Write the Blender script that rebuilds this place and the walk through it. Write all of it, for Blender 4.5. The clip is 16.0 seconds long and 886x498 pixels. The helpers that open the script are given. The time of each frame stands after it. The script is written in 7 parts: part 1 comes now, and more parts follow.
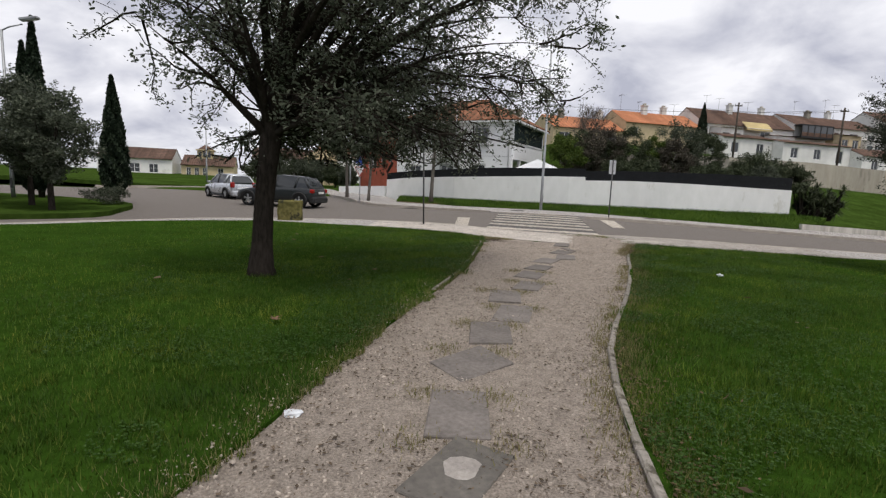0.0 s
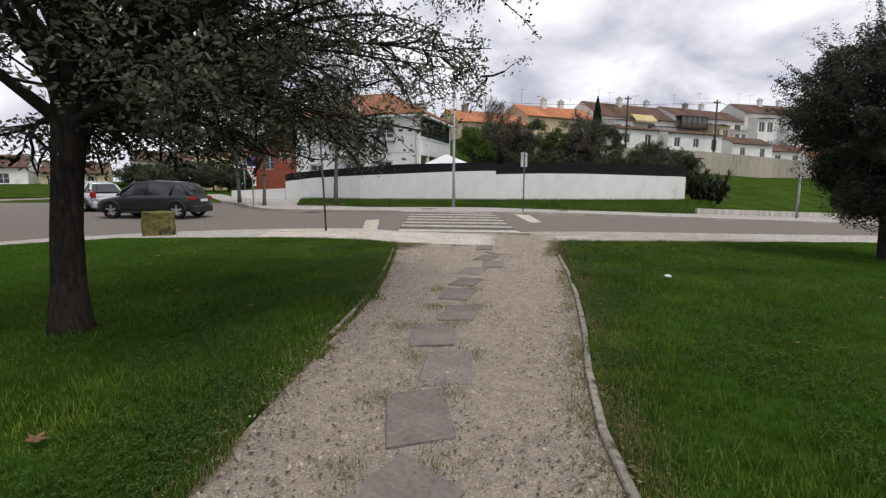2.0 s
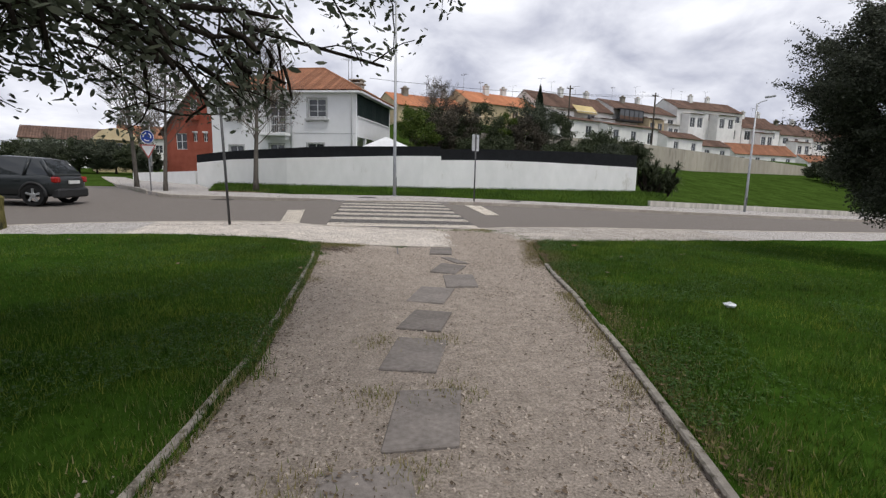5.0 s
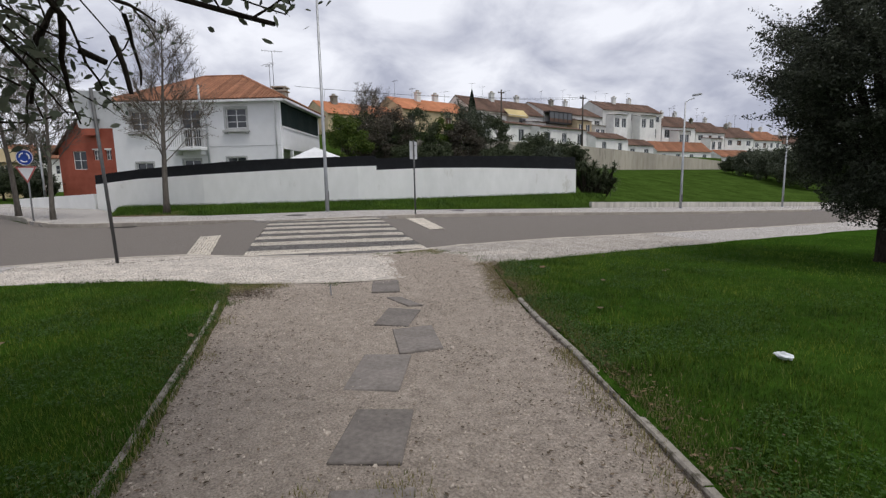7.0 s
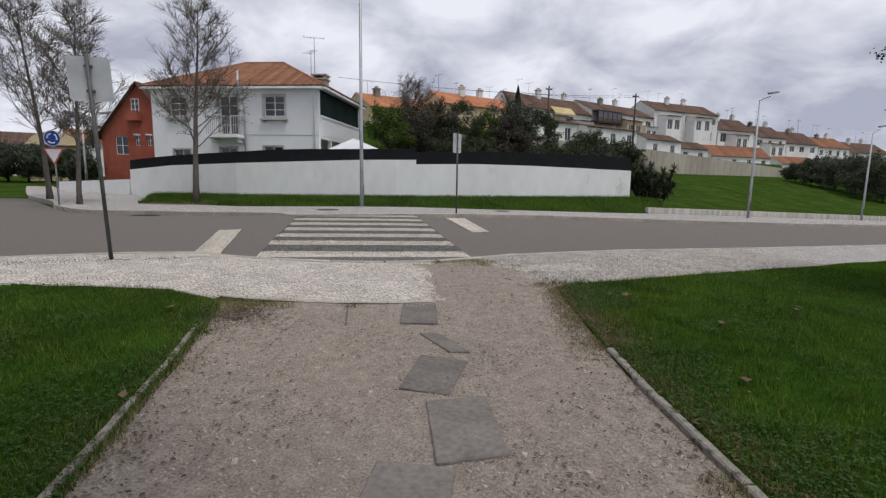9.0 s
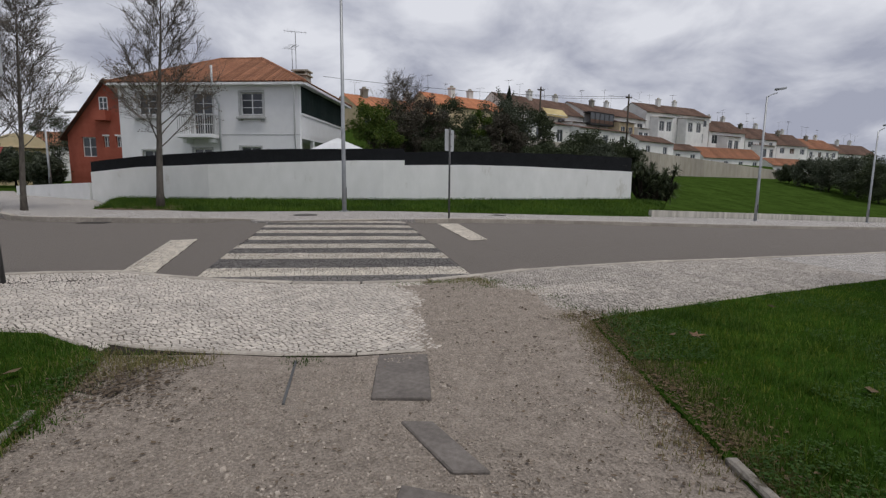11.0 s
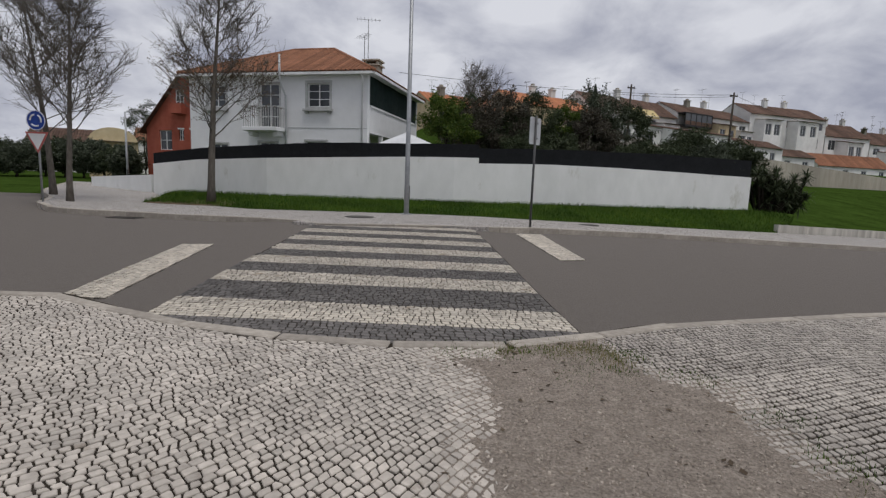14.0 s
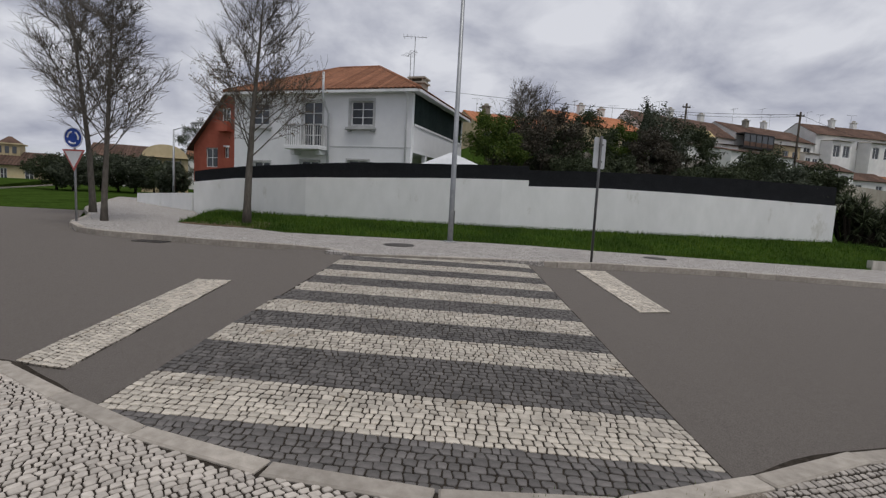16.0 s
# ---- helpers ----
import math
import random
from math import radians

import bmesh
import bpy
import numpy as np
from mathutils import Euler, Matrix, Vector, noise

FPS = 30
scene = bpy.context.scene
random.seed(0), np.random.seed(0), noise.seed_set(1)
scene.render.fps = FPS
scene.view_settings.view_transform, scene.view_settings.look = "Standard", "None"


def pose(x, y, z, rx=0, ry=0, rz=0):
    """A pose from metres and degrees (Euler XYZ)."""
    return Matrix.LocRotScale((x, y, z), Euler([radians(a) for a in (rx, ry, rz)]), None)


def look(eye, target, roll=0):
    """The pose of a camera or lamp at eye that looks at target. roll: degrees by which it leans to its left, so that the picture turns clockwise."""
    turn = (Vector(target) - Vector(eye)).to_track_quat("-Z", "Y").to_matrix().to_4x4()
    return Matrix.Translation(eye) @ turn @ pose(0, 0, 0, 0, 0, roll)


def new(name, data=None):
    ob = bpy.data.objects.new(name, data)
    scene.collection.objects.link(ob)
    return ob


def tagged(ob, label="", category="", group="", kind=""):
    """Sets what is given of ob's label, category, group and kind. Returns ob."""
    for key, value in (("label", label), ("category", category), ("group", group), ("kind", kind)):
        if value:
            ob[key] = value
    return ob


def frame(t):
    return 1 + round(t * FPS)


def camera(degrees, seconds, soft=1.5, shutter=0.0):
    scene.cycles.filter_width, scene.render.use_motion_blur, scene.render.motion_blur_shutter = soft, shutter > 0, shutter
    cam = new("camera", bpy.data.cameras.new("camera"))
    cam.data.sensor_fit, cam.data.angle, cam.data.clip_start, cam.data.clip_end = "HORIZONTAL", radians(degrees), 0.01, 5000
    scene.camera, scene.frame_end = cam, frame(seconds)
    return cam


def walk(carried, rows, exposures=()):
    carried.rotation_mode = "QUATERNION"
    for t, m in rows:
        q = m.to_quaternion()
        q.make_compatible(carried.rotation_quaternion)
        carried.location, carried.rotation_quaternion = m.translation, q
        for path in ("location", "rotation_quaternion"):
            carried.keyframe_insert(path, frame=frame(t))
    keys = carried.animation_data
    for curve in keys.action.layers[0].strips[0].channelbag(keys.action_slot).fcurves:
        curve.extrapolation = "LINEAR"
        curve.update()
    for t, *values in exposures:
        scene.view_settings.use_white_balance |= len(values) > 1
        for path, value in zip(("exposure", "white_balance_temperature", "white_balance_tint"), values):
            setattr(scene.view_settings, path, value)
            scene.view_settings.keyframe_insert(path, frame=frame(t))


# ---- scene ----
EXPOSURES = [(0.0, 0.14, 6600, 10), (2.0, 0.22, 6600, 10), (4.0, 0.22, 6500, 10), (7.0, 0.06, 6400, 10), (8.0, 0.0, 6350, 10), (9.0, -0.06, 6350, 10), (11.5, -0.32, 6400, 10), (16.0, -0.38, 6400, 10)]
cam = camera(84.0, 16.0, soft=1.3)
PATH = [
    (0.0, -2.879, -18.667, 1.593, 82.37, -2.46, 3.07),
    (0.5, -2.918, -18.072, 1.532, 81.96, -0.99, 0.31),
    (1.0, -2.879, -17.578, 1.557, 83.27, 0.13, -3.22),
    (1.5, -2.833, -17.17, 1.606, 81.95, -0.31, -5.52),
    (2.0, -2.832, -16.697, 1.614, 82.34, -0.24, -7.5),
    (2.5, -2.816, -16.19, 1.579, 82.41, -1.13, -5.28),
    (3.0, -2.807, -15.559, 1.512, 81.44, -2.32, -3.31),
    (3.5, -2.761, -14.99, 1.439, 81.43, -1.22, -8.42),
    (4.0, -2.673, -14.465, 1.419, 80.7, -1.48, -12.63),
    (6.5, -2.170, -12.072, 1.55, 82.29, 0.37, -18.36),
    (7.0, -2.068, -11.687, 1.572, 81.98, 1.11, -21.99),
    (7.5, -1.892, -11.237, 1.562, 80.96, -0.7, -20.90),
    (8.0, -1.797, -10.773, 1.56, 82.1, -0.45, -18.93),
    (8.5, -1.679, -10.377, 1.57, 80.27, -0.14, -20.25),
    (9.0, -1.566, -9.859, 1.531, 81.7, -0.88, -17.44),
    (11.5, -0.827, -7.574, 1.426, 82.4, -0.4, -19.69),
    (12.0, -0.632, -7.104, 1.417, 83.0, -0.45, -21.2),
    (12.5, -0.518, -6.639, 1.433, 81.65, -2.07, -18.72),
    (13.0, -0.39, -6.177, 1.46, 82.08, -1.05, -20.01),
    (13.5, -0.312, -5.669, 1.404, 81.24, -1.9, -18.29),
    (14.0, -0.235, -5.089, 1.329, 82.25, -2.1, -10.04),
    (14.5, -0.231, -4.663, 1.42, 82.73, -1.9, -11.27),
    (15.0, -0.276, -4.307, 1.502, 84.53, -1.58, -10.98),
    (15.5, -0.237, -3.921, 1.511, 84.18, -2.32, -8.75),
    (16.0, -0.192, -3.581, 1.529, 84.11, -3.03, -5.26),
]
walk(cam, [(t, pose(x, y, z, rx, ry, rz)) for t, x, y, z, rx, ry, rz in PATH], EXPOSURES)

# ---- sky and sun: a broken overcast, brighter low on the right ----
world = bpy.data.worlds.new("overcast_sky")
scene.world = world
world.use_nodes = True
wn, wl = world.node_tree.nodes, world.node_tree.links
wn.clear()


def wnode(kind, **inputs):
    n = wn.new(kind)
    for key, value in inputs.items():
        n.inputs[key].default_value = value
    return n


w_out, w_bg = wnode("ShaderNodeOutputWorld"), wnode("ShaderNodeBackground")
w_sky = wnode("ShaderNodeTexSky")
w_sky.sky_type, w_sky.sun_disc = "NISHITA", False
w_sky.sun_elevation, w_sky.sun_rotation = radians(67), radians(149)
w_co, w_sep = wnode("ShaderNodeTexCoord"), wnode("ShaderNodeSeparateXYZ")
wl.new(w_co.outputs["Generated"], w_sep.inputs[0])
w_h = wnode("ShaderNodeMath")
w_h.operation = "MAXIMUM"
wl.new(w_sep.outputs["Z"], w_h.inputs[0])
w_h.inputs[1].default_value = 0.0
w_h2 = wnode("ShaderNodeMath")
w_h2.operation = "ADD"
wl.new(w_h.outputs[0], w_h2.inputs[0])
w_h2.inputs[1].default_value = 0.42
w_div = wnode("ShaderNodeVectorMath")
w_div.operation = "DIVIDE"
w_cmb = wnode("ShaderNodeCombineXYZ")
for i in range(2):
    wl.new(w_h2.outputs[0], w_cmb.inputs[i])
w_cmb.inputs[2].default_value = 1.0
wl.new(w_co.outputs["Generated"], w_div.inputs[0])
wl.new(w_cmb.outputs[0], w_div.inputs[1])
w_n1 = wnode("ShaderNodeTexNoise", Scale=3.4, Detail=8.0, Roughness=0.52, Distortion=0.25)
w_n2 = wnode("ShaderNodeTexNoise", Scale=0.75, Detail=4.0, Roughness=0.5)
for n in (w_n1, w_n2):
    wl.new(w_div.outputs[0], n.inputs["Vector"])
w_cl = wnode("ShaderNodeValToRGB")
w_cl.color_ramp.elements[0].position, w_cl.color_ramp.elements[0].color = 0.36, (0.45, 0.47, 0.57, 1)
w_cl.color_ramp.elements[1].position, w_cl.color_ramp.elements[1].color = 0.64, (0.91, 0.92, 0.98, 1)
wl.new(w_n1.outputs["Fac"], w_cl.inputs[0])
w_gap = wnode("ShaderNodeValToRGB")
w_gap.color_ramp.elements[0].position, w_gap.color_ramp.elements[0].color = 0.33, (0.6, 0.6, 0.6, 1)
w_gap.color_ramp.elements[1].position, w_gap.color_ramp.elements[1].color = 0.43, (1, 1, 1, 1)
wl.new(w_n2.outputs["Fac"], w_gap.inputs[0])
w_dim = wnode("ShaderNodeMix")
w_dim.data_type, w_dim.blend_type = "RGBA", "MULTIPLY"
w_dim.inputs["Factor"].default_value = 1.0
wl.new(w_sky.outputs[0], w_dim.inputs[6])
w_dim.inputs[7].default_value = (0.10, 0.10, 0.10, 1)
w_mix = wnode("ShaderNodeMix")
w_mix.data_type = "RGBA"
wl.new(w_gap.outputs[0], w_mix.inputs["Factor"])
wl.new(w_dim.outputs[2], w_mix.inputs[6])
wl.new(w_cl.outputs[0], w_mix.inputs[7])
wl.new(w_mix.outputs[2], w_bg.inputs["Color"])
w_bg.inputs["Strength"].default_value = 0.96
wl.new(w_bg.outputs[0], w_out.inputs[0])

sun_data = bpy.data.lights.new("sun", "SUN")
sun_data.energy, sun_data.angle, sun_data.color = 1.75, radians(18), (1.0, 0.96, 0.9)
sun = new("sun", sun_data)
sun.matrix_world = look((9, -15, 42), (0, 0, 0))


# ---- materials ----
def material(name, c1, c2, scale=6.0, rough=0.85, bump=0.25, bump_scale=40.0, c3=None, c3_at=0.62, big=0.6, metal=0.0, vary=0.0, island=0.0, clear=0.0, stretch=(1, 1, 1), world_space=False, cells=0.0):
    """Two scales of noise between c1 and c2, patches of c3, fine relief; vary / island: brightness by object or by loose piece."""
    m = bpy.data.materials.new(name)
    m.use_nodes = True
    nt, b = m.node_tree, m.node_tree.nodes["Principled BSDF"]
    add, link = nt.nodes.new, nt.links.new
    b.inputs["Roughness"].default_value, b.inputs["Metallic"].default_value = rough, metal
    b.inputs["Coat Weight"].default_value = clear
    b.inputs["Specular IOR Level"].default_value = 0.0 if rough >= 0.95 else 0.12 if rough >= 0.85 else 0.4
    geo, tc = add("ShaderNodeNewGeometry"), add("ShaderNodeTexCoord")
    mp = add("ShaderNodeMapping")
    mp.inputs["Scale"].default_value = stretch
    link(geo.outputs["Position"] if world_space else tc.outputs["Object"], mp.inputs[0])

    def noise_at(s, detail=4.0, r=0.6):
        n = add("ShaderNodeTexNoise")
        n.inputs["Scale"].default_value, n.inputs["Detail"].default_value, n.inputs["Roughness"].default_value = s, detail, r
        link(mp.outputs[0], n.inputs["Vector"])
        return n

    def ramp(src, lo, hi, a, z):
        r = add("ShaderNodeValToRGB")
        r.color_ramp.elements[0].position, r.color_ramp.elements[0].color = lo, (*a, 1)
        r.color_ramp.elements[1].position, r.color_ramp.elements[1].color = hi, (*z, 1)
        link(src, r.inputs[0])
        return r

    def mix(kind, fac, a, z):
        x = add("ShaderNodeMix")
        x.data_type, x.blend_type = "RGBA", kind
        if isinstance(fac, float):
            x.inputs["Factor"].default_value = fac
        else:
            link(fac, x.inputs["Factor"])
        link(a, x.inputs[6])
        if isinstance(z, tuple):
            x.inputs[7].default_value = (*z, 1)
        else:
            link(z, x.inputs[7])
        return x.outputs[2]

    n1, n2 = noise_at(scale), noise_at(scale * 0.13, 3.0)
    col = ramp(n1.outputs["Fac"], 0.3, 0.7, c1, c2).outputs[0]
    shade = ramp(n2.outputs["Fac"], 0.3, 0.7, (1 - 0.35 * big,) * 3, (1 + 0.25 * big,) * 3).outputs[0]
    col = mix("MULTIPLY", 1.0, col, shade)
    if cells:
        vo = add("ShaderNodeTexVoronoi")
        vo.feature = "DISTANCE_TO_EDGE"
        vo.inputs["Scale"].default_value = cells
        link(mp.outputs[0], vo.inputs["Vector"])
        col = mix("MULTIPLY", 1.0, col, ramp(vo.outputs["Distance"], 0.03, 0.13, (0.42,) * 3, (1.0,) * 3).outputs[0])
    if c3:
        n3 = noise_at(scale * 0.31, 6.0, 0.7)
        patch = ramp(n3.outputs["Fac"], c3_at, c3_at + 0.1, (0, 0, 0), (1, 1, 1)).outputs[0]
        col = mix("MIX", patch, col, c3)
    for amount, src in ((vary, add("ShaderNodeObjectInfo").outputs["Random"]), (island, geo.outputs["Random Per Island"])):
        if amount:
            v = ramp(src, 0.0, 1.0, (1 - amount,) * 3, (1 + amount,) * 3).outputs[0]
            col = mix("MULTIPLY", 1.0, col, v)
    link(col, b.inputs["Base Color"])
    if bump:
        bn, bp = noise_at(bump_scale, 5.0, 0.65), add("ShaderNodeBump")
        bp.inputs["Strength"].default_value, bp.inputs["Distance"].default_value = bump, 0.02
        link(bn.outputs["Fac"], bp.inputs["Height"])
        link(bp.outputs[0], b.inputs["Normal"])
    rr = ramp(n1.outputs["Fac"], 0.3, 0.7, (max(rough - 0.08, 0.02),) * 3, (min(rough + 0.08, 1),) * 3)
    link(rr.outputs[0], b.inputs["Roughness"])
    return m


def leafy(name, c1, c2, c3, through_light=0.25, patch=0.0, patch_colour=(1.15, 1.0, 0.8)):
    """Leaves: colour by loose leaf, a little light through them."""
    m = bpy.data.materials.new(name)
    m.use_nodes = True
    nt, b = m.node_tree, m.node_tree.nodes["Principled BSDF"]
    geo, r = nt.nodes.new("ShaderNodeNewGeometry"), nt.nodes.new("ShaderNodeValToRGB")
    r.color_ramp.elements[0].color, r.color_ramp.elements[1].color = (*c1, 1), (*c3, 1)
    r.color_ramp.elements.new(0.6).color = (*c2, 1)
    nt.links.new(geo.outputs["Random Per Island"], r.inputs[0])
    col = r.outputs[0]
    if patch:
        tc = nt.nodes.new("ShaderNodeTexCoord")
        for scale, lo, hi in ((patch, (0.55, 0.6, 0.6), (1.3, 1.25, 1.1)), (patch * 4.3, (0.8, 0.85, 0.85), patch_colour)):
            n, q, mx = nt.nodes.new("ShaderNodeTexNoise"), nt.nodes.new("ShaderNodeValToRGB"), nt.nodes.new("ShaderNodeMix")
            n.inputs["Scale"].default_value, n.inputs["Detail"].default_value = scale, 3.0
            q.color_ramp.elements[0].position, q.color_ramp.elements[0].color = 0.32, (*lo, 1)
            q.color_ramp.elements[1].position, q.color_ramp.elements[1].color = 0.68, (*hi, 1)
            mx.data_type, mx.blend_type = "RGBA", "MULTIPLY"
            mx.inputs["Factor"].default_value = 1.0
            nt.links.new(tc.outputs["Object"], n.inputs["Vector"])
            nt.links.new(n.outputs["Fac"], q.inputs[0])
            nt.links.new(col, mx.inputs[6])
            nt.links.new(q.outputs[0], mx.inputs[7])
            col = mx.outputs[2]
    nt.links.new(col, b.inputs["Base Color"])
    b.inputs["Roughness"].default_value = 0.6
    b.inputs["Specular IOR Level"].default_value = 0.15
    if through_light:
        tr, mx = nt.nodes.new("ShaderNodeBsdfTranslucent"), nt.nodes.new("ShaderNodeMixShader")
        nt.links.new(col, tr.inputs["Color"])
        mx.inputs[0].default_value = through_light
        nt.links.new(b.outputs[0], mx.inputs[1])
        nt.links.new(tr.outputs[0], mx.inputs[2])
        nt.links.new(mx.outputs[0], nt.nodes["Material Output"].inputs[0])
    return m


def glassy(name, tint, rough=0.06):
    """Dark glass seen from outside, with a reflecting face."""
    m = bpy.data.materials.new(name)
    m.use_nodes = True
    b = m.node_tree.nodes["Principled BSDF"]
    b.inputs["Base Color"].default_value, b.inputs["Roughness"].default_value = (*tint, 1), rough
    b.inputs["Specular IOR Level"].default_value = 0.7
    return m


M_ASPHALT = material("asphalt", (0.112, 0.098, 0.086), (0.226, 0.202, 0.180), 110, 0.9, 0.7, 190, c3=(0.178, 0.160, 0.143), c3_at=0.6, big=0.12)
M_LAWN = material("lawn_soil_and_thatch", (0.018, 0.042, 0.005), (0.036, 0.078, 0.010), 9, 0.95, 0.8, 60, c3=(0.035, 0.05, 0.014), c3_at=0.66, big=0.8)
M_BANK = material("bank_grass", (0.028, 0.052, 0.009), (0.050, 0.084, 0.016), 4, 0.95, 0.9, 30, c3=(0.045, 0.06, 0.018), c3_at=0.64, big=0.9)
M_GRAVEL = material("path_gravel", (0.22, 0.186, 0.154), (0.48, 0.414, 0.352), 62, 0.95, 1.0, 110, c3=(0.29, 0.23, 0.175), c3_at=0.6, big=0.55)
M_PEBBLE = material("pebbles", (0.28, 0.238, 0.198), (0.46, 0.40, 0.34), 20, 0.9, 0.2, 60, island=0.3, big=0.3)
M_LITTER = material("dark_leaf_litter", (0.075, 0.058, 0.042), (0.145, 0.108, 0.075), 20, 0.9, 0.2, 60, island=0.4)
M_SAND = material("joint_sand", (0.032, 0.027, 0.022), (0.072, 0.061, 0.05), 30, 0.95, 0.6, 90)
M_WHITE_STONE = material("white_limestone_sett", (0.375, 0.336, 0.292), (0.535, 0.483, 0.425), 14, 0.75, 0.35, 50, c3=(0.29, 0.245, 0.20), c3_at=0.6, vary=0.16, island=0.16, big=0.5)
M_WHITE_LINE = material("cream_limestone_sett", (0.42, 0.375, 0.31), (0.585, 0.53, 0.45), 14, 0.75, 0.35, 50, c3=(0.35, 0.285, 0.20), c3_at=0.58, vary=0.18, island=0.18, big=0.5)
M_DARK_STONE = material("black_basalt_sett", (0.095, 0.087, 0.081), (0.165, 0.152, 0.142), 14, 0.8, 0.35, 50, c3=(0.20, 0.18, 0.16), c3_at=0.66, vary=0.25, island=0.25, big=0.5)
M_PAVE_FAR = material("small_stone_paving", (0.36, 0.335, 0.31), (0.54, 0.505, 0.47), 26, 0.9, 0.4, 60, c3=(0.30, 0.275, 0.24), c3_at=0.66, big=0.4, cells=13.5)
M_KERB = material("kerb_limestone", (0.33, 0.295, 0.25), (0.46, 0.415, 0.36), 12, 0.85, 0.35, 60, c3=(0.22, 0.20, 0.17), c3_at=0.66, vary=0.12, big=0.5)
M_EDGING = material("concrete_edging", (0.20, 0.18, 0.155), (0.34, 0.31, 0.27), 18, 0.9, 0.5, 70, c3=(0.09, 0.08, 0.06), c3_at=0.52, vary=0.12)
M_SLAB = material("worn_concrete_slab", (0.152, 0.134, 0.120), (0.230, 0.206, 0.187), 24, 0.9, 0.4, 110, c3=(0.155, 0.145, 0.13), c3_at=0.62, vary=0.14)
M_WHITE_WALL = material("whitewashed_render", (0.77, 0.775, 0.75), (0.84, 0.84, 0.82), 2, 0.9, 0.2, 60, c3=(0.57, 0.56, 0.50), c3_at=0.61, big=0.2, stretch=(1, 1, 0.5))
M_HOUSE_WALL = material("white_house_paint", (0.80, 0.80, 0.80), (0.85, 0.85, 0.85), 2, 0.9, 0.15, 60, c3=(0.68, 0.68, 0.67), c3_at=0.66, big=0.15)
M_NET = material("black_shade_net", (0.010, 0.011, 0.013), (0.02, 0.021, 0.023), 20, 0.85, 0.5, 90, big=0.5)
M_GREEN_NET = material("dark_green_shade_net", (0.013, 0.022, 0.02), (0.025, 0.04, 0.036), 20, 0.85, 0.5, 90)
M_TILE = material("terracotta_roof_tile", (0.19, 0.085, 0.05), (0.30, 0.145, 0.085), 5, 0.85, 0.3, 30, c3=(0.13, 0.08, 0.055), c3_at=0.6, island=0.22)
M_TILE_ORANGE = material("orange_roof_tile", (0.36, 0.14, 0.07), (0.48, 0.21, 0.11), 3, 0.85, 0.3, 20, c3=(0.33, 0.15, 0.08), c3_at=0.62, island=0.15)
M_TILE_BROWN = material("weathered_brown_roof_tile", (0.085, 0.055, 0.043), (0.16, 0.10, 0.075), 2, 0.9, 0.3, 20, c3=(0.24, 0.12, 0.07), c3_at=0.66, island=0.2)
M_RED_WALL = material("red_painted_render", (0.31, 0.085, 0.055), (0.40, 0.12, 0.08), 2, 0.9, 0.2, 40, c3=(0.30, 0.09, 0.06), c3_at=0.64)
M_ROW_WHITE = material("row_house_white", (0.76, 0.75, 0.72), (0.85, 0.84, 0.81), 1.2, 0.9, 0.2, 20, c3=(0.60, 0.575, 0.52), c3_at=0.62, vary=0.06)
M_ROW_CREAM = material("row_house_cream", (0.52, 0.42, 0.26), (0.62, 0.51, 0.34), 1.2, 0.9, 0.2, 20, c3=(0.43, 0.36, 0.25), c3_at=0.62)
M_YELLOW = material("pale_yellow_render", (0.55, 0.45, 0.27), (0.63, 0.53, 0.34), 2, 0.9, 0.2, 20)
M_RETAIN = material("stained_concrete_wall", (0.36, 0.32, 0.26), (0.48, 0.44, 0.37), 1.0, 0.9, 0.3, 14, c3=(0.22, 0.20, 0.17), c3_at=0.6, big=0.6, stretch=(1, 1, 0.3))
M_LOW_WALL = material("streaked_pale_concrete", (0.34, 0.32, 0.28), (0.66, 0.63, 0.57), 3.2, 0.9, 0.3, 14, c3=(0.20, 0.18, 0.15), c3_at=0.62, big=0.3, stretch=(1, 1, 0.06))
M_STEEL = material("galvanised_steel", (0.30, 0.31, 0.32), (0.42, 0.43, 0.44), 8, 0.5, 0.05, 40, metal=0.6)
M_SIGN_BACK = material("aluminium_sign_back", (0.48, 0.49, 0.50), (0.58, 0.59, 0.60), 4, 0.5, 0.03, 20, metal=0.3)
M_DARK_STEEL = material("dark_grey_post", (0.07, 0.07, 0.07), (0.12, 0.12, 0.12), 12, 0.6, 0.1, 40, metal=0.3)
M_BLUE = material("sign_blue", (0.015, 0.05, 0.28), (0.02, 0.065, 0.34), 5, 0.4, 0)
M_SIGN_WHITE = material("sign_white", (0.72, 0.72, 0.72), (0.8, 0.8, 0.8), 5, 0.4, 0)
M_SIGN_RED = material("sign_red", (0.42, 0.10, 0.09), (0.50, 0.14, 0.12), 5, 0.4, 0)
M_FRAME = material("white_window_frame", (0.74, 0.74, 0.73), (0.82, 0.82, 0.81), 6, 0.6, 0.05, 40)
M_TRIM = material("grey_stone_trim", (0.42, 0.42, 0.41), (0.54, 0.54, 0.53), 8, 0.85, 0.2, 60)
M_GLASS = glassy("dark_window_glass", (0.045, 0.05, 0.055))
M_WET_SLAB = material("wet_dark_slab", (0.10, 0.09, 0.078), (0.16, 0.145, 0.125), 20, 0.8, 0.4, 100)
M_CEMENT = material("pale_cement", (0.33, 0.30, 0.27), (0.42, 0.385, 0.35), 30, 0.95, 0.6, 90)
M_CAR_GLASS = glassy("car_glass", (0.02, 0.024, 0.026), 0.03)
M_BARK = material("oak_bark", (0.022, 0.018, 0.015), (0.055, 0.046, 0.038), 22, 0.95, 1.0, 45, stretch=(1, 1, 0.3), big=0.5)
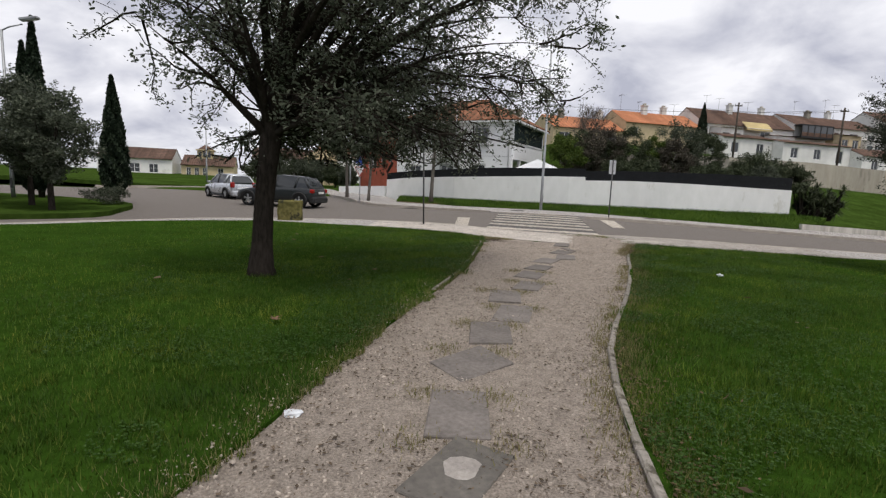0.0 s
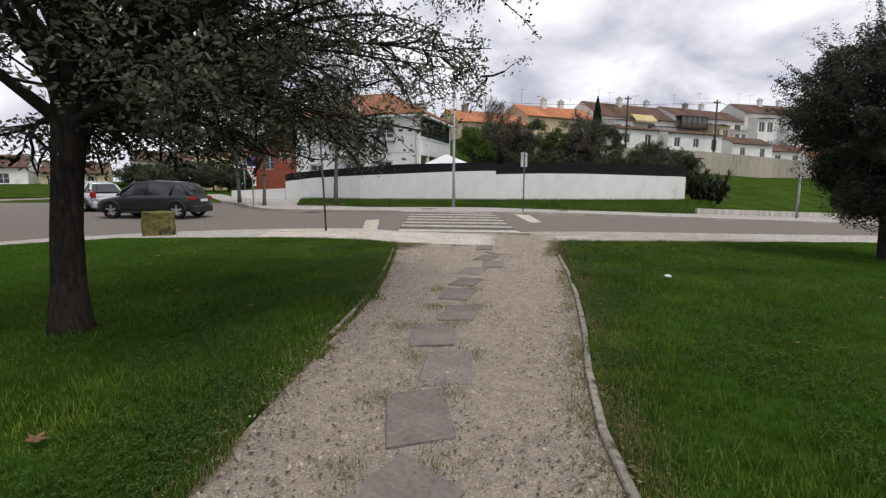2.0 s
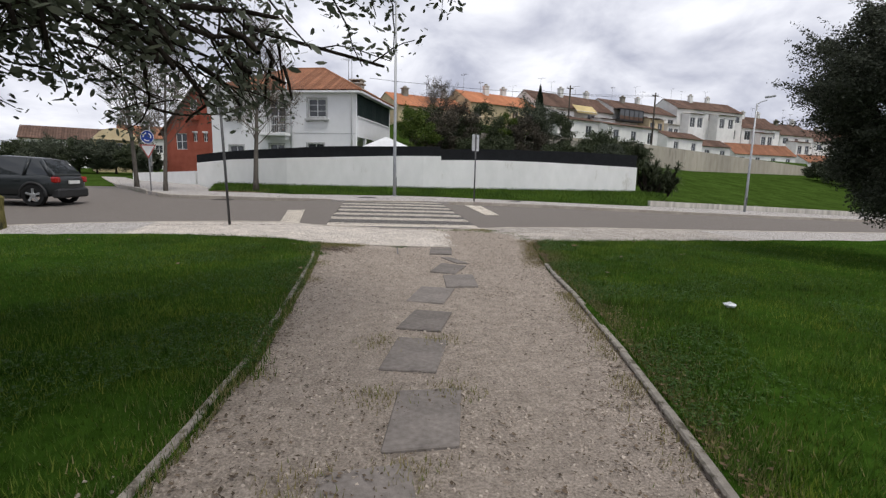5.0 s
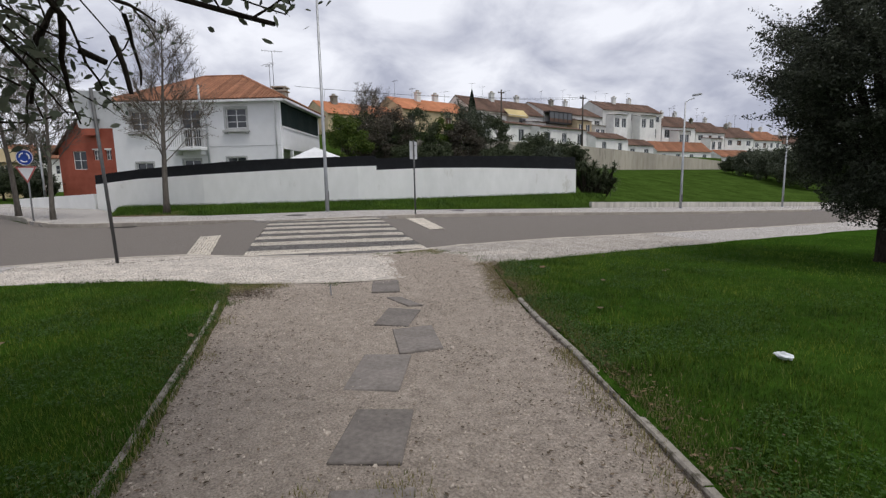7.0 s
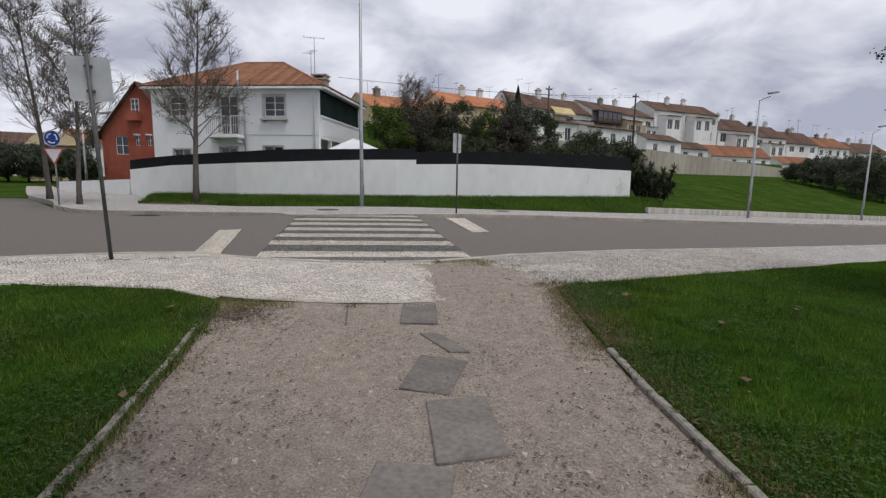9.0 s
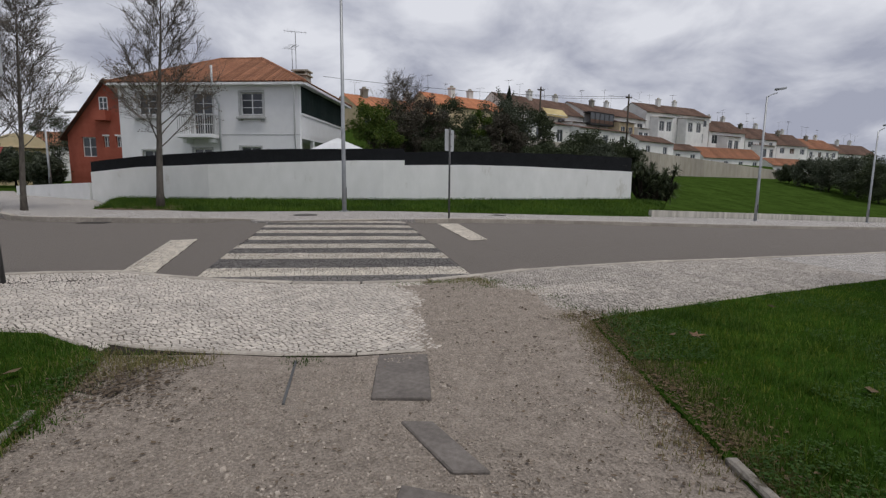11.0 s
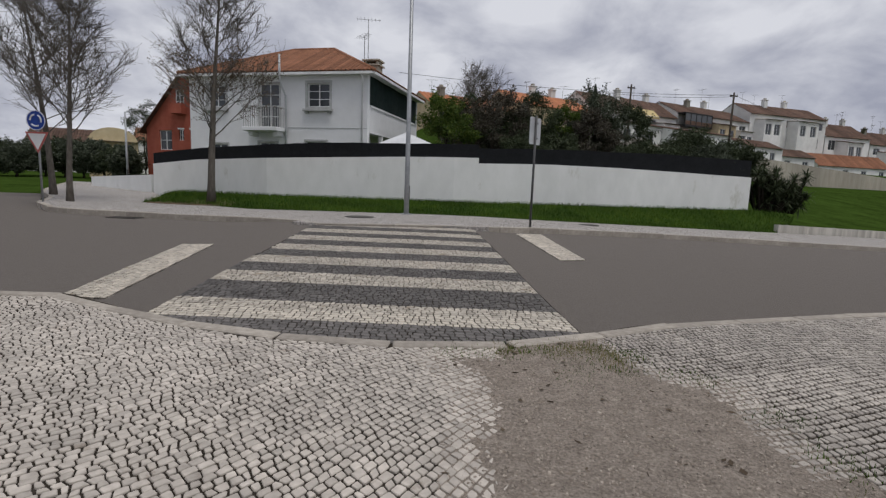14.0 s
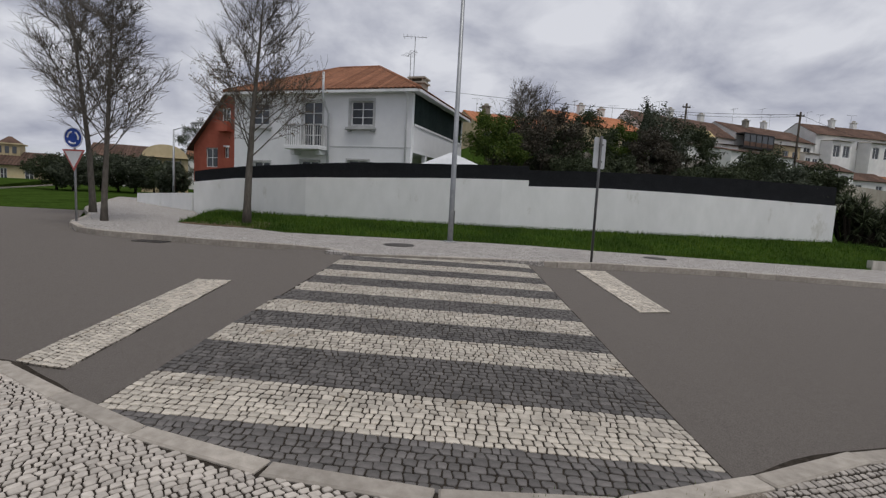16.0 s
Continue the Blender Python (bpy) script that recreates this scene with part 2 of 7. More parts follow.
M_BARE_BARK = material("plane_tree_bark", (0.10, 0.089, 0.076), (0.18, 0.162, 0.14), 14, 0.95, 0.7, 40, stretch=(1, 1, 0.3))
M_OAK_LEAF = leafy("evergreen_oak_leaf", (0.058, 0.068, 0.046), (0.108, 0.126, 0.084), (0.215, 0.232, 0.172), 0.38)
M_DARK_LEAF = leafy("dark_evergreen_leaf", (0.030, 0.035, 0.024), (0.052, 0.060, 0.041), (0.11, 0.122, 0.088), 0.3)
M_OLIVE_LEAF = leafy("olive_leaf", (0.040, 0.050, 0.031), (0.076, 0.091, 0.060), (0.148, 0.162, 0.115), 0.2)
M_BUSH_LEAF = leafy("garden_shrub_leaf", (0.032, 0.042, 0.021), (0.056, 0.071, 0.036), (0.105, 0.122, 0.066), 0.2)
M_LIME_LEAF = leafy("light_green_shrub_leaf", (0.04, 0.07, 0.012), (0.075, 0.12, 0.02), (0.15, 0.18, 0.04), 0.25)
M_RUSSET_LEAF = leafy("brownish_shrub_leaf", (0.045, 0.040, 0.030), (0.080, 0.070, 0.052), (0.13, 0.115, 0.085), 0.15)
M_CYPRESS = leafy("cypress_leaf", (0.010, 0.018, 0.010), (0.020, 0.034, 0.018), (0.035, 0.05, 0.028), 0.1)
M_DRY_LEAF = leafy("dry_brown_leaf", (0.07, 0.05, 0.03), (0.13, 0.09, 0.05), (0.20, 0.14, 0.08), 0.2)
M_BIG_LEAF = material("dry_plane_leaf", (0.10, 0.058, 0.03), (0.19, 0.11, 0.058), 30, 0.8, 0.3, 60)
M_GRASS = leafy("grass_blade", (0.035, 0.083, 0.010), (0.065, 0.134, 0.017), (0.145, 0.200, 0.042), 0.3, 0.55, (1.4, 1.1, 0.9))
M_VERGE_GRASS = leafy("verge_grass_blade", (0.034, 0.082, 0.010), (0.058, 0.125, 0.016), (0.11, 0.18, 0.03), 0.3, 0.4, (1.3, 1.1, 0.9))
M_DRY_GRASS = leafy("dry_grass_blade", (0.17, 0.148, 0.065), (0.28, 0.24, 0.115), (0.12, 0.15, 0.04), 0.3)
M_SILVER = material("silver_car_paint", (0.50, 0.52, 0.55), (0.56, 0.58, 0.61), 3, 0.3, 0, metal=0.5, clear=0.6, big=0.1)
M_DARK_PAINT = material("dark_green_black_car_paint", (0.010, 0.013, 0.014), (0.014, 0.018, 0.019), 3, 0.35, 0, metal=0.0, clear=0.35, big=0.1)
M_TYRE = material("tyre_rubber", (0.012, 0.012, 0.012), (0.025, 0.025, 0.025), 20, 0.9, 0.2, 60)
M_RIM = material("alloy_rim", (0.40, 0.41, 0.42), (0.52, 0.53, 0.54), 10, 0.35, 0, metal=0.8)
M_TRIM_BLACK = material("black_plastic", (0.012, 0.012, 0.012), (0.022, 0.022, 0.022), 10, 0.6, 0.1, 50)
M_RED_LENS = glassy("red_lamp_lens", (0.30, 0.01, 0.01), 0.1)
M_CLEAR_LENS = glassy("clear_lamp_lens", (0.55, 0.56, 0.58), 0.08)
M_CREAM_CLOTH = material("cream_awning_cloth", (0.50, 0.40, 0.19), (0.58, 0.47, 0.25), 4, 0.9, 0.1, 30)
M_WHITE_CLOTH = material("white_canopy_cloth", (0.68, 0.69, 0.70), (0.77, 0.78, 0.79), 3, 0.9, 0.1, 20)
M_WOOD_POLE = material("creosoted_timber_pole", (0.045, 0.038, 0.032), (0.09, 0.075, 0.06), 10, 0.9, 0.3, 40, stretch=(1, 1, 0.2))
M_IRON = material("cast_iron_cover", (0.05, 0.045, 0.042), (0.10, 0.09, 0.08), 20, 0.7, 0.5, 60, metal=0.4)
M_PAPER = material("white_plastic_litter", (0.60, 0.62, 0.64), (0.72, 0.74, 0.76), 20, 0.6, 0.3, 30)
M_MOSS_STONE = material("mossy_stone_block", (0.09, 0.085, 0.03), (0.20, 0.175, 0.07), 9, 0.95, 0.6, 30, c3=(0.045, 0.045, 0.03), c3_at=0.52)
M_BARE_EARTH = material("bare_earth", (0.12, 0.085, 0.055), (0.22, 0.165, 0.115), 14, 0.95, 0.8, 60, c3=(0.10, 0.12, 0.04), c3_at=0.58)
M_RUIN_STONE = material("old_rubble_masonry", (0.20, 0.185, 0.155), (0.36, 0.335, 0.29), 3, 0.95, 0.8, 9, c3=(0.07, 0.075, 0.045), c3_at=0.52)
M_PLATE_YELLOW = material("number_plate", (0.65, 0.65, 0.62), (0.72, 0.72, 0.69), 8, 0.4, 0)
M_CLOVER = leafy("clover_leaf", (0.026, 0.062, 0.009), (0.042, 0.088, 0.015), (0.07, 0.125, 0.03), 0.3)


# ---- building helpers ----
def mesh_of(name, verts, faces, mats, smooth=False):
    me = bpy.data.meshes.new(name)
    me.from_pydata([tuple(v) for v in verts], [], faces)
    for m in mats if isinstance(mats, (list, tuple)) else [mats]:
        me.materials.append(m)
    if smooth:
        me.polygons.foreach_set("use_smooth", [True] * len(me.polygons))
    me.update()
    return me


def obj(name, me, parent=None, label="", m=None):
    ob = new(name, me)
    if parent:
        ob.parent = parent
    if m is not None:
        ob.matrix_basis = m
    if label:
        ob["label"] = label
    return ob


def part(name, bm, mat, parent, label="", smooth=False, m=None):
    me = bpy.data.meshes.new(name)
    bm.to_mesh(me)
    bm.free()
    me.materials.append(mat)
    if smooth:
        me.polygons.foreach_set("use_smooth", [True] * len(me.polygons))
    return obj(name, me, parent, label, m)


def base(name, m, label, category, group="", kind=""):
    """The empty at the foot of a thing."""
    ob = new(name)
    ob.matrix_basis = m
    return tagged(ob, label, category, group, kind)


def box(bm, x0, y0, z0, x1, y1, z1, bevel=0.0, turn=None):
    r = bmesh.ops.create_cube(bm, size=1.0)
    vs = r["verts"]
    bmesh.ops.scale(bm, verts=vs, vec=(x1 - x0, y1 - y0, z1 - z0))
    bmesh.ops.translate(bm, verts=vs, vec=((x0 + x1) / 2, (y0 + y1) / 2, (z0 + z1) / 2))
    if bevel:
        es = list({e for v in vs for e in v.link_edges})
        g = bmesh.ops.bevel(bm, geom=es, offset=bevel, segments=1, affect="EDGES", profile=0.5)
        vs = list({v for f in g["faces"] for v in f.verts} | {v for v in vs if v.is_valid})
    if turn is not None:
        bmesh.ops.transform(bm, matrix=turn, verts=vs)
    return vs


def boxes(*dims, bevel=0.0):
    bm = bmesh.new()
    for d in dims:
        box(bm, *d, bevel=bevel)
    return bm


def tube_data(path, radii, sides=8, cap=True, verts=None, faces=None):
    """Adds a tapered tube along the points of path to verts and faces."""
    verts = [] if verts is None else verts
    faces = [] if faces is None else faces
    start = len(verts)
    up = Vector((0.13, 0.31, 0.94))
    n = len(path)
    for i, p in enumerate(path):
        d = (Vector(path[min(i + 1, n - 1)]) - Vector(path[max(i - 1, 0)])).normalized()
        a = d.cross(up)
        if a.length < 1e-3:
            a = d.cross(Vector((1, 0, 0)))
        a.normalize()
        b = d.cross(a)
        for k in range(sides):
            t = 2 * math.pi * k / sides
            q = Vector(p) + (a * math.cos(t) + b * math.sin(t)) * radii[i]
            verts.append((q.x, q.y, q.z))
    for i in range(n - 1):
        for k in range(sides):
            a, b = start + i * sides + k, start + i * sides + (k + 1) % sides
            faces.append((a, b, b + sides, a + sides))
    if cap:
        faces.append(tuple(start + k for k in range(sides))[::-1])
        faces.append(tuple(start + (n - 1) * sides + k for k in range(sides)))
    return verts, faces


def tube(name, path, radii, mat, parent, sides=10, label="", smooth=True):
    v, f = tube_data(path, radii if isinstance(radii, (list, tuple)) else [radii] * len(path), sides)
    return obj(name, mesh_of(name, v, f, mat, smooth), parent, label)


def smooth01(t):
    t = min(max(t, 0.0), 1.0)
    return t * t * (3 - 2 * t)


def lerp_line(pts, x):
    """y of a polyline given by (x, y) points at x."""
    if x <= pts[0][0]:
        return pts[0][1]
    for (x0, y0), (x1, y1) in zip(pts, pts[1:]):
        if x <= x1:
            return y0 + (y1 - y0) * (x - x0) / (x1 - x0)
    return pts[-1][1]


def rounded(pts, steps=5, closed=False):
    """A smooth line (Catmull-Rom) through points."""
    out, n = [], len(pts)
    for i in range(n if closed else n - 1):
        p = [Vector(pts[(i + k) % n] if closed else pts[min(max(i + k, 0), n - 1)]) for k in (-1, 0, 1, 2)]
        for s in range(steps):
            t = s / steps
            out.append(0.5 * (2 * p[1] + (p[2] - p[0]) * t + (2 * p[0] - 5 * p[1] + 4 * p[2] - p[3]) * t * t + (3 * p[1] - p[0] - 3 * p[2] + p[3]) * t ** 3))
    if not closed:
        out.append(Vector(pts[-1]))
    return [tuple(v) for v in out]


# ---- the lie of the land ----
ROAD_NEAR = [(-24, -14), (-17.5, -8.5), (-14.6, -4.6), (-12.2, -1.6), (-9.5, 0.1), (-6.6, 0.75), (-3.7, 0.75), (-2.85, 0.36), (-2.12, -0.2), (-1.1, -0.78), (0.0, -1.12), (1.0, -1.22), (1.9, -1.02), (2.6, -0.75), (4.0, -0.5), (6.2, -0.05), (10.0, 0.5), (17.7, 1.7), (30, 4.0), (60, 10.0), (120, 24.0)]
ROAD_FAR = [(-9.9, 12.2), (-9.3, 11.2), (-8.2, 10.3), (-6.8, 9.7), (-4.3, 8.9), (-2.2, 8.45), (-1.65, 7.9), (-1.4, 7.45), (2.75, 7.4), (3.3, 7.55), (5.4, 8.05), (9.9, 8.8), (15.5, 8.9), (21.5, 9.3), (29, 10.4), (60, 16.5), (120, 31.0)]
LAWN_LEFT = [(-24, -17), (-18.5, -11), (-15.2, -6.6), (-13.0, -3.6), (-10.2, -1.6), (-6.6, -1.75), (-5.3, -1.85), (-4.2, -2.25), (-3.1, -2.7), (-2.45, -3.45)]
LAWN_RIGHT = [(2.1, -3.75), (3.4, -3.5), (5.4, -3.1), (8.4, -2.45), (12.5, -1.6), (30, 1.6), (60, 7.5), (120, 21.5)]
VERGE_FRONT = [(-7.7, 14.1), (-5.0, 13.0), (-3.6, 11.9), (1.6, 11.5), (6.2, 11.7), (12.7, 12.8), (18.4, 13.9)]
WALL_LINE = [(-9.3, 19.6), (-4.0, 17.4), (4.0, 16.2), (12.0, 16.3), (19.4, 16.85)]
PATH_LEFT = [(-6.1, -25.0), (-4.9, -19.5), (-4.25, -16.4), (-4.1, -15.7), (-3.95, -14.7), (-3.6, -12.9), (-3.16, -10.8), (-2.87, -9.3), (-2.63, -7.0), (-2.47, -5.3), (-2.4, -3.9)]
PATH_RIGHT = [(-2.9, -25.0), (-2.2, -19.0), (-1.78, -16.2), (-1.74, -15.5), (-1.5, -14.2), (-1.15, -13.05), (-0.72, -12.0), (-0.1, -10.3), (0.41, -8.75), (0.72, -7.75), (0.98, -6.75), (1.24, -6.0), (1.9, -4.2), (2.1, -3.75)]
RETAIN_A, RETAIN_B = (20.0, 39.2), (104.0, 71.1)


def ramp_x(x):
    d = min(x, 55.0) - 3.0
    return -0.04 * (d if d > 2 else (d + 2) ** 2 / 8 if d > -2 else 0)


def land(x, y):
    """Height of the ground: level at the path, falling to the right along the road, a grass bank behind it."""
    z = ramp_x(x) + 0.022 * min(max(y, 0), 8)
    y0 = 13.6 + 0.15 * max(x - 18, 0)
    y1 = 41.5 + 0.38 * (x - 20)
    side = smooth01((x + 6) / 18)
    if y > y0 and side > 0:
        f = (y - y0) / max(y1 - y0, 3)
        z += side * (4.7 * smooth01(f * 0.9 + 0.05) - 4.7 * smooth01(0.05) if f < 1 else 4.6 + min(2.6 + (y - y1) * 0.09, 6.0))
    if x < -9 and y > 8:
        z += 0.012 * min(y - 8, 60)
    return z


def road_z(x, y):
    """Crown of the carriageway; it comes up flush to the kerbs at the crossing."""
    flush = 1 - smooth01((abs(x - 0.2) - 2.2) / 1.3)
    return land(x, y) - 0.095 + 0.08 * flush


def sheet(name, poly, zf, mat, res, label, category, down=0.0, kind="structure", limit=None, fine=None):
    """A ground sheet inside a polygon, cut into a grid and laid on zf, with an edge that goes down."""
    bm = bmesh.new()
    f = bm.faces.new([bm.verts.new((p[0], p[1], 0)) for p in poly])
    xs, ys = [p[0] for p in poly], [p[1] for p in poly]
    lim = limit or (min(xs), min(ys), max(xs), max(ys))
    for axis, lo, hi in ((0, max(min(xs), lim[0]), min(max(xs), lim[2])), (1, max(min(ys), lim[1]), min(max(ys), lim[3]))):
        cuts = [lo + i * res for i in range(1, int((hi - lo) / res) + 1)]
        if fine:
            cuts += [fine[axis] + i * fine[4] + 0.003 for i in range(int((fine[axis + 2] - fine[axis]) / fine[4]))]
        for at in cuts:
            co, no = [0, 0, 0], [0, 0, 0]
            co[axis], no[axis] = at, 1
            bmesh.ops.bisect_plane(bm, geom=bm.verts[:] + bm.edges[:] + bm.faces[:], plane_co=co, plane_no=no)
    bmesh.ops.triangulate(bm, faces=bm.faces[:])
    for v in bm.verts:
        v.co.z = zf(v.co.x, v.co.y)
    if down:
        edges = [e for e in bm.edges if e.is_boundary]
        g = bmesh.ops.extrude_edge_only(bm, edges=edges)
        bmesh.ops.translate(bm, verts=[v for v in g["geom"] if isinstance(v, bmesh.types.BMVert)], vec=(0, 0, -down))
    bmesh.ops.recalc_face_normals(bm, faces=bm.faces[:])
    if sum(f.normal.z * f.calc_area() for f in bm.faces) < 0:
        bmesh.ops.reverse_faces(bm, faces=bm.faces[:])
    me = bpy.data.meshes.new(name)
    bm.to_mesh(me)
    bm.free()
    me.materials.append(mat)
    return tagged(obj(name, me), label, category, kind=kind)


# the ground sheet, out to the horizon
def ground_sheet():
    c = [-2500, -900, -400, -200, -120, -80, -60] + [x * 2.0 - 48 for x in range(100)] + [160, 175, 200, 260, 400, 900, 2500]
    d = [-2500, -900, -400, -200, -100, -60, -40] + [x * 2.0 - 30 for x in range(76)] + [130, 150, 200, 300, 500, 900, 2500]
    verts = [(x, y, land(x, y) - (0.16 if y < y_bank(x) else 0.0)) for y in d for x in c]
    w = len(c)
    faces = [(j * w + i, j * w + i + 1, (j + 1) * w + i + 1, (j + 1) * w + i) for j in range(len(d) - 1) for i in range(w - 1)]
    ob = obj("ground", mesh_of("ground", verts, faces, M_BANK, True))
    tagged(ob, "grassy ground rising in a bank behind the road", "ground", kind="structure")


def y_bank(x):
    return 18.5 if x < 18 else 15.5 + 0.16 * (x - 18)


ground_sheet()

SMOOTH_NEAR = rounded(ROAD_NEAR, 4)
SMOOTH_FAR = rounded(ROAD_FAR, 3)
LEFT_STREET = [(-13.0, 18.0), (-18.5, 31.0), (-27.0, 52.0), (-36.0, 78.0)]
LEFT_STREET_OUT = [(-45.0, 78.0), (-36.0, 52.0), (-28.0, 33.0), (-24.5, 24.0), (-30.0, 16.0), (-44.0, 12.0), (-60.0, 9.0), (-60.0, -12.0), (-34.0, -16.0)]
sheet("road", SMOOTH_NEAR + SMOOTH_FAR[::-1] + LEFT_STREET + LEFT_STREET_OUT, road_z, M_ASPHALT, 2.0, "worn grey asphalt road bending past a crossing", "road", limit=(-40, -14, 60, 40), fine=(-4.4, -1.6, 5.2, 8.8, 0.2))
PATH_L, PATH_R = rounded(PATH_LEFT, 3), rounded(PATH_RIGHT, 3)
near_pave = SMOOTH_NEAR + LAWN_RIGHT[::-1] + [(0.2, -4.17), (-0.5, -4.09), (-1.1, -3.9), (-1.55, -3.7)] + LAWN_LEFT[::-1]
sheet("pavement_near", near_pave, lambda x, y: land(x, y) - 0.004, M_SAND, 1.5, "sand bed of the pale stone pavement along the park", "pavement", 0.25, limit=(-20, -14, 40, 10))
def beyond(line, x0, x1):
    return [(x0, lerp_line(line, x0))] + [p for p in line if x0 < p[0] < x1] + [(x1, lerp_line(line, x1))]


flush = lambda x, y: land(x, y) + 0.003
sheet("pavement_right", beyond(ROAD_NEAR, 9.9, 119) + beyond(LAWN_RIGHT, 9.9, 119)[::-1], flush, M_PAVE_FAR, 1.5, "pale small-stone pavement along the road", "pavement", 0.1, limit=(14, -4, 50, 20))
sheet("pavement_left", beyond(ROAD_NEAR, -23.9, -6.4) + beyond(LAWN_LEFT, -23.9, -6.4)[::-1], flush, M_PAVE_FAR, 1.5, "pale small-stone pavement towards the roundabout", "pavement", 0.1)
CORNER = [(-10.4, 13.6), (-11.6, 16.0), (-13.0, 18.0), (-14.9, 22.2), (-18.5, 31.0), (-16.8, 30.5), (-14.6, 25.6), (-9.4, 19.7)]
far_pave = SMOOTH_FAR + [(120, 33.5), (60, 19.5), (29, 15.6), (18.4, 13.9)] + VERGE_FRONT[::-1] + [(-8.0, 17.5), (-9.4, 19.7)] + CORNER[:0:-1][1:] + [CORNER[0]]
sheet("pavement_far", far_pave, lambda x, y: land(x, y) + 0.05, M_PAVE_FAR, 1.5, "pale small-stone pavement in front of the garden wall", "pavement", 0.3, limit=(-20, 7, 40, 35))
verge_top = [(-8.2, 19.0), (-4.0, 17.3), (4.0, 16.1), (12.0, 16.2), (19.5, 16.75), (21.5, 16.2), (18.6, 14.0)]


def verge_z(x, y):
    y0, y1 = lerp_line(VERGE_FRONT, x), lerp_line(WALL_LINE, x)
    return land(x, min(y, 13.5)) + 0.06 + (0.42 - land(x, min(y, 13.5))) * smooth01((y - y0) / max(y1 - y0, 1))


sheet("grass_verge", VERGE_FRONT + verge_top[::-1], verge_z, M_BANK, 0.8, "bright green grass strip below the white wall", "verge", 0.3)
lawn_l = PATH_L + LAWN_LEFT[::-1] + [(-32, -24), (-40, -60), (-14, -60)]
lawn_r = PATH_R[::-1] + [(-6, -60), (120, -60)] + LAWN_RIGHT[::-1][:-1]


def lawn_z(x, y):
    return land(x, y) + 0.015 + 0.03 * noise.noise((x * 0.5, y * 0.5, 0)) + 0.012 * noise.noise((x * 2.3, y * 2.3, 4))


sheet("lawn_left", lawn_l, lawn_z, M_LAWN, 0.7, "dark green mown lawn round the oak", "lawn", 0.2, limit=(-22, -22, 0, 0))
sheet("lawn_right", lawn_r, lawn_z, M_LAWN, 0.7, "dark green mown lawn with clover patches", "lawn", 0.2, limit=(-6, -22, 24, 2))


def path_z(x, y):
    return land(x, y) - 0.012 + 0.012 * noise.noise((x * 1.1, y * 1.1, 7)) + 0.006 * noise.noise((x * 5, y * 5, 2))


gravel = PATH_L + [(-1.55, -3.66), (-1.1, -3.86), (-0.5, -4.05), (0.2, -4.12)] + PATH_R[::-1]
sheet("gravel_path", gravel, path_z, M_GRAVEL, 0.3, "trodden pinkish gravel path with scattered stones", "path", 0.2, limit=(-7, -20, 3, -3))
# grass island of the roundabout and the far bank of the side street
sheet("grass_island", rounded([(-16.2, -3.4), (-16.6, 0.2), (-17.8, 2.4), (-20.5, 3.6), (-26, 4.6), (-36, 3.0), (-36, -8), (-24, -8.5)], 4, True), lambda x, y: land(x, y) + 0.08, M_BANK, 2.0, "grass island with olive trees and cypresses", "lawn", 0.3)
sheet("street_bank", [(-24.8, 24.6), (-28.3, 33.2), (-36.5, 52.5), (-45.5, 78.5), (-110, 90), (-110, 20), (-60, 12), (-44, 14.5), (-30, 18)], lambda x, y: land(x, y) + 0.1 + 0.05 * min(max(-x - 26, 0), 8), M_BANK, 4.0, "grass bank along the side street", "lawn", 0.3)


# ---- kerbs: stones laid end to end ----
def kerb_run(name, line, zf, width, tall, length, mat, label, group, out_by=0.0):
    """Single kerb stones along a line; shared mesh, slightly uneven."""
    owner = tagged(new(name), label, "kerb", kind="structure")
    bm = bmesh.new()
    box(bm, -0.5, 0, -tall, 0.5, width, 0, 0.0)
    for v in bm.verts:
        if v.co.z > -0.01 and v.co.y < 0.01:
            v.co.y += 0.02
    bmesh.ops.bevel(bm, geom=[e for e in bm.edges if all(v.co.z > -0.01 for v in e.verts)], offset=0.012, segments=1, affect="EDGES")
    me = bpy.data.meshes.new("kerb_stone")
    bm.to_mesh(me)
    bm.free()
    me.materials.append(mat)
    pts = [Vector((p[0], p[1])) for p in line]
    out, last = [pts[0]], pts[0]
    for p in pts[1:]:
        while (p - last).length >= length:
            last = last + (p - last).normalized() * length
            out.append(last)
    rnd = random.Random(7)
    for a, b in zip(out, out[1:]):
        d, c = b - a, (a + b) / 2
        s = obj("kerb_stone", me, owner)
        tilt = math.degrees(math.atan2(zf(b.x, b.y) - zf(a.x, a.y), d.length))
        s.matrix_basis = pose(c.x, c.y, zf(c.x, c.y) + rnd.uniform(-0.006, 0.006), 0, -tilt, math.degrees(math.atan2(d.y, d.x)) + rnd.uniform(-0.6, 0.6)) @ Matrix.Translation((0, out_by, 0)) @ Matrix.Diagonal((d.length - 0.012, 1, 1, 1))


def crop_line(line, x0, x1):
    return [p for p in line if x0 <= p[0] <= x1]


kerb_run("kerb_near", crop_line(SMOOTH_NEAR, -16, 30)[::-1], lambda x, y: land(x, y) + 0.014, 0.16, 0.3, 0.95, M_KERB, "pale stone kerb dropped at the crossing", "kerbs")
kerb_run("kerb_far", crop_line(SMOOTH_FAR, -10, 40)[::-1], lambda x, y: land(x, y) + 0.055, -0.16, 0.3, 0.95, M_KERB, "pale stone kerb of the far pavement", "kerbs", 0.035)
kerb_run("kerb_corner", rounded([CORNER[4], CORNER[3], CORNER[2], CORNER[1], CORNER[0], (-9.95, 12.3)], 3)[::-1], lambda x, y: land(x, y) + 0.055, -0.16, 0.3, 0.95, M_KERB, "pale stone kerb round the corner of the side street", "kerbs", 0.03)
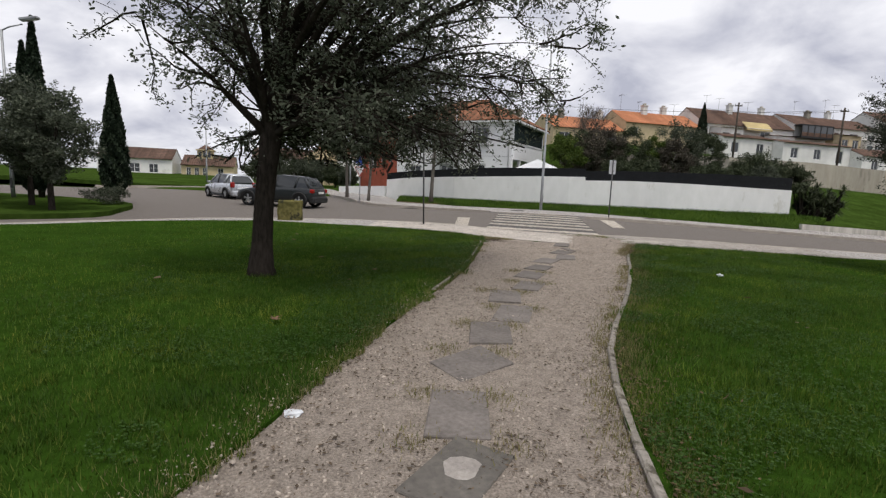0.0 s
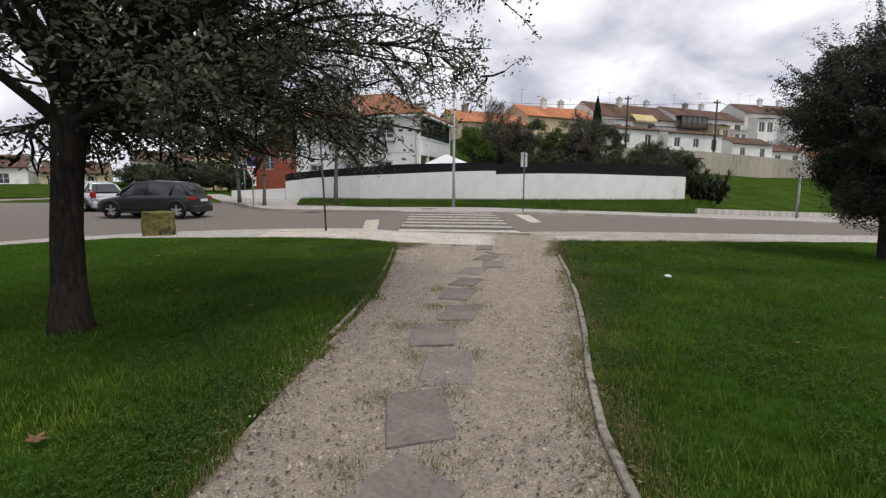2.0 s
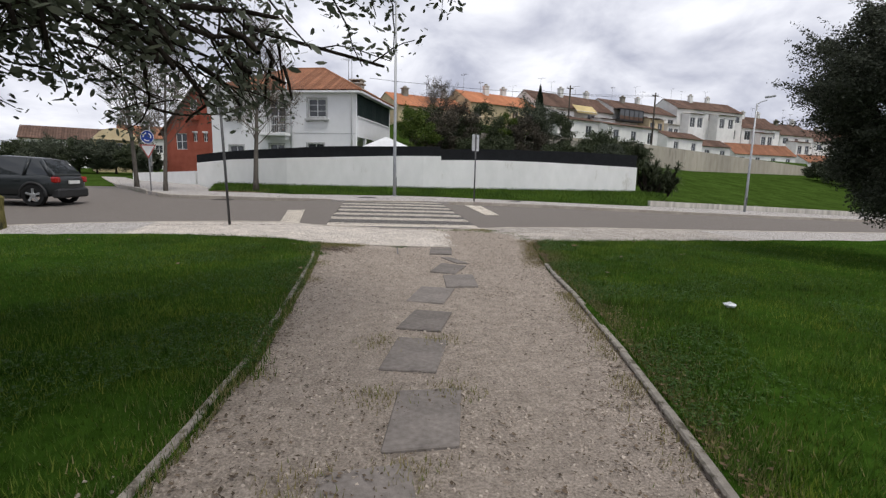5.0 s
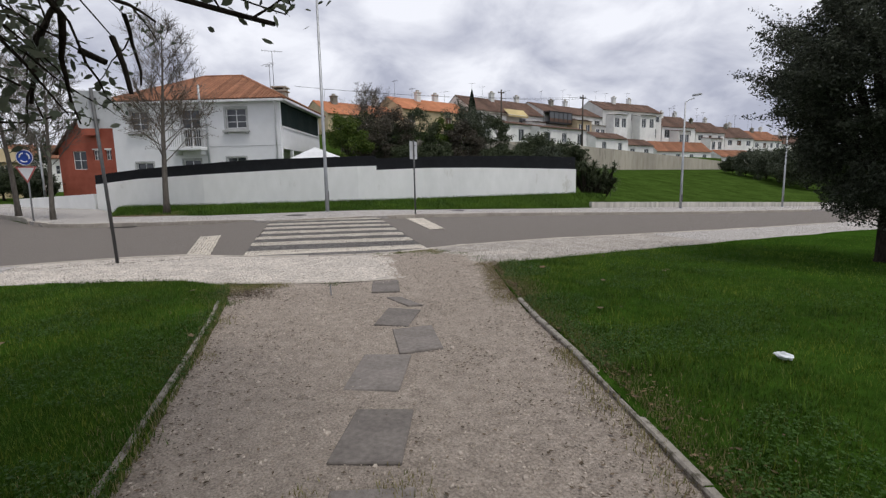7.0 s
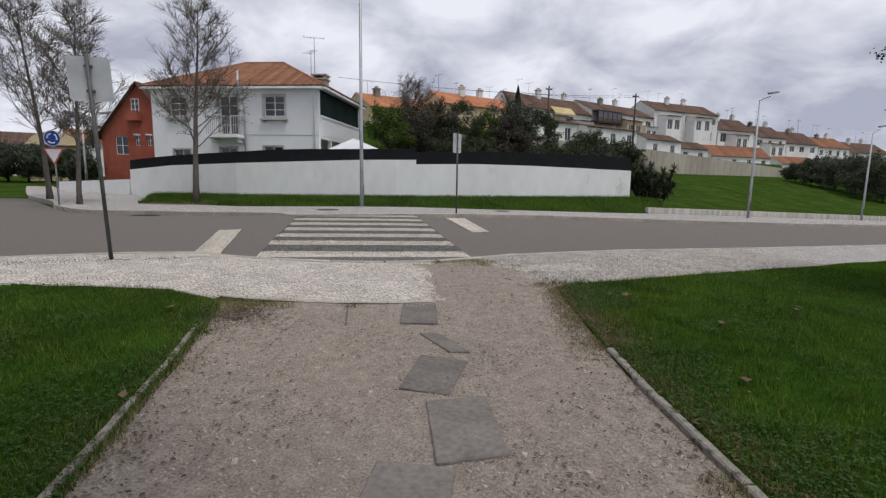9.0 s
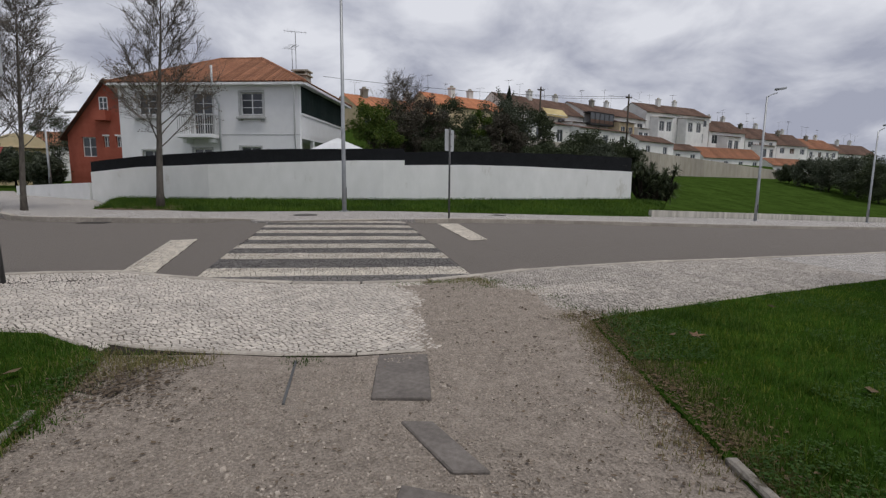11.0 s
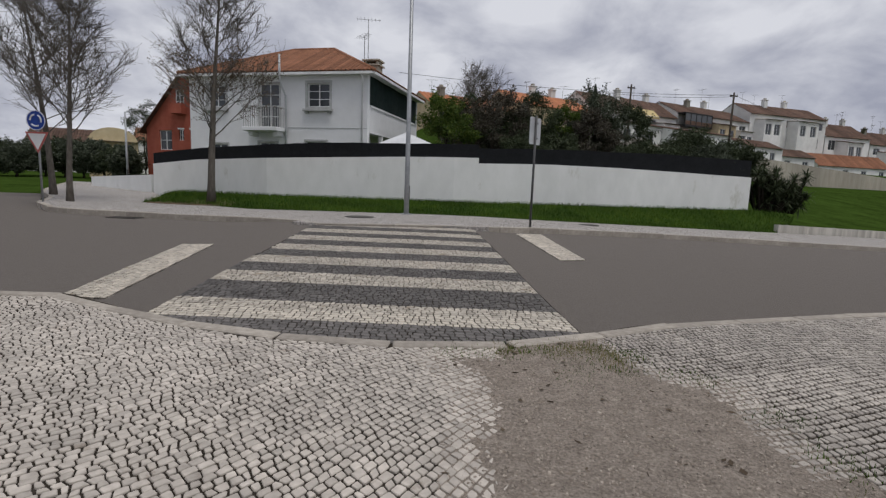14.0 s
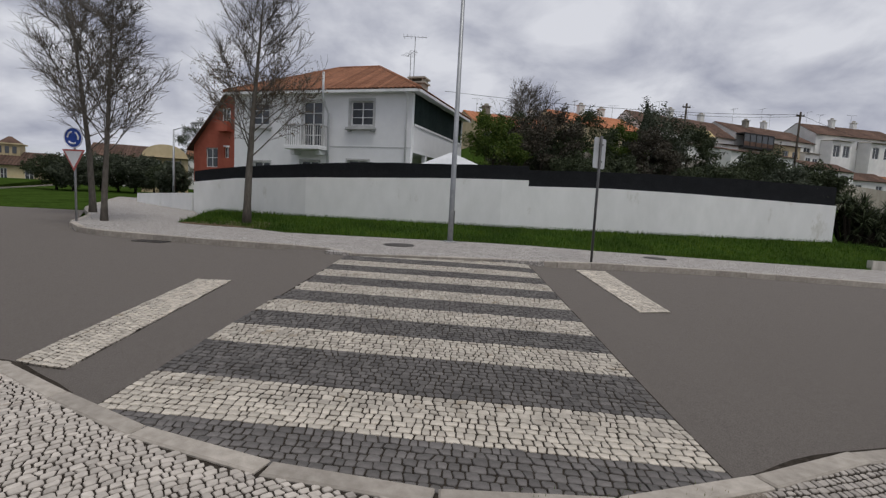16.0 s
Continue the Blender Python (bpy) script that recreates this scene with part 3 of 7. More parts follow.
kerb_run("kerb_street", [(-30.0, 16.0), (-24.5, 24.0), (-28.0, 33.0), (-36.0, 52.0)], lambda x, y: land(x, y) + 0.1, 0.2, 0.35, 1.4, M_KERB, "pale stone kerb along the far side of the street", "kerbs")
kerb_run("edging_right", [p for p in PATH_R if p[1] > -18.5 and p[1] < -5.6], lambda x, y: land(x, y) + 0.03, -0.065, 0.2, 1.0, M_EDGING, "narrow weathered concrete edging of the path", "edging")
kerb_run("edging_left", [p for p in PATH_L if p[1] > -11.6][::1], lambda x, y: land(x, y) + 0.03, 0.07, 0.2, 1.0, M_EDGING, "narrow weathered concrete edging of the path", "edging")
inner = [(-2.6, -3.1), (-2.3, -3.35), (-2.0, -3.5), (-1.55, -3.72), (-1.1, -3.92), (-0.5, -4.11), (0.15, -4.19)]
kerb_run("edging_lawn_right", [(2.1, -3.75), (3.4, -3.5), (5.4, -3.1), (8.4, -2.45), (12.5, -1.6), (16.0, -0.95)], lambda x, y: land(x, y) + 0.012, 0.075, 0.2, 0.8, M_KERB, "thin stone border between lawn and pavement", "edging")
kerb_run("edging_lawn_left", [p for p in LAWN_LEFT if p[0] > -13.5], lambda x, y: land(x, y) + 0.012, 0.075, 0.2, 0.7, M_KERB, "thin stone border between lawn and pavement", "edging")
kerb_run("edging_pavement", rounded(inner + [(0.72, -4.22)], 3), lambda x, y: land(x, y) + 0.008, 0.09, 0.2, 0.6, M_KERB, "flush stone border between gravel and pavement", "edging")


# ---- garden wall with its black net ----
def wall_strip(name, line, z0, z1, thick, mat, label, category, step=1.0, parent=None, jag=0.0):
    """An upright wall along a line; z0 and z1 are functions of x."""
    pts, out = [Vector(p) for p in line], []
    for a, b in zip(pts, pts[1:]):
        n = max(1, int((b - a).length / step))
        out += [a + (b - a) * i / n for i in range(n)]
    out.append(pts[-1])
    verts, faces = [], []
    for i, p in enumerate(out):
        d = (out[min(i + 1, len(out) - 1)] - out[max(i - 1, 0)]).normalized()
        nrm = Vector((-d.y, d.x)) * thick
        j = jag * noise.noise((p.x * 2.1, p.y * 2.1, 3))
        for q, zz in ((p, z0(p.x)), (p, z1(p.x) + j), (p + nrm, z1(p.x) + j), (p + nrm, z0(p.x))):
            verts.append((q.x, q.y, zz))
    for i in range(len(out) - 1):
        for k in range(4):
            a, b = i * 4 + k, i * 4 + (k + 1) % 4
            faces.append((a, a + 4, b + 4, b))
    faces += [(0, 1, 2, 3), tuple(len(verts) - 4 + k for k in (3, 2, 1, 0))]
    ob = obj(name, mesh_of(name, verts, faces, mat), parent)
    if label:
        tagged(ob, label, category, kind="structure" if not parent else "")
    return ob


WHITE_TOP = [(-9.3, 1.68), (-7.2, 1.92), (-4.5, 2.06), (-1.6, 2.2), (2.0, 2.36), (5.1, 2.44)]
WHITE_TOP_R = [(5.1, 2.20), (8.3, 2.29), (12.0, 2.27), (19.4, 2.12)]
NET_TOP = [(-9.3, 2.16), (-7.2, 2.42), (-1.6, 2.83), (5.1, 3.02)]
NET_TOP_R = [(5.1, 2.86), (9.0, 2.98), (14.0, 3.02), (19.4, 2.95)]
wl1 = [(-9.3, 19.6), (-4.0, 17.4), (4.0, 16.2), (5.1, 16.215)]
wl2 = [(5.1, 16.215), (12.0, 16.3), (19.4, 16.85)]
wall_strip("wall_garden", wl1, lambda x: -0.3, lambda x: lerp_line(WHITE_TOP, x), 0.2, M_WHITE_WALL, "whitewashed garden wall with stained foot", "wall", jag=0.012)
wall_strip("wall_garden_lower", wl2, lambda x: -0.3, lambda x: lerp_line(WHITE_TOP_R, x), 0.2, M_WHITE_WALL, "whitewashed garden wall, one step lower", "wall", jag=0.012)
wall_strip("wall_corner", [(-14.6, 25.4), (-9.45, 19.75)], lambda x: -0.3, lambda x: 1.18 + 0.05 * (x + 9.4), 0.2, M_WHITE_WALL, "low whitewashed wall along the side street", "wall")


def net(line, z0, z1, label):
    owner = base("shade_net_fence", pose(line[0][0], line[0][1], 0), label, "fence")
    inv = owner.matrix_basis.inverted()
    moved = [(p[0], p[1] + 0.1) for p in line]
    screen = wall_strip("net", moved, z0, z1, 0.012, M_NET, "", "", 0.6, owner, 0.03)
    screen.matrix_basis = inv
    for a, b in zip(moved, moved[1:]):
        n = max(1, int(math.dist(a, b) / 2.4))
        for i in range(n):
            x, y = a[0] + (b[0] - a[0]) * i / n, a[1] + (b[1] - a[1]) * i / n + 0.05
            t = tube("post", [(x, y, z0(x) - 0.04), (x, y, z1(x) + 0.02)], 0.022, M_DARK_STEEL, owner, 6)
            t.matrix_basis = inv


net(wl1, lambda x: lerp_line(WHITE_TOP, x) - 0.05, lambda x: lerp_line(NET_TOP, x), "black shade net stretched above the white garden wall")
net(wl2, lambda x: lerp_line(WHITE_TOP_R, x) - 0.05, lambda x: lerp_line(NET_TOP_R, x), "black shade net, a step lower, above the garden wall")

# low wall beside the pavement and the retaining wall up the bank
wall_strip("wall_low", [(18.5, 13.95), (29, 15.7), (60, 19.6), (120, 33.6)], lambda x: land(x, 13) - 0.3, lambda x: land(x, 13) + 0.42, 0.22, M_LOW_WALL, "low pale streaked concrete wall at the foot of the bank", "wall", 2.0)
wall_strip("wall_retaining", [RETAIN_A, RETAIN_B, (166.0, 86.0)], lambda x: ramp_x(x) + 3.6 - 0.03 * max(x - 80, 0), lambda x: lerp_line([(20, 6.0), (40, 6.15), (55, 5.75), (77, 5.1), (104, 4.3), (166, 3.0)], x), 0.3, M_RETAIN, "stained beige concrete retaining wall above the bank", "wall", 3.0)


# ---- houses ----
def wall_panel(bm, L, H, thick, holes, z0=0.0):
    """A wall in the plane y = 0 .. thick with rectangular openings (x0, z0, x1, z1) right through it."""
    xs = sorted({0.0, L, *[h[0] for h in holes], *[h[2] for h in holes]})
    zs = sorted({z0, H, *[h[1] for h in holes], *[h[3] for h in holes]})
    inside = lambda x, z: any(h[0] < x < h[2] and h[1] < z < h[3] for h in holes)
    quad = lambda *q: bm.faces.new([bm.verts.new(p) for p in q])
    for xa, xb in zip(xs, xs[1:]):
        for za, zb in zip(zs, zs[1:]):
            if not inside((xa + xb) / 2, (za + zb) / 2):
                quad((xa, 0, za), (xb, 0, za), (xb, 0, zb), (xa, 0, zb))
                quad((xb, thick, za), (xa, thick, za), (xa, thick, zb), (xb, thick, zb))
    for x0, za, x1, zb in [*holes, (0.0, z0, L, H)]:
        quad((x0, 0, za), (x0, thick, za), (x1, thick, za), (x1, 0, za))
        quad((x0, 0, zb), (x1, 0, zb), (x1, thick, zb), (x0, thick, zb))
        quad((x0, 0, za), (x0, 0, zb), (x0, thick, zb), (x0, thick, za))
        quad((x1, 0, za), (x1, thick, za), (x1, thick, zb), (x1, 0, zb))
    bmesh.ops.remove_doubles(bm, verts=bm.verts[:], dist=0.001)
    bmesh.ops.recalc_face_normals(bm, faces=bm.faces[:])


def window(parent, x0, z0, x1, z1, m=None, bars=(1, 2), sill=0.0, trim=0.0, depth=0.12, frame_mat=None, name="window", shutter=None):
    """A window in an opening: a frame with glazing bars, glass, a sill and a stone surround."""
    m = m or Matrix.Identity(4)
    fm = frame_mat or M_FRAME
    w = 0.05 if x1 - x0 > 0.5 else 0.035
    bm = boxes((x0, depth, z0, x0 + w, depth + 0.06, z1), (x1 - w, depth, z0, x1, depth + 0.06, z1), (x0 + w, depth, z0, x1 - w, depth + 0.06, z0 + w), (x0 + w, depth, z1 - w, x1 - w, depth + 0.06, z1))
    for i in range(1, bars[0] + 1):
        c = x0 + (x1 - x0) * i / (bars[0] + 1)
        box(bm, c - w * 0.6, depth + 0.004, z0 + w, c + w * 0.6, depth + 0.055, z1 - w)
    for j in range(1, bars[1] + 1):
        c = z0 + (z1 - z0) * j / (bars[1] + 1)
        box(bm, x0 + w, depth + 0.01, c - w * 0.35, x1 - w, depth + 0.045, c + w * 0.35)
    fr = part(name, bm, fm, parent, m=m)
    part("pane", boxes((x0 + w * 0.5, depth + 0.02, z0 + w * 0.5, x1 - w * 0.5, depth + 0.03, z1 - w * 0.5)), shutter or M_GLASS, fr)
    if sill:
        part("sill", boxes((x0 - 0.2, -sill, z0 - 0.24, x1 + 0.2, 0.02, z0 - 0.12), (x0 - 0.12, -sill * 0.6, z0 - 0.34, x0 + 0.08, 0.02, z0 - 0.24), (x1 - 0.08, -sill * 0.6, z0 - 0.34, x1 + 0.12, 0.02, z0 - 0.24), bevel=0.01), M_TRIM, fr)
    if trim:
        t = trim
        part("surround", boxes((x0 - t, -0.025, z0 - t, x0, 0.05, z1 + t), (x1, -0.025, z0 - t, x1 + t, 0.05, z1 + t), (x0, -0.025, z1, x1, 0.05, z1 + t), (x0, -0.025, z0 - t, x1, 0.05, z0)), M_TRIM, fr)
    return fr


def tiled_plane(quad, rib=0.24, high=0.05):
    """Verts and faces of a roof slope with round ribs; quad: eave left, eave right, top right, top left."""
    a, b, c, d = [Vector(p) for p in quad]
    n = max(2, int((b - a).length / rib))
    nrm = (b - a).cross((d + c) / 2 - (a + b) / 2).normalized()
    e, top_w = (b - a).normalized(), max((c - d).length, 1e-6)
    t0, t1 = (d - a).dot(e) / (b - a).length, (c - a).dot(e) / (b - a).length
    slope = (d - a) - e * (d - a).dot(e)
    verts, faces = [], []
    prof = ((0.0, 0.0), (0.22, 0.8), (0.5, 1.0), (0.78, 0.8), (1.0, 0.0))
    for i in range(n):
        lo = len(verts)
        for k, (u, h) in enumerate(prof):
            s = (i + u * 0.96) / n
            top = s / t0 if s < t0 and t0 > 1e-6 else (1 - s) / (1 - t1) if s > t1 and t1 < 1 - 1e-6 else 1.0
            p = a + (b - a) * s + nrm * high * h
            q = p + slope * max(min(top, 1.0), 0.0)
            verts += [tuple(p), tuple(q)]
        for k in range(len(prof) - 1):
            faces.append((lo + 2 * k, lo + 2 * k + 2, lo + 2 * k + 3, lo + 2 * k + 1))
    return verts, faces


def roof_part(name, quads, mat, parent, rib=0.24, high=0.05, m=None):
    v, f = [], []
    for q in quads:
        qv, qf = tiled_plane(q, rib, high)
        f += [tuple(i + len(v) for i in t) for t in qf]
        v += qv
    dv, df = [], []
    for q in quads:
        df.append(tuple(len(dv) + i for i in range(4)))
        dv += [tuple(Vector(p) - Vector((0, 0, 0.03))) for p in q]
    deck = obj(name, mesh_of(name, dv, df, mat), parent, m=m)
    tagged(obj("roof_tiles", mesh_of("roof_tiles", v, f, mat), deck), kind="stuff")
    return deck


def antenna(parent, x, y, z, tall=2.2, turn=30):
    """A mast with a Yagi boom and its rods."""
    mast = tube("antenna_mast", [(x, y, z - 0.4), (x, y, z + tall)], 0.018, M_DARK_STEEL, parent, 5)
    c, s = math.cos(radians(turn)), math.sin(radians(turn))
    v, f = tube_data([(x - 0.7 * c, y - 0.7 * s, z + tall), (x + 0.7 * c, y + 0.7 * s, z + tall)], [0.012] * 2, 4)
    for i in range(7):
        t = -0.65 + i * 0.21
        w = 0.42 - 0.03 * i
        tube_data([(x + t * c - w * s, y + t * s + w * c, z + tall), (x + t * c + w * s, y + t * s - w * c, z + tall)], [0.008] * 2, 3, True, v, f)
    obj("antenna_rods", mesh_of("antenna_rods", v, f, M_DARK_STEEL), mast)
    return mast


def white_house():
    """The two-storey white house behind the garden wall, hipped tile roof, veranda on its right side."""
    u = Vector((9.75, -4.25, 0)).normalized()
    L, D, H0 = 10.64, 8.5, 0.3
    ang = math.degrees(math.atan2(u.y, u.x))
    h = base("house", pose(-9.4, 25.4, H0, 0, 0, ang), "white two-storey house with hipped terracotta roof behind a garden wall", "house")
    E = 6.72 - H0
    z = lambda v: v - H0
    holes = [(7.26, z(5.0), 8.52, z(6.2)), (4.42, z(3.92), 5.60, z(6.2)), (1.2, z(5.0), 2.3, z(6.15)), (4.35, z(1.7), 5.45, z(3.12)), (7.15, z(1.8), 8.35, z(3.22)), (1.3, z(1.7), 2.4, z(3.0))]
    bm = bmesh.new()
    wall_panel(bm, L, E, 0.28, holes)
    front = part("wall", bm, M_HOUSE_WALL, h)
    for x0, z0, x1, z1 in (holes[0], holes[2]):
        window(h, x0, z0, x1, z1, bars=(1, 2), sill=0.22, trim=0.13)
    door = window(h, holes[1][0], holes[1][1], holes[1][2], holes[1][3], bars=(1, 3), trim=0.1, name="balcony_door")
    for x0, z0, x1, z1 in holes[3:]:
        window(h, x0, z0, x1, z1, bars=(1, 2), trim=0.09)
    # thin moulding between the storeys
    part("string_course", boxes((6.1, -0.02, z(3.90), L, 0.03, z(3.925))), M_TRIM, h)
    # side and back walls
    bm = bmesh.new()
    wall_panel(bm, D, E, 0.28, [(1.5, z(4.2), 6.5, z(6.3)), (1.2, z(1.2), 3.2, z(3.3)), (4.2, z(1.2), 5.2, z(3.3))])
    side = part("wall", bm, M_HOUSE_WALL, h, m=pose(L - 1.45, 0.28, 0, 0, 0, 90))
    bm = bmesh.new()
    wall_panel(bm, D, E, 0.28, [])
    part("wall", bm, M_HOUSE_WALL, h, m=pose(0.28, 0.28, 0, 0, 0, 90))
    part("wall", boxes((0.28, D, 0, L, D + 0.28, E)), M_HOUSE_WALL, h)
    # veranda along the right side: slab, parapet, columns, green net
    part("veranda_floor", boxes((L - 1.44, 0.284, z(3.72), L + 0.02, D - 0.003, z(3.92))), M_HOUSE_WALL, h)
    part("parapet", boxes((L - 0.13, 0.284, z(3.92), L + 0.03, D - 0.003, z(5.02)), (L - 0.17, 0.284, z(5.02), L + 0.08, D - 0.003, z(5.12))), M_HOUSE_WALL, h)
    for yy in (2.2, 4.3, 6.4):
        part("column", boxes((L - 0.22, yy - 0.1, 0, L + 0.01, yy + 0.12, z(3.72)), bevel=0.02), M_HOUSE_WALL, h)
    v, f = [], []
    screen = [(L - 0.03, 0.3), (L + 0.02, 1.2), (L - 0.04, 2.4), (L + 0.03, 3.6), (L - 0.02, 4.8), (L + 0.03, 6.0), (L - 0.03, 7.2), (L, D)]
    for x, y in screen:
        v += [(x, y, z(5.08)), (x, y, z(6.62))]
    f = [(2 * i, 2 * i + 2, 2 * i + 3, 2 * i + 1) for i in range(len(screen) - 1)]
    me = mesh_of("sun_screen", v, f, M_GREEN_NET)
    sc = obj("sun_screen", me, h, "dark green net closing the veranda")
    mod = sc.modifiers.new("thickness", "SOLIDIFY")
    mod.thickness = 0.015
    # roof
    o, o2 = 0.42, 0.5
    A, B, C, Dd = (-o, -o, E), (L + o2, -o, E), (L + o2, D + o, E), (-o, D + o, E)
    R1, R2 = (4.0, D / 2, z(9.0)), (6.7, D / 2, z(9.0))
    roof = roof_part("roof", [(A, B, R2, R1), (B, C, R2, R2), (C, Dd, R1, R2), (Dd, A, R1, R1)], M_TILE, h, 0.23, 0.06)
    part("eaves_board", boxes((-o, -o, E - 0.16, L + o2, -o + 0.1, E - 0.03), (L + o2 - 0.1, -o + 0.1, E - 0.16, L + o2, D + o, E - 0.03), (-o, -o + 0.1, E - 0.16, -o + 0.1, D + o, E - 0.03), (-o + 0.1, -o + 0.1, E - 0.12, L + o2 - 0.1, D + o, E - 0.06)), M_FRAME, roof)
    hips = [(A, R1), (B, R2), (R1, R2), (C, R2), (Dd, R1)]
    v, f = [], []
    for p, q in hips:
        tube_data([p, q], [0.11, 0.11], 7, True, v, f)
    obj("ridge_tiles", mesh_of("ridge_tiles", v, f, M_TILE, True), roof)
    ch = part("chimney", boxes((9.5, 2.2, z(7.0), 10.3, 2.9, z(7.55)), (9.4, 2.1, z(7.55), 10.4, 3.0, z(7.63)), (9.5, 2.2, z(7.63), 9.62, 2.9, z(7.8)), (10.18, 2.2, z(7.63), 10.3, 2.9, z(7.8)), (9.4, 2.1, z(7.8), 10.4, 3.0, z(7.88))), M_RETAIN, h)
    antenna(h, 8.9, 4.2, z(8.1), 2.5, 20)
    antenna(h, 8.5, 4.6, z(8.2), 1.6, -50)
    tube("flue_pipe", [(6.05, -0.12, z(0.5)), (6.05, -0.12, z(5.55)), (5.95, -0.3, z(5.95)), (5.95, -0.55, z(6.3)), (5.95, -0.55, z(7.55))], 0.06, M_SIGN_BACK, h, 8)
    tube("downpipe", [(L - 0.25, -0.07, z(0.4)), (L - 0.25, -0.07, z(6.3)), (L - 0.25, -0.4, z(6.6))], 0.045, M_FRAME, h, 8)
    # balcony
    bal = part("balcony", boxes((3.95, -0.95, z(3.66), 6.0, -0.003, z(3.86)), (4.1, -0.6, z(3.4), 4.35, -0.003, z(3.66)), (5.6, -0.6, z(3.4), 5.85, -0.003, z(3.66)), bevel=0.02), M_HOUSE_WALL, h)
    part("rail", boxes((3.95, -0.95, z(4.86), 6.0, -0.9, z(4.92)), (3.95, -0.9, z(4.86), 4.0, -0.003, z(4.92)), (5.95, -0.9, z(4.86), 6.0, -0.003, z(4.92))), M_TRIM, bal)
    for i in range(15):
        x = 4.05 + i * 0.132
        part("baluster", boxes((x, -0.94, z(3.86), x + 0.03, -0.91, z(4.86))), M_TRIM, bal)
    for i in range(6):
        part("baluster", boxes((5.96, -0.8 + i * 0.14, z(3.86), 5.985, -0.77 + i * 0.14, z(4.86))), M_TRIM, bal)


white_house()


def canopy():
    """White garden canopy beside the house."""
    c = base("garden_canopy", pose(2.2, 20.4, 0.4), "white cloth garden canopy beside the house", "canopy")
    v = [(-1.6, -1.3, 2.55), (1.9, -1.3, 2.5), (1.9, 1.3, 2.55), (-1.6, 1.3, 2.6), (0.1, 0, 3.35)]
    f = [(0, 1, 4), (1, 2, 4), (2, 3, 4), (3, 0, 4)]
    ob = obj("canopy_cloth", mesh_of("canopy_cloth", v, f, M_WHITE_CLOTH), c)
    md = ob.modifiers.new("thickness", "SOLIDIFY")
    md.thickness = 0.02
    for x, y in ((-1.55, -1.25), (1.85, -1.25), (1.85, 1.25), (-1.55, 1.25)):
        tube("leg", [(x, y, -0.1), (x, y, 2.55)], 0.03, M_SIGN_BACK, c, 6)


canopy()


def gable_house(name, p0, p1, depth, zb, ze, zr, wall_mat, roof_mat, label, holes=(), gable_front=False, overhang=0.3, chimneys=(), masts=(), group="", rib=0.5, bars=(1, 1), shutter=None):
    """A house whose front runs from p0 to p1; ridge along the front, or gable to the front."""
    d = Vector((p1[0] - p0[0], p1[1] - p0[1], 0))
    L, ang = d.length, math.degrees(math.atan2(d.y, d.x))
    h = base(name, pose(p0[0], p0[1], zb, 0, 0, ang), label, "house", group)
    E, R = ze - zb, zr - zb
    bm = bmesh.new()
    wall_panel(bm, L, E, 0.25, list(holes))
    if gable_front:
        for y in (0, 0.25):
            bm.faces.new([bm.verts.new(p) for p in ((0, y, E), (L, y, E), (L / 2, y, R))])
    part("wall", bm, wall_mat, h)
    for x0, y0, x1, y1 in ((0, 0.25, 0.25, depth), (L - 0.25, 0.25, L, depth), (0.25, depth - 0.25, L - 0.25, depth)):
        bm = boxes((x0, y0, 0, x1, y1, E))
        if not gable_front and x1 - x0 < 0.3:
            for x in (x0, x1):
                bm.faces.new([bm.verts.new(p) for p in ((x, 0, E), (x, depth, E), (x, depth / 2, R - 0.05))])
        part("wall", bm, wall_mat, h)
    for k, (x0, z0, x1, z1) in enumerate(holes):
        window(h, x0, z0, x1, z1, bars=bars, depth=0.1, shutter=shutter if k % 3 == 1 else None)
    o = overhang
    s = (R - E) / ((L if gable_front else depth) / 2)
    lo = E - o * s + 0.05
    if gable_front:
        q = [((-o, depth + o, lo), (-o, -o, lo), (L / 2, -o, R + 0.05), (L / 2, depth + o, R + 0.05)), ((L + o, -o, lo), (L + o, depth + o, lo), (L / 2, depth + o, R + 0.05), (L / 2, -o, R + 0.05))]
    else:
        q = [((-o * 0.3, -o, lo), (L + o * 0.3, -o, lo), (L + o * 0.3, depth / 2, R + 0.05), (-o * 0.3, depth / 2, R + 0.05)), ((L + o * 0.3, depth + o, lo), (-o * 0.3, depth + o, lo), (-o * 0.3, depth / 2, R + 0.05), (L + o * 0.3, depth / 2, R + 0.05))]
    roof_part("roof", q, roof_mat, h, rib, 0.07)
    for x, y, tall in chimneys:
        zz = E + (R - E) * (1 - abs(y - depth / 2) / (depth / 2))
        c = part("chimney", boxes((x - 0.4, y - 0.35, zz - 0.4, x + 0.4, y + 0.35, zz + tall), (x - 0.5, y - 0.45, zz + tall, x + 0.5, y + 0.45, zz + tall + 0.12)), M_ROW_WHITE if tall > 1.05 else M_RUIN_STONE, h)
        part("chimney_pot", boxes((x - 0.2, y - 0.18, zz + tall + 0.12, x + 0.2, y + 0.18, zz + tall + 0.4)), M_RETAIN, c)
    for x, tall, turn in masts:
        antenna(h, x, depth / 2, R, tall, turn)
    return h


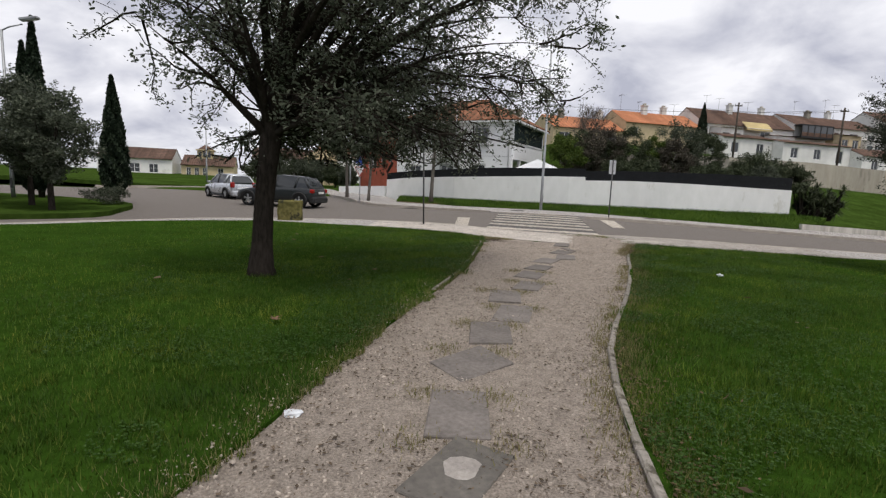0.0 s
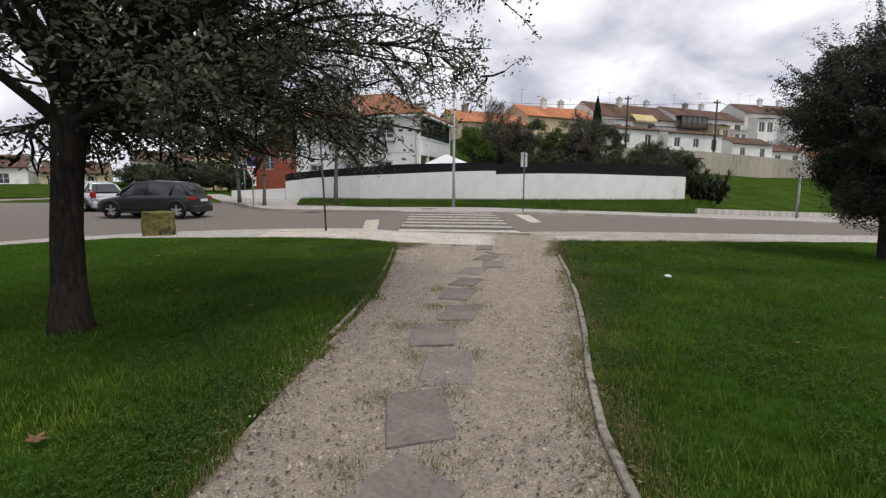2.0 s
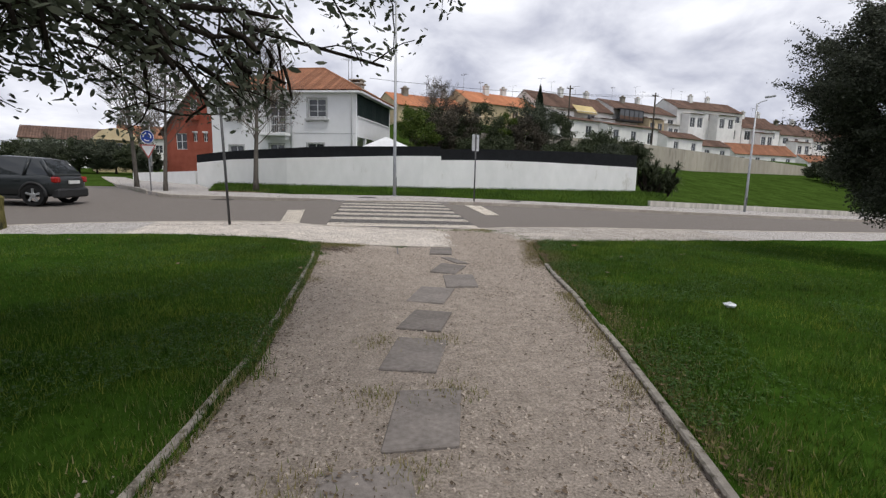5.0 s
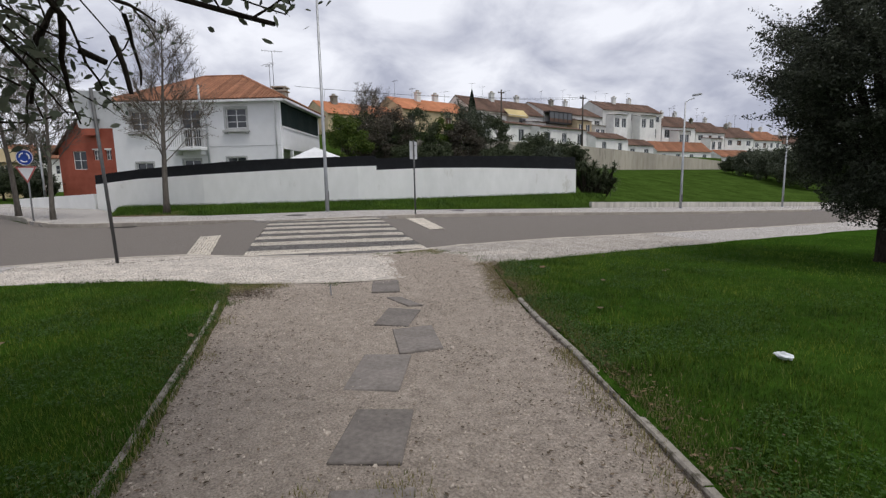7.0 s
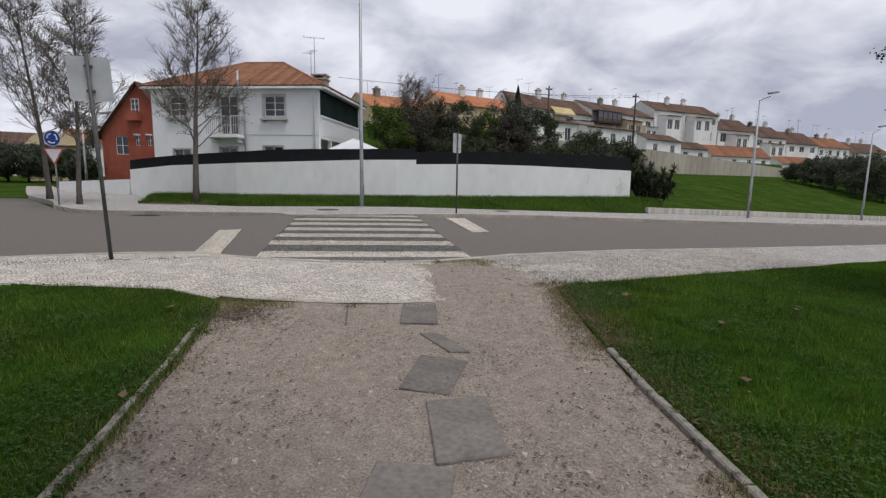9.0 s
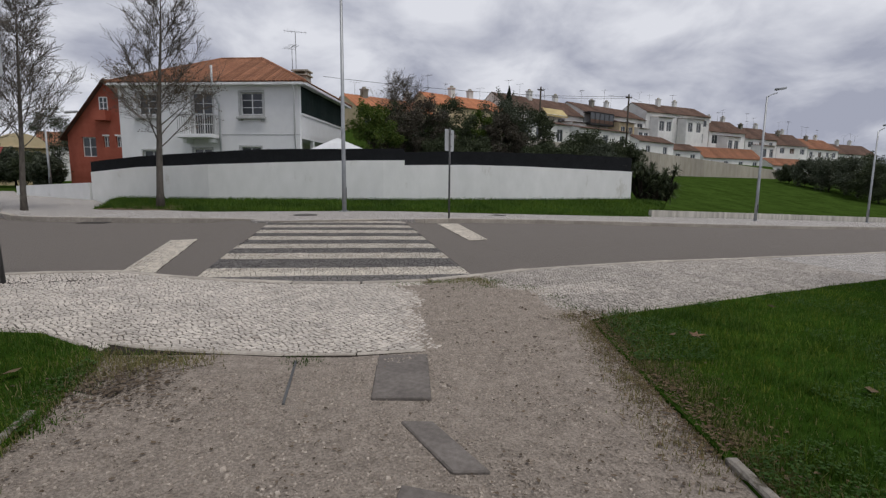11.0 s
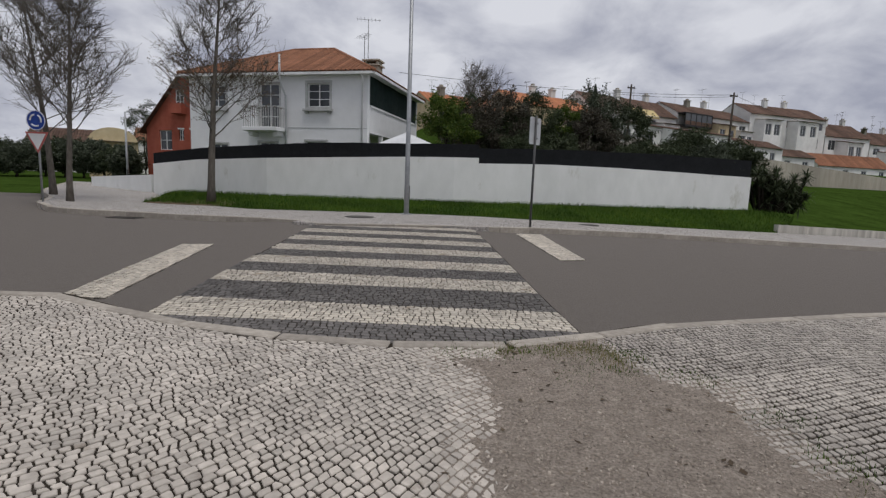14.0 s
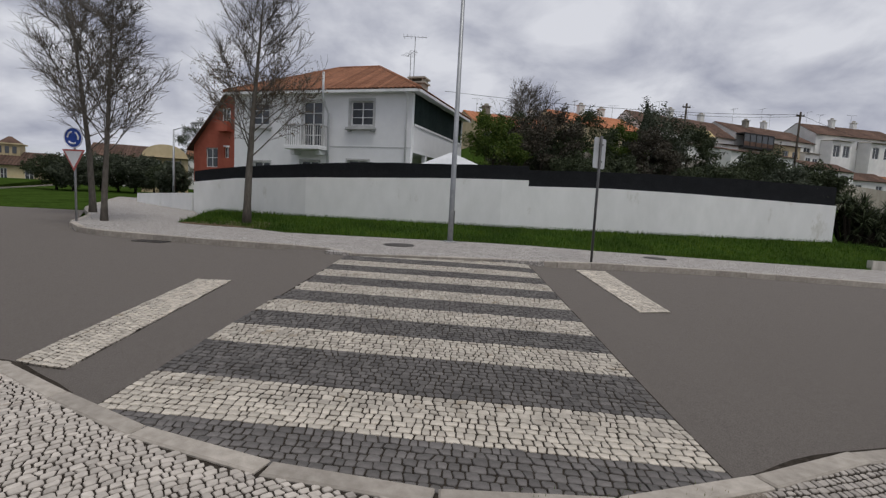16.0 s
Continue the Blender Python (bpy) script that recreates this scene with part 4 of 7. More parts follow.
# red gabled house at the side street
rh = gable_house("house", (-14.2, 32.1), (-8.6, 29.7), 9.0, 0.6, 4.25, 7.75, M_RED_WALL, M_TILE_BROWN, "red rendered house with a steep tiled gable", [(1.0, 2.2, 2.0, 3.5), (2.55, 2.85, 2.95, 3.55), (3.45, 2.85, 3.85, 3.55), (4.6, 2.4, 5.2, 3.5)], True, 0.35, rib=0.25)
window(rh, 2.45, 5.0, 3.05, 6.1, bars=(1, 2), depth=-0.03)
part("attic_balcony", boxes((2.3, -0.5, 4.55, 3.2, -0.003, 4.63), (2.3, -0.5, 4.63, 2.34, -0.003, 5.2), (3.16, -0.5, 4.63, 3.2, -0.003, 5.2), (2.34, -0.5, 4.63, 3.16, -0.46, 5.2)), M_RED_WALL, rh)
for x in (2.5, 3.4):
    part("lintel", boxes((x, -0.04, 3.56, x + 0.5, 0.0, 3.66)), M_FRAME, rh)


def row_point(x):
    """The line on which the terraced houses stand."""
    return (x, 52 + x * 23 / 70) if x < 70 else (x, 75 + (x - 70) * 0.1286)


rng = random.Random(11)
ROW = [  # x0, x1, base, eave, ridge, walls, roof, label
    (8.8, 20.0, 4.6, 10.5, 12.5, M_ROW_CREAM, M_TILE_ORANGE, "cream terraced house with an orange tile roof"),
    (20.2, 33.2, 5.4, 12.0, 14.1, M_ROW_CREAM, M_TILE_ORANGE, "cream terraced house with a bright orange tile roof"),
    (33.4, 50.8, 6.2, 12.9, 15.6, M_ROW_WHITE, M_TILE_BROWN, "white terraced house with a weathered brown roof"),
    (51.0, 69.4, 7.2, 13.9, 16.0, M_ROW_WHITE, M_TILE_BROWN, "white terraced house with long rear terrace"),
    (69.6, 88.5, 6.4, 15.7, 17.9, M_ROW_WHITE, M_TILE_BROWN, "tall off-white house with enclosed balconies"),
    (88.8, 101.0, 5.6, 12.9, 15.7, M_ROW_WHITE, M_TILE_BROWN, "white terraced house with a brown tile roof"),
    (101.3, 113.0, 5.0, 12.0, 14.8, M_ROW_WHITE, M_TILE_BROWN, "white terraced house, roof a step lower"),
    (113.3, 126.0, 4.6, 11.0, 14.0, M_ROW_WHITE, M_TILE_BROWN, "white terraced house with red-brown roof"),
    (126.3, 140.0, 4.0, 10.6, 13.3, M_ROW_WHITE, M_TILE, "white terraced house with a reddish roof"),
    (140.3, 160.0, 3.6, 9.8, 12.6, M_ROW_WHITE, M_TILE_BROWN, "white terraced house at the end of the row"),
]
for n, (x0, x1, zb, ze, zr, wm, rm, lab) in enumerate(ROW):
    p0, p1 = row_point(x0), row_point(x1)
    L = math.dist(p0, p1)
    holes = []
    storeys = 2 if ze - zb < 8.5 else 3
    k = max(3, int(L / 3.4))
    for s in range(storeys):
        zt = ze - zb - 0.75 - s * 2.85
        for i in range(k):
            c = (i + 0.5) * L / k + rng.uniform(-0.3, 0.3)
            w = rng.choice((0.6, 0.75, 0.95))
            if rng.random() < 0.92:
                holes.append((c - w, zt - rng.choice((1.3, 1.3, 1.9)), c + w, zt))
    gable_house("terraced_house", p0, p1, 8.0, zb, ze, zr, wm, rm, lab, holes, chimneys=[(L * rng.uniform(0.2, 0.45), 3.4, rng.choice((1.0, 1.3))), (L * rng.uniform(0.6, 0.9), 4.2, 1.2)], masts=[(L * rng.uniform(0.1, 0.9), rng.uniform(1.6, 3.4), rng.uniform(0, 180)) for _ in range(3)], group="terraced houses on the rise", rib=0.55, bars=(1, 0), shutter=M_TILE_BROWN)

# rear additions and sheds in front of the row
SHEDS = [(44.0, 57.0, -7.0, 4.4, 9.9, 10.5, M_ROW_WHITE, M_TILE_BROWN, "low white rear extension with a flat brown roof"), (57.5, 68.0, -9.0, 4.0, 8.6, 9.8, M_ROW_WHITE, M_TILE_BROWN, "white rear building with a brown lean-to roof"),
         (68.5, 77.0, -8.0, 3.6, 7.7, 9.0, M_ROW_WHITE, M_TILE_BROWN, "white outhouse with worn plaster and brown roof"), (81.0, 100.0, -5.5, 3.0, 6.9, 9.0, M_ROW_WHITE, M_TILE, "long shed with a red tile roof"), (34.5, 43.5, -5.0, 4.5, 10.3, 11.0, M_ROW_WHITE, M_TILE_BROWN, "white rear extension with a small window"), (35.5, 39.5, -2.4, 5.0, 12.0, 12.3, M_ROW_WHITE, M_RETAIN, "white rear wing with a flat terrace"), (46.0, 49.5, -2.4, 5.0, 11.4, 11.7, M_ROW_WHITE, M_TILE_BROWN, "white rear wing with a small roof"), (58.5, 63.0, -2.6, 5.0, 12.4, 12.8, M_ROW_CREAM, M_TILE_BROWN, "cream rear wing with a lean-to roof"), (64.5, 68.0, -2.4, 5.0, 11.8, 12.2, M_ROW_WHITE, M_RETAIN, "white rear wing with a flat roof"), (71.0, 75.0, -2.2, 5.0, 14.4, 14.7, M_ROW_WHITE, M_RETAIN, "off-white projecting balcony wing"), (79.0, 84.0, -2.2, 5.0, 14.6, 14.9, M_ROW_WHITE, M_RETAIN, "off-white glazed balcony wing"), (92.0, 96.0, -2.4, 4.5, 11.6, 12.0, M_ROW_WHITE, M_TILE_BROWN, "white rear wing with a brown roof"), (104.0, 109.0, -2.4, 4.0, 10.2, 10.6, M_ROW_WHITE, M_TILE_BROWN, "white rear wing with a tiled roof"), (104.0, 118.0, -5.5, 2.4, 5.8, 7.4, M_ROW_WHITE, M_TILE, "low outhouse with a reddish roof")]
for x0, x1, dy, zb, ze, zr, wm, rm, lab in SHEDS:
    p0, p1 = row_point(x0), row_point(x1)
    p0, p1 = (p0[0], p0[1] + dy), (p1[0], p1[1] + dy)
    L = math.dist(p0, p1)
    holes = [(c - 0.7, ze - zb - 2.2 - 0.4 * (int(c) % 2), c + 0.7, ze - zb - 0.7) for c in [L * (i + 0.5) / max(2, int(L / 4)) for i in range(max(2, int(L / 4)))]]
    gable_house("outhouse", p0, p1, 5.0, zb, ze, zr, wm, rm, lab, holes, group="outhouses below the terrace", rib=0.5, bars=(1, 0))


def row_extras():
    """Awning, glazed balcony and ivy-clad party wall of the dark-roofed house."""
    for name, x0, x1, z0, z1, out, mat, lab in (("awning", 40.5, 45.4, 12.1, 13.5, 1.2, M_CREAM_CLOTH, "faded cream awning over a rear terrace"), ):
        p0, p1 = row_point(x0), row_point(x1)
        d = Vector((p1[0] - p0[0], p1[1] - p0[1], 0))
        a = base(name, pose(p0[0], p0[1], 0, 0, 0, math.degrees(math.atan2(d.y, d.x))), lab, "awning")
        v = [(0, -0.02, z1), (d.length, -0.02, z1), (d.length, -out, z0 + 0.3), (0, -out, z0 + 0.3), (0, -out, z0), (d.length, -out, z0)]
        ob = obj("awning_cloth", mesh_of("awning_cloth", v, [(0, 1, 2, 3), (3, 2, 5, 4)], mat), a)
        ob.modifiers.new("thickness", "SOLIDIFY").thickness = 0.03
        tube("bar", [(0, -out, z0 + 0.3), (d.length, -out, z0 + 0.3)], 0.04, M_FRAME, a, 6)
    p0, p1 = row_point(50.8), row_point(57.4)
    d = Vector((p1[0] - p0[0], p1[1] - p0[1], 0))
    g = base("glazed_balcony", pose(p0[0], p0[1], 0, 0, 0, math.degrees(math.atan2(d.y, d.x))), "dark framed glazed balcony on the rear of the terrace", "balcony")
    bm = boxes((0, -1.5, 11.6, d.length, -0.02, 11.9), (0, -1.5, 13.6, d.length, -0.02, 13.8))
    for i in range(6):
        x = i * (d.length - 0.12) / 5
        box(bm, x, -1.5, 11.9, x + 0.12, -1.38, 13.6)
    fr = part("frame", bm, M_TRIM_BLACK, g)
    for i in range(5):
        x = i * (d.length - 0.12) / 5
        part("pane", boxes((x + 0.12, -1.46, 12.5, x + (d.length - 0.12) / 5, -1.42, 13.6)), M_GLASS, fr)
    part("parapet", boxes((0.12, -1.47, 11.9, d.length - 0.12, -1.4, 12.5)), M_TILE_BROWN, g)


row_extras()


def left_houses():
    gable_house("house", (-57.0, 51.0), (-48.0, 54.6), 8.0, 0.0, 3.4, 5.0, M_ROW_WHITE, M_TILE_BROWN, "white house with a low brown tile roof", [(1.0, 1.3, 2.2, 2.6), (4.0, 1.3, 5.4, 2.6), (6.6, 1.3, 7.8, 2.6)], rib=0.3)
    h = gable_house("house", (-46.0, 53.6), (-39.2, 56.4), 8.0, 0.3, 2.7, 4.2, M_YELLOW, M_TILE_BROWN, "pale yellow house with a small lookout tower", [(0.7, 0.7, 1.3, 2.0), (1.8, 0.7, 2.4, 2.0), (2.9, 0.7, 3.5, 2.0), (5.0, 0.7, 5.8, 2.0)], rib=0.3)
    part("tower", boxes((1.9, 2.6, 2.2, 4.1, 4.8, 4.7), (1.7, 2.4, 4.7, 4.3, 5.0, 4.86)), M_YELLOW, h)
    bm = bmesh.new()
    bmesh.ops.create_cone(bm, cap_ends=True, segments=8, radius1=1.25, radius2=0.15, depth=0.8, matrix=Matrix.Translation((3.0, 3.7, 5.25)))
    part("tower_roof", bm, M_TILE_BROWN, h)
    for i in range(3):
        part("window", boxes((2.1 + i * 0.66, 2.56, 3.7, 2.48 + i * 0.66, 2.597, 4.5)), M_GLASS, h)
    gable_house("house", (-39.5, 63.5), (-29.5, 67.0), 8.0, 0.6, 4.7, 6.4, M_ROW_WHITE, M_TILE_BROWN, "off-white house with a long brown tile roof", [(1.0, 2.4, 2.2, 3.6), (3.5, 2.4, 4.7, 3.6), (6.6, 2.4, 7.8, 3.6)], rib=0.3)
    b = gable_house("house", (-24.2, 45.5), (-20.6, 47.0), 8.0, 0.5, 3.9, 4.2, M_YELLOW, M_RETAIN, "pale yellow building with arched end and tall windows", [(0.4, 1.9, 0.9, 3.2), (1.2, 1.9, 1.7, 3.2), (2.0, 1.9, 2.5, 3.2), (2.8, 1.9, 3.3, 3.2)], rib=0.3)
    bm = bmesh.new()
    bmesh.ops.create_cone(bm, cap_ends=True, segments=28, radius1=1.95, radius2=1.95, depth=7.6, matrix=Matrix.Translation((1.95, 3.9, 3.4)) @ Matrix.Diagonal((1, 1, 0.68, 1)) @ Matrix.Rotation(radians(90), 4, "X"))
    bmesh.ops.bisect_plane(bm, geom=bm.verts[:] + bm.edges[:] + bm.faces[:], plane_co=(0, 0, 3.42), plane_no=(0, 0, 1), clear_inner=True)
    part("barrel_vault", bm, M_YELLOW, b)
    gable_house("house", (-31.0, 72.0), (-20.0, 75.0), 9.0, 0.8, 5.6, 7.6, M_ROW_WHITE, M_TILE, "white house with a reddish roof at the end of the street", [(1.5, 2.6, 2.6, 3.8), (5.0, 2.6, 6.0, 3.8), (8.5, 2.6, 9.5, 3.8)], rib=0.4)


left_houses()

# old rubble wall between the garden and the terrace
wall_strip("wall_rubble", [(5.0, 25.6), (12.0, 26.6), (19.0, 28.0), (27.0, 33.5)], lambda x: 0.2, lambda x: 4.35 + 0.25 * math.sin(x * 1.3) + 0.02 * x, 0.4, M_RUIN_STONE, "old rubble garden wall grown over with ivy", "wall", 0.5, None, 0.5)


# ---- trees and shrubs ----
def leaves_mesh(name, centres, size, mat, rs, spread=0.35, up_bias=0.2, slim=0.42, oval=False):
    """One mesh of small folded leaves at the given centres (n x 3)."""
    n = len(centres)
    d = rs.normal(size=(n, 3))
    d[:, 2] = d[:, 2] * 0.7 + up_bias
    d /= np.linalg.norm(d, axis=1)[:, None]
    s = rs.normal(size=(n, 3))
    s -= d * (s * d).sum(1)[:, None]
    s /= np.linalg.norm(s, axis=1)[:, None]
    nn = np.cross(d, s)
    ln = (size * (1 + spread * rs.uniform(-1, 1, n)))[:, None]
    c = np.asarray(centres)
    a, b = c - d * ln * 0.5, c + d * ln * 0.5
    half, lift = s * ln * slim * 0.5, nn * ln * 0.06
    if oval:
        near, far = c - d * ln * 0.22 + lift * 0.6, c + d * ln * 0.2 + lift * 0.6
        ring = [a, near + half * 0.85, far + half * 0.8, b, far - half * 0.8, near - half * 0.85]
    else:
        ring = [a, c + half + lift - d * ln * 0.05, b, c - half + lift - d * ln * 0.05]
    q = len(ring)
    me = bpy.data.meshes.new(name)
    me.vertices.add(q * n)
    me.vertices.foreach_set("co", np.stack(ring, 1).ravel())
    me.loops.add(q * n)
    me.loops.foreach_set("vertex_index", np.arange(q * n, dtype=np.int32))
    me.polygons.add(n)
    me.polygons.foreach_set("loop_start", np.arange(0, q * n, q, dtype=np.int32))
    me.polygons.foreach_set("loop_total", np.full(n, q, dtype=np.int32))
    me.materials.append(mat)
    me.update(calc_edges=True)
    return me


def bend(rnd, p, d, length, steps, wander, pull):
    """A wandering branch from p along d; pull is added to its direction at each step."""
    pts, dd = [Vector(p)], Vector(d).normalized()
    for _ in range(steps):
        dd = (dd + Vector((rnd.gauss(0, wander), rnd.gauss(0, wander), rnd.gauss(0, wander))) + Vector(pull)).normalized()
        pts.append(pts[-1] + dd * length / steps)
    return pts


def on_line(pts, t):
    f = t * (len(pts) - 1)
    i = min(int(f), len(pts) - 2)
    return pts[i].lerp(pts[i + 1], f - i), (pts[i + 1] - pts[i]).normalized()


def oak_room(p):
    """Where the oak's twigs grow: a vase round the trunk, drawn out low over the path."""
    r, east = math.hypot(p.x, p.y), max(p.x / max(math.hypot(p.x, p.y), 0.01), 0.0)
    floor_z = 1.8 + 0.2 * smooth01((-p.y - 0.2) / 0.8) + 0.2 * smooth01((p.x - 1.9) / 0.8) + 0.24 * smooth01((p.x - 3.5) / 0.8)
    if p.x > 3.5 and p.y > 0.2 and math.hypot(p.x - 4.5, p.y - 1.6) > 0.55:
        floor_z = max(floor_z, 2.02 + 0.4 * p.y)
    reach = 5.0 + 0.6 * noise.noise((p.y * 1.1, p.z * 1.6, 8)) + 0.6 * smooth01((p.z - 2.9) / 0.7)
    return p.z > floor_z + 0.45 * noise.noise((p.x * 1.1, p.y * 1.1, 3)) and p.x < reach - 0.3 * max(p.y - 1.5, 0) and r < 1.3 + 0.95 * max(p.z - 2.2, 0) + (4.0 + 0.9 * smooth01((p.z - 2.3) / 0.6)) * smooth01(east * 1.6)


def evergreen_oak():
    """The wide oak over the path: short trunk, spreading limbs, drooping leafy sprays."""
    rnd, rs = random.Random(5), np.random.RandomState(5)
    t = base("tree", pose(-6.15, -11.0, 0.0), "broad evergreen oak with dark trunk spreading over the lawn", "tree")
    v, f = tube_data([(0.0, 0, -0.1), (-0.02, 0, 0.12), (0.0, 0, 0.5), (0.03, 0, 1.1), (0.08, 0.02, 1.7), (0.14, 0.03, 2.2), (0.16, 0.05, 2.7), (0.2, 0.1, 3.6)], [0.27, 0.205, 0.165, 0.15, 0.148, 0.165, 0.15, 0.09], 14)
    obj("trunk", mesh_of("trunk", v, f, M_BARK, True), t)
    bv, bf, spots = [], [], []
    limbs = []
    # steep limbs that fan out like a vase
    for i in range(15):
        az = 2 * math.pi * (i + rnd.uniform(-0.3, 0.3)) / 15
        limbs.append((az, rnd.uniform(2.3, 3.1) + 0.5 * math.cos(az), rnd.uniform(0.75, 1.2), rnd.uniform(2.05, 2.7), -0.015))
    # long limbs that arch over the path and droop
    for i in range(10):
        az = radians(-36 + 11.4 * i + rnd.uniform(-3, 3))
        limbs.append((az, rnd.uniform(3.6, 5.6), rnd.uniform(0.45, 0.8), rnd.uniform(2.1, 2.6), rnd.uniform(-0.15, -0.1)))
    # and some that reach up and out to the same side
    for i in range(7):
        limbs.append((radians(-38 + 14 * i), rnd.uniform(4.5, 5.7), rnd.uniform(0.62, 0.85), rnd.uniform(2.3, 2.8), -0.045))
    for az in (14, 22, 28, 33, 38, 46):
        limbs.append((radians(az), rnd.uniform(4.9, 6.2), 0.62, 2.45, -0.11))
    for az in (10, 17, 21, 27):
        limbs.append((radians(az), rnd.uniform(5.2, 5.7), 0.5, 2.45, -0.125))
    for az in (-12, -2, 8, 19, 30):
        limbs.append((radians(az), rnd.uniform(5.6, 6.3), 0.56, 2.5, -0.05))
    # low sprays hanging round the trunk
    for i in range(9):
        limbs.append((radians(5 + 17 * i), rnd.uniform(1.7, 2.9), 0.42, 2.25, rnd.uniform(-0.2, -0.14)))
    # the high crown: limbs out of view, added to shade the lawn
    for i in range(10):
        limbs.append((radians(-70 + 18 * i), rnd.uniform(3.8, 5.2), rnd.uniform(0.85, 1.15), rnd.uniform(2.7, 3.3), -0.03))
    for az, reach, el, z0, sag in limbs:
        d = (math.cos(az) * math.cos(el), math.sin(az) * math.cos(el), math.sin(el))
        L = bend(rnd, (0.12, 0.04, z0), d, reach, 10, 0.07, (0, 0, sag))
        end = next((k for k, p in enumerate(L) if k > 4 and not oak_room(p)), len(L))
        L = L[:end]
        tube_data(L, [0.004 + (0.075 if sag > -0.1 else 0.055) * (1 - k / (len(L) - 1)) ** 1.5 for k in range(len(L))], 7, False, bv, bf)
        for j in range(9):
            q, dq = on_line(L, rnd.uniform(0.22, 1.0) if j else 1.0)
            side = (dq + Vector((rnd.gauss(0, 0.8), rnd.gauss(0, 0.8), rnd.gauss(0.0, 0.55)))).normalized()
            B = bend(rnd, q, side, rnd.uniform(0.6, 1.25), 6, 0.16, (0, 0, -0.04))
            B = B[:2] + [p for p in B[2:] if oak_room(p)]
            tube_data(B, [0.02 * (1 - 0.75 * k / 6) for k in range(len(B))], 4, False, bv, bf)
            for n in range(5):
                q2, d2 = on_line(B, rnd.uniform(0.25, 1.0) if n else 1.0)
                s2 = (d2 + Vector((rnd.gauss(0, 0.8), rnd.gauss(0, 0.8), rnd.gauss(-0.1, 0.5)))).normalized()
                T = bend(rnd, q2, s2, rnd.uniform(0.3, 0.65), 4, 0.2, (0, 0, -0.12))
                if not oak_room(T[-1]):
                    continue
                tube_data(T, [0.008, 0.007, 0.006, 0.005, 0.004], 3, False, bv, bf)
                spots += [on_line(T, x)[0] for x in (0.15, 0.35, 0.52, 0.68, 0.84, 1.0)]
    obj("branchwork", mesh_of("branchwork", bv, bf, M_BARK, True), t)
    pts = np.array([tuple(p) for p in spots])
    many = np.repeat(pts, 5, axis=0) + rs.normal(size=(len(pts) * 5, 3)) * np.array([0.065, 0.065, 0.06])
    crown = obj("crown", leaves_mesh("crown", many, 0.06, M_OAK_LEAF, rs, 0.35, -0.1, 0.46, True), t)


evergreen_oak()


def leafy_tree(name, foot, height, low, radius, count, size, mat, label, seed, trunk=0.16, squash=1.0, clumps=90, bark=None, sprigs=0, lean=(0, 0), category="tree", skirt=0.0, puff=(0.2, 0.3), long=(0.2, 0.38)):
    """A rounded, uneven tree or shrub: trunk, limbs and a crown of clumped leaves with sprigs sticking out."""
    rnd, rs = random.Random(seed), np.random.RandomState(seed)
    t = base(name, pose(*foot), label, category)
    mid = (height + low) / 2
    top = height - mid
    bv, bf = [], []
    if trunk:
        path = [(0, 0, -0.12), (0.01, 0, 0.1), (lean[0] * 0.3, lean[1] * 0.3, low * 0.6 + 0.2), (lean[0], lean[1], mid)]
        v, f = tube_data(path, [trunk * 1.35, trunk * 1.05, trunk * 0.9, trunk * 0.5], 10)
        obj("trunk", mesh_of("trunk", v, f, bark or M_BARK, True), t)
    cs, out = [], []
    for i in range(clumps):
        d = Vector((rnd.gauss(0, 1), rnd.gauss(0, 1), rnd.gauss(0.1, 1))).normalized()
        wob = 1 + 0.28 * noise.noise((d.x * 1.7 + seed, d.y * 1.7, d.z * 1.7))
        r = wob * rnd.uniform(0.35, 1.0) ** 0.5 * 0.88
        in_ = 1 + skirt * min(d.z, 0)
        c = Vector((d.x * radius * r * in_ + lean[0], d.y * radius * r * squash * in_ + lean[1], mid + d.z * top * r))
        cs.append((c, d, r))
        if trunk and i % 3 == 0:
            s = Vector((lean[0] * 0.6, lean[1] * 0.6, min(low + 0.2, c.z)))
            tube_data([s, s.lerp(c, 0.5) + Vector((0, 0, 0.12)), c], [trunk * 0.3, trunk * 0.18, trunk * 0.06], 4, False, bv, bf)
    if bv:
        obj("branchwork", mesh_of("branchwork", bv, bf, bark or M_BARK, True), t)
    per = count // clumps
    pts = []
    for c, d, r in cs:
        g = rs.normal(size=(per, 3))
        g *= (rs.uniform(0, 1, (per, 1)) ** 0.4) / np.linalg.norm(g, axis=1)[:, None]
        pts.append(g * radius * rs.uniform(*puff) * np.array([1, 1, 0.8]) + np.array(tuple(c)))
    for i in range(sprigs):
        c, d, r = cs[rnd.randrange(len(cs))]
        if d.z < -0.4:
            continue
        e = c + Vector((d.x, d.y, d.z * 0.8 + 0.25)).normalized() * radius * rnd.uniform(*long)
        k = 40
        u = rs.uniform(0, 1, (k, 1))
        pts.append(np.array(tuple(c)) * (1 - u) + np.array(tuple(e)) * u + rs.normal(size=(k, 3)) * size * 0.6)
    pts = np.concatenate(pts)
    pts = pts[pts[:, 2] > 0.05]
    obj("crown", leaves_mesh("crown", pts, size, mat, rs, 0.4, 0.1), t)
    return t


# dense dark tree on the right lawn
leafy_tree("tree", (9.95, -5.85, land(9.95, -5.85)), 5.9, 0.85, 2.55, 190000, 0.062, M_DARK_LEAF, "dense dark evergreen tree with low skirts on the lawn", 21, 0.15, clumps=380, sprigs=1100, lean=(-0.3, -0.1), skirt=0.35, puff=(0.09, 0.22), long=(0.12, 0.42))
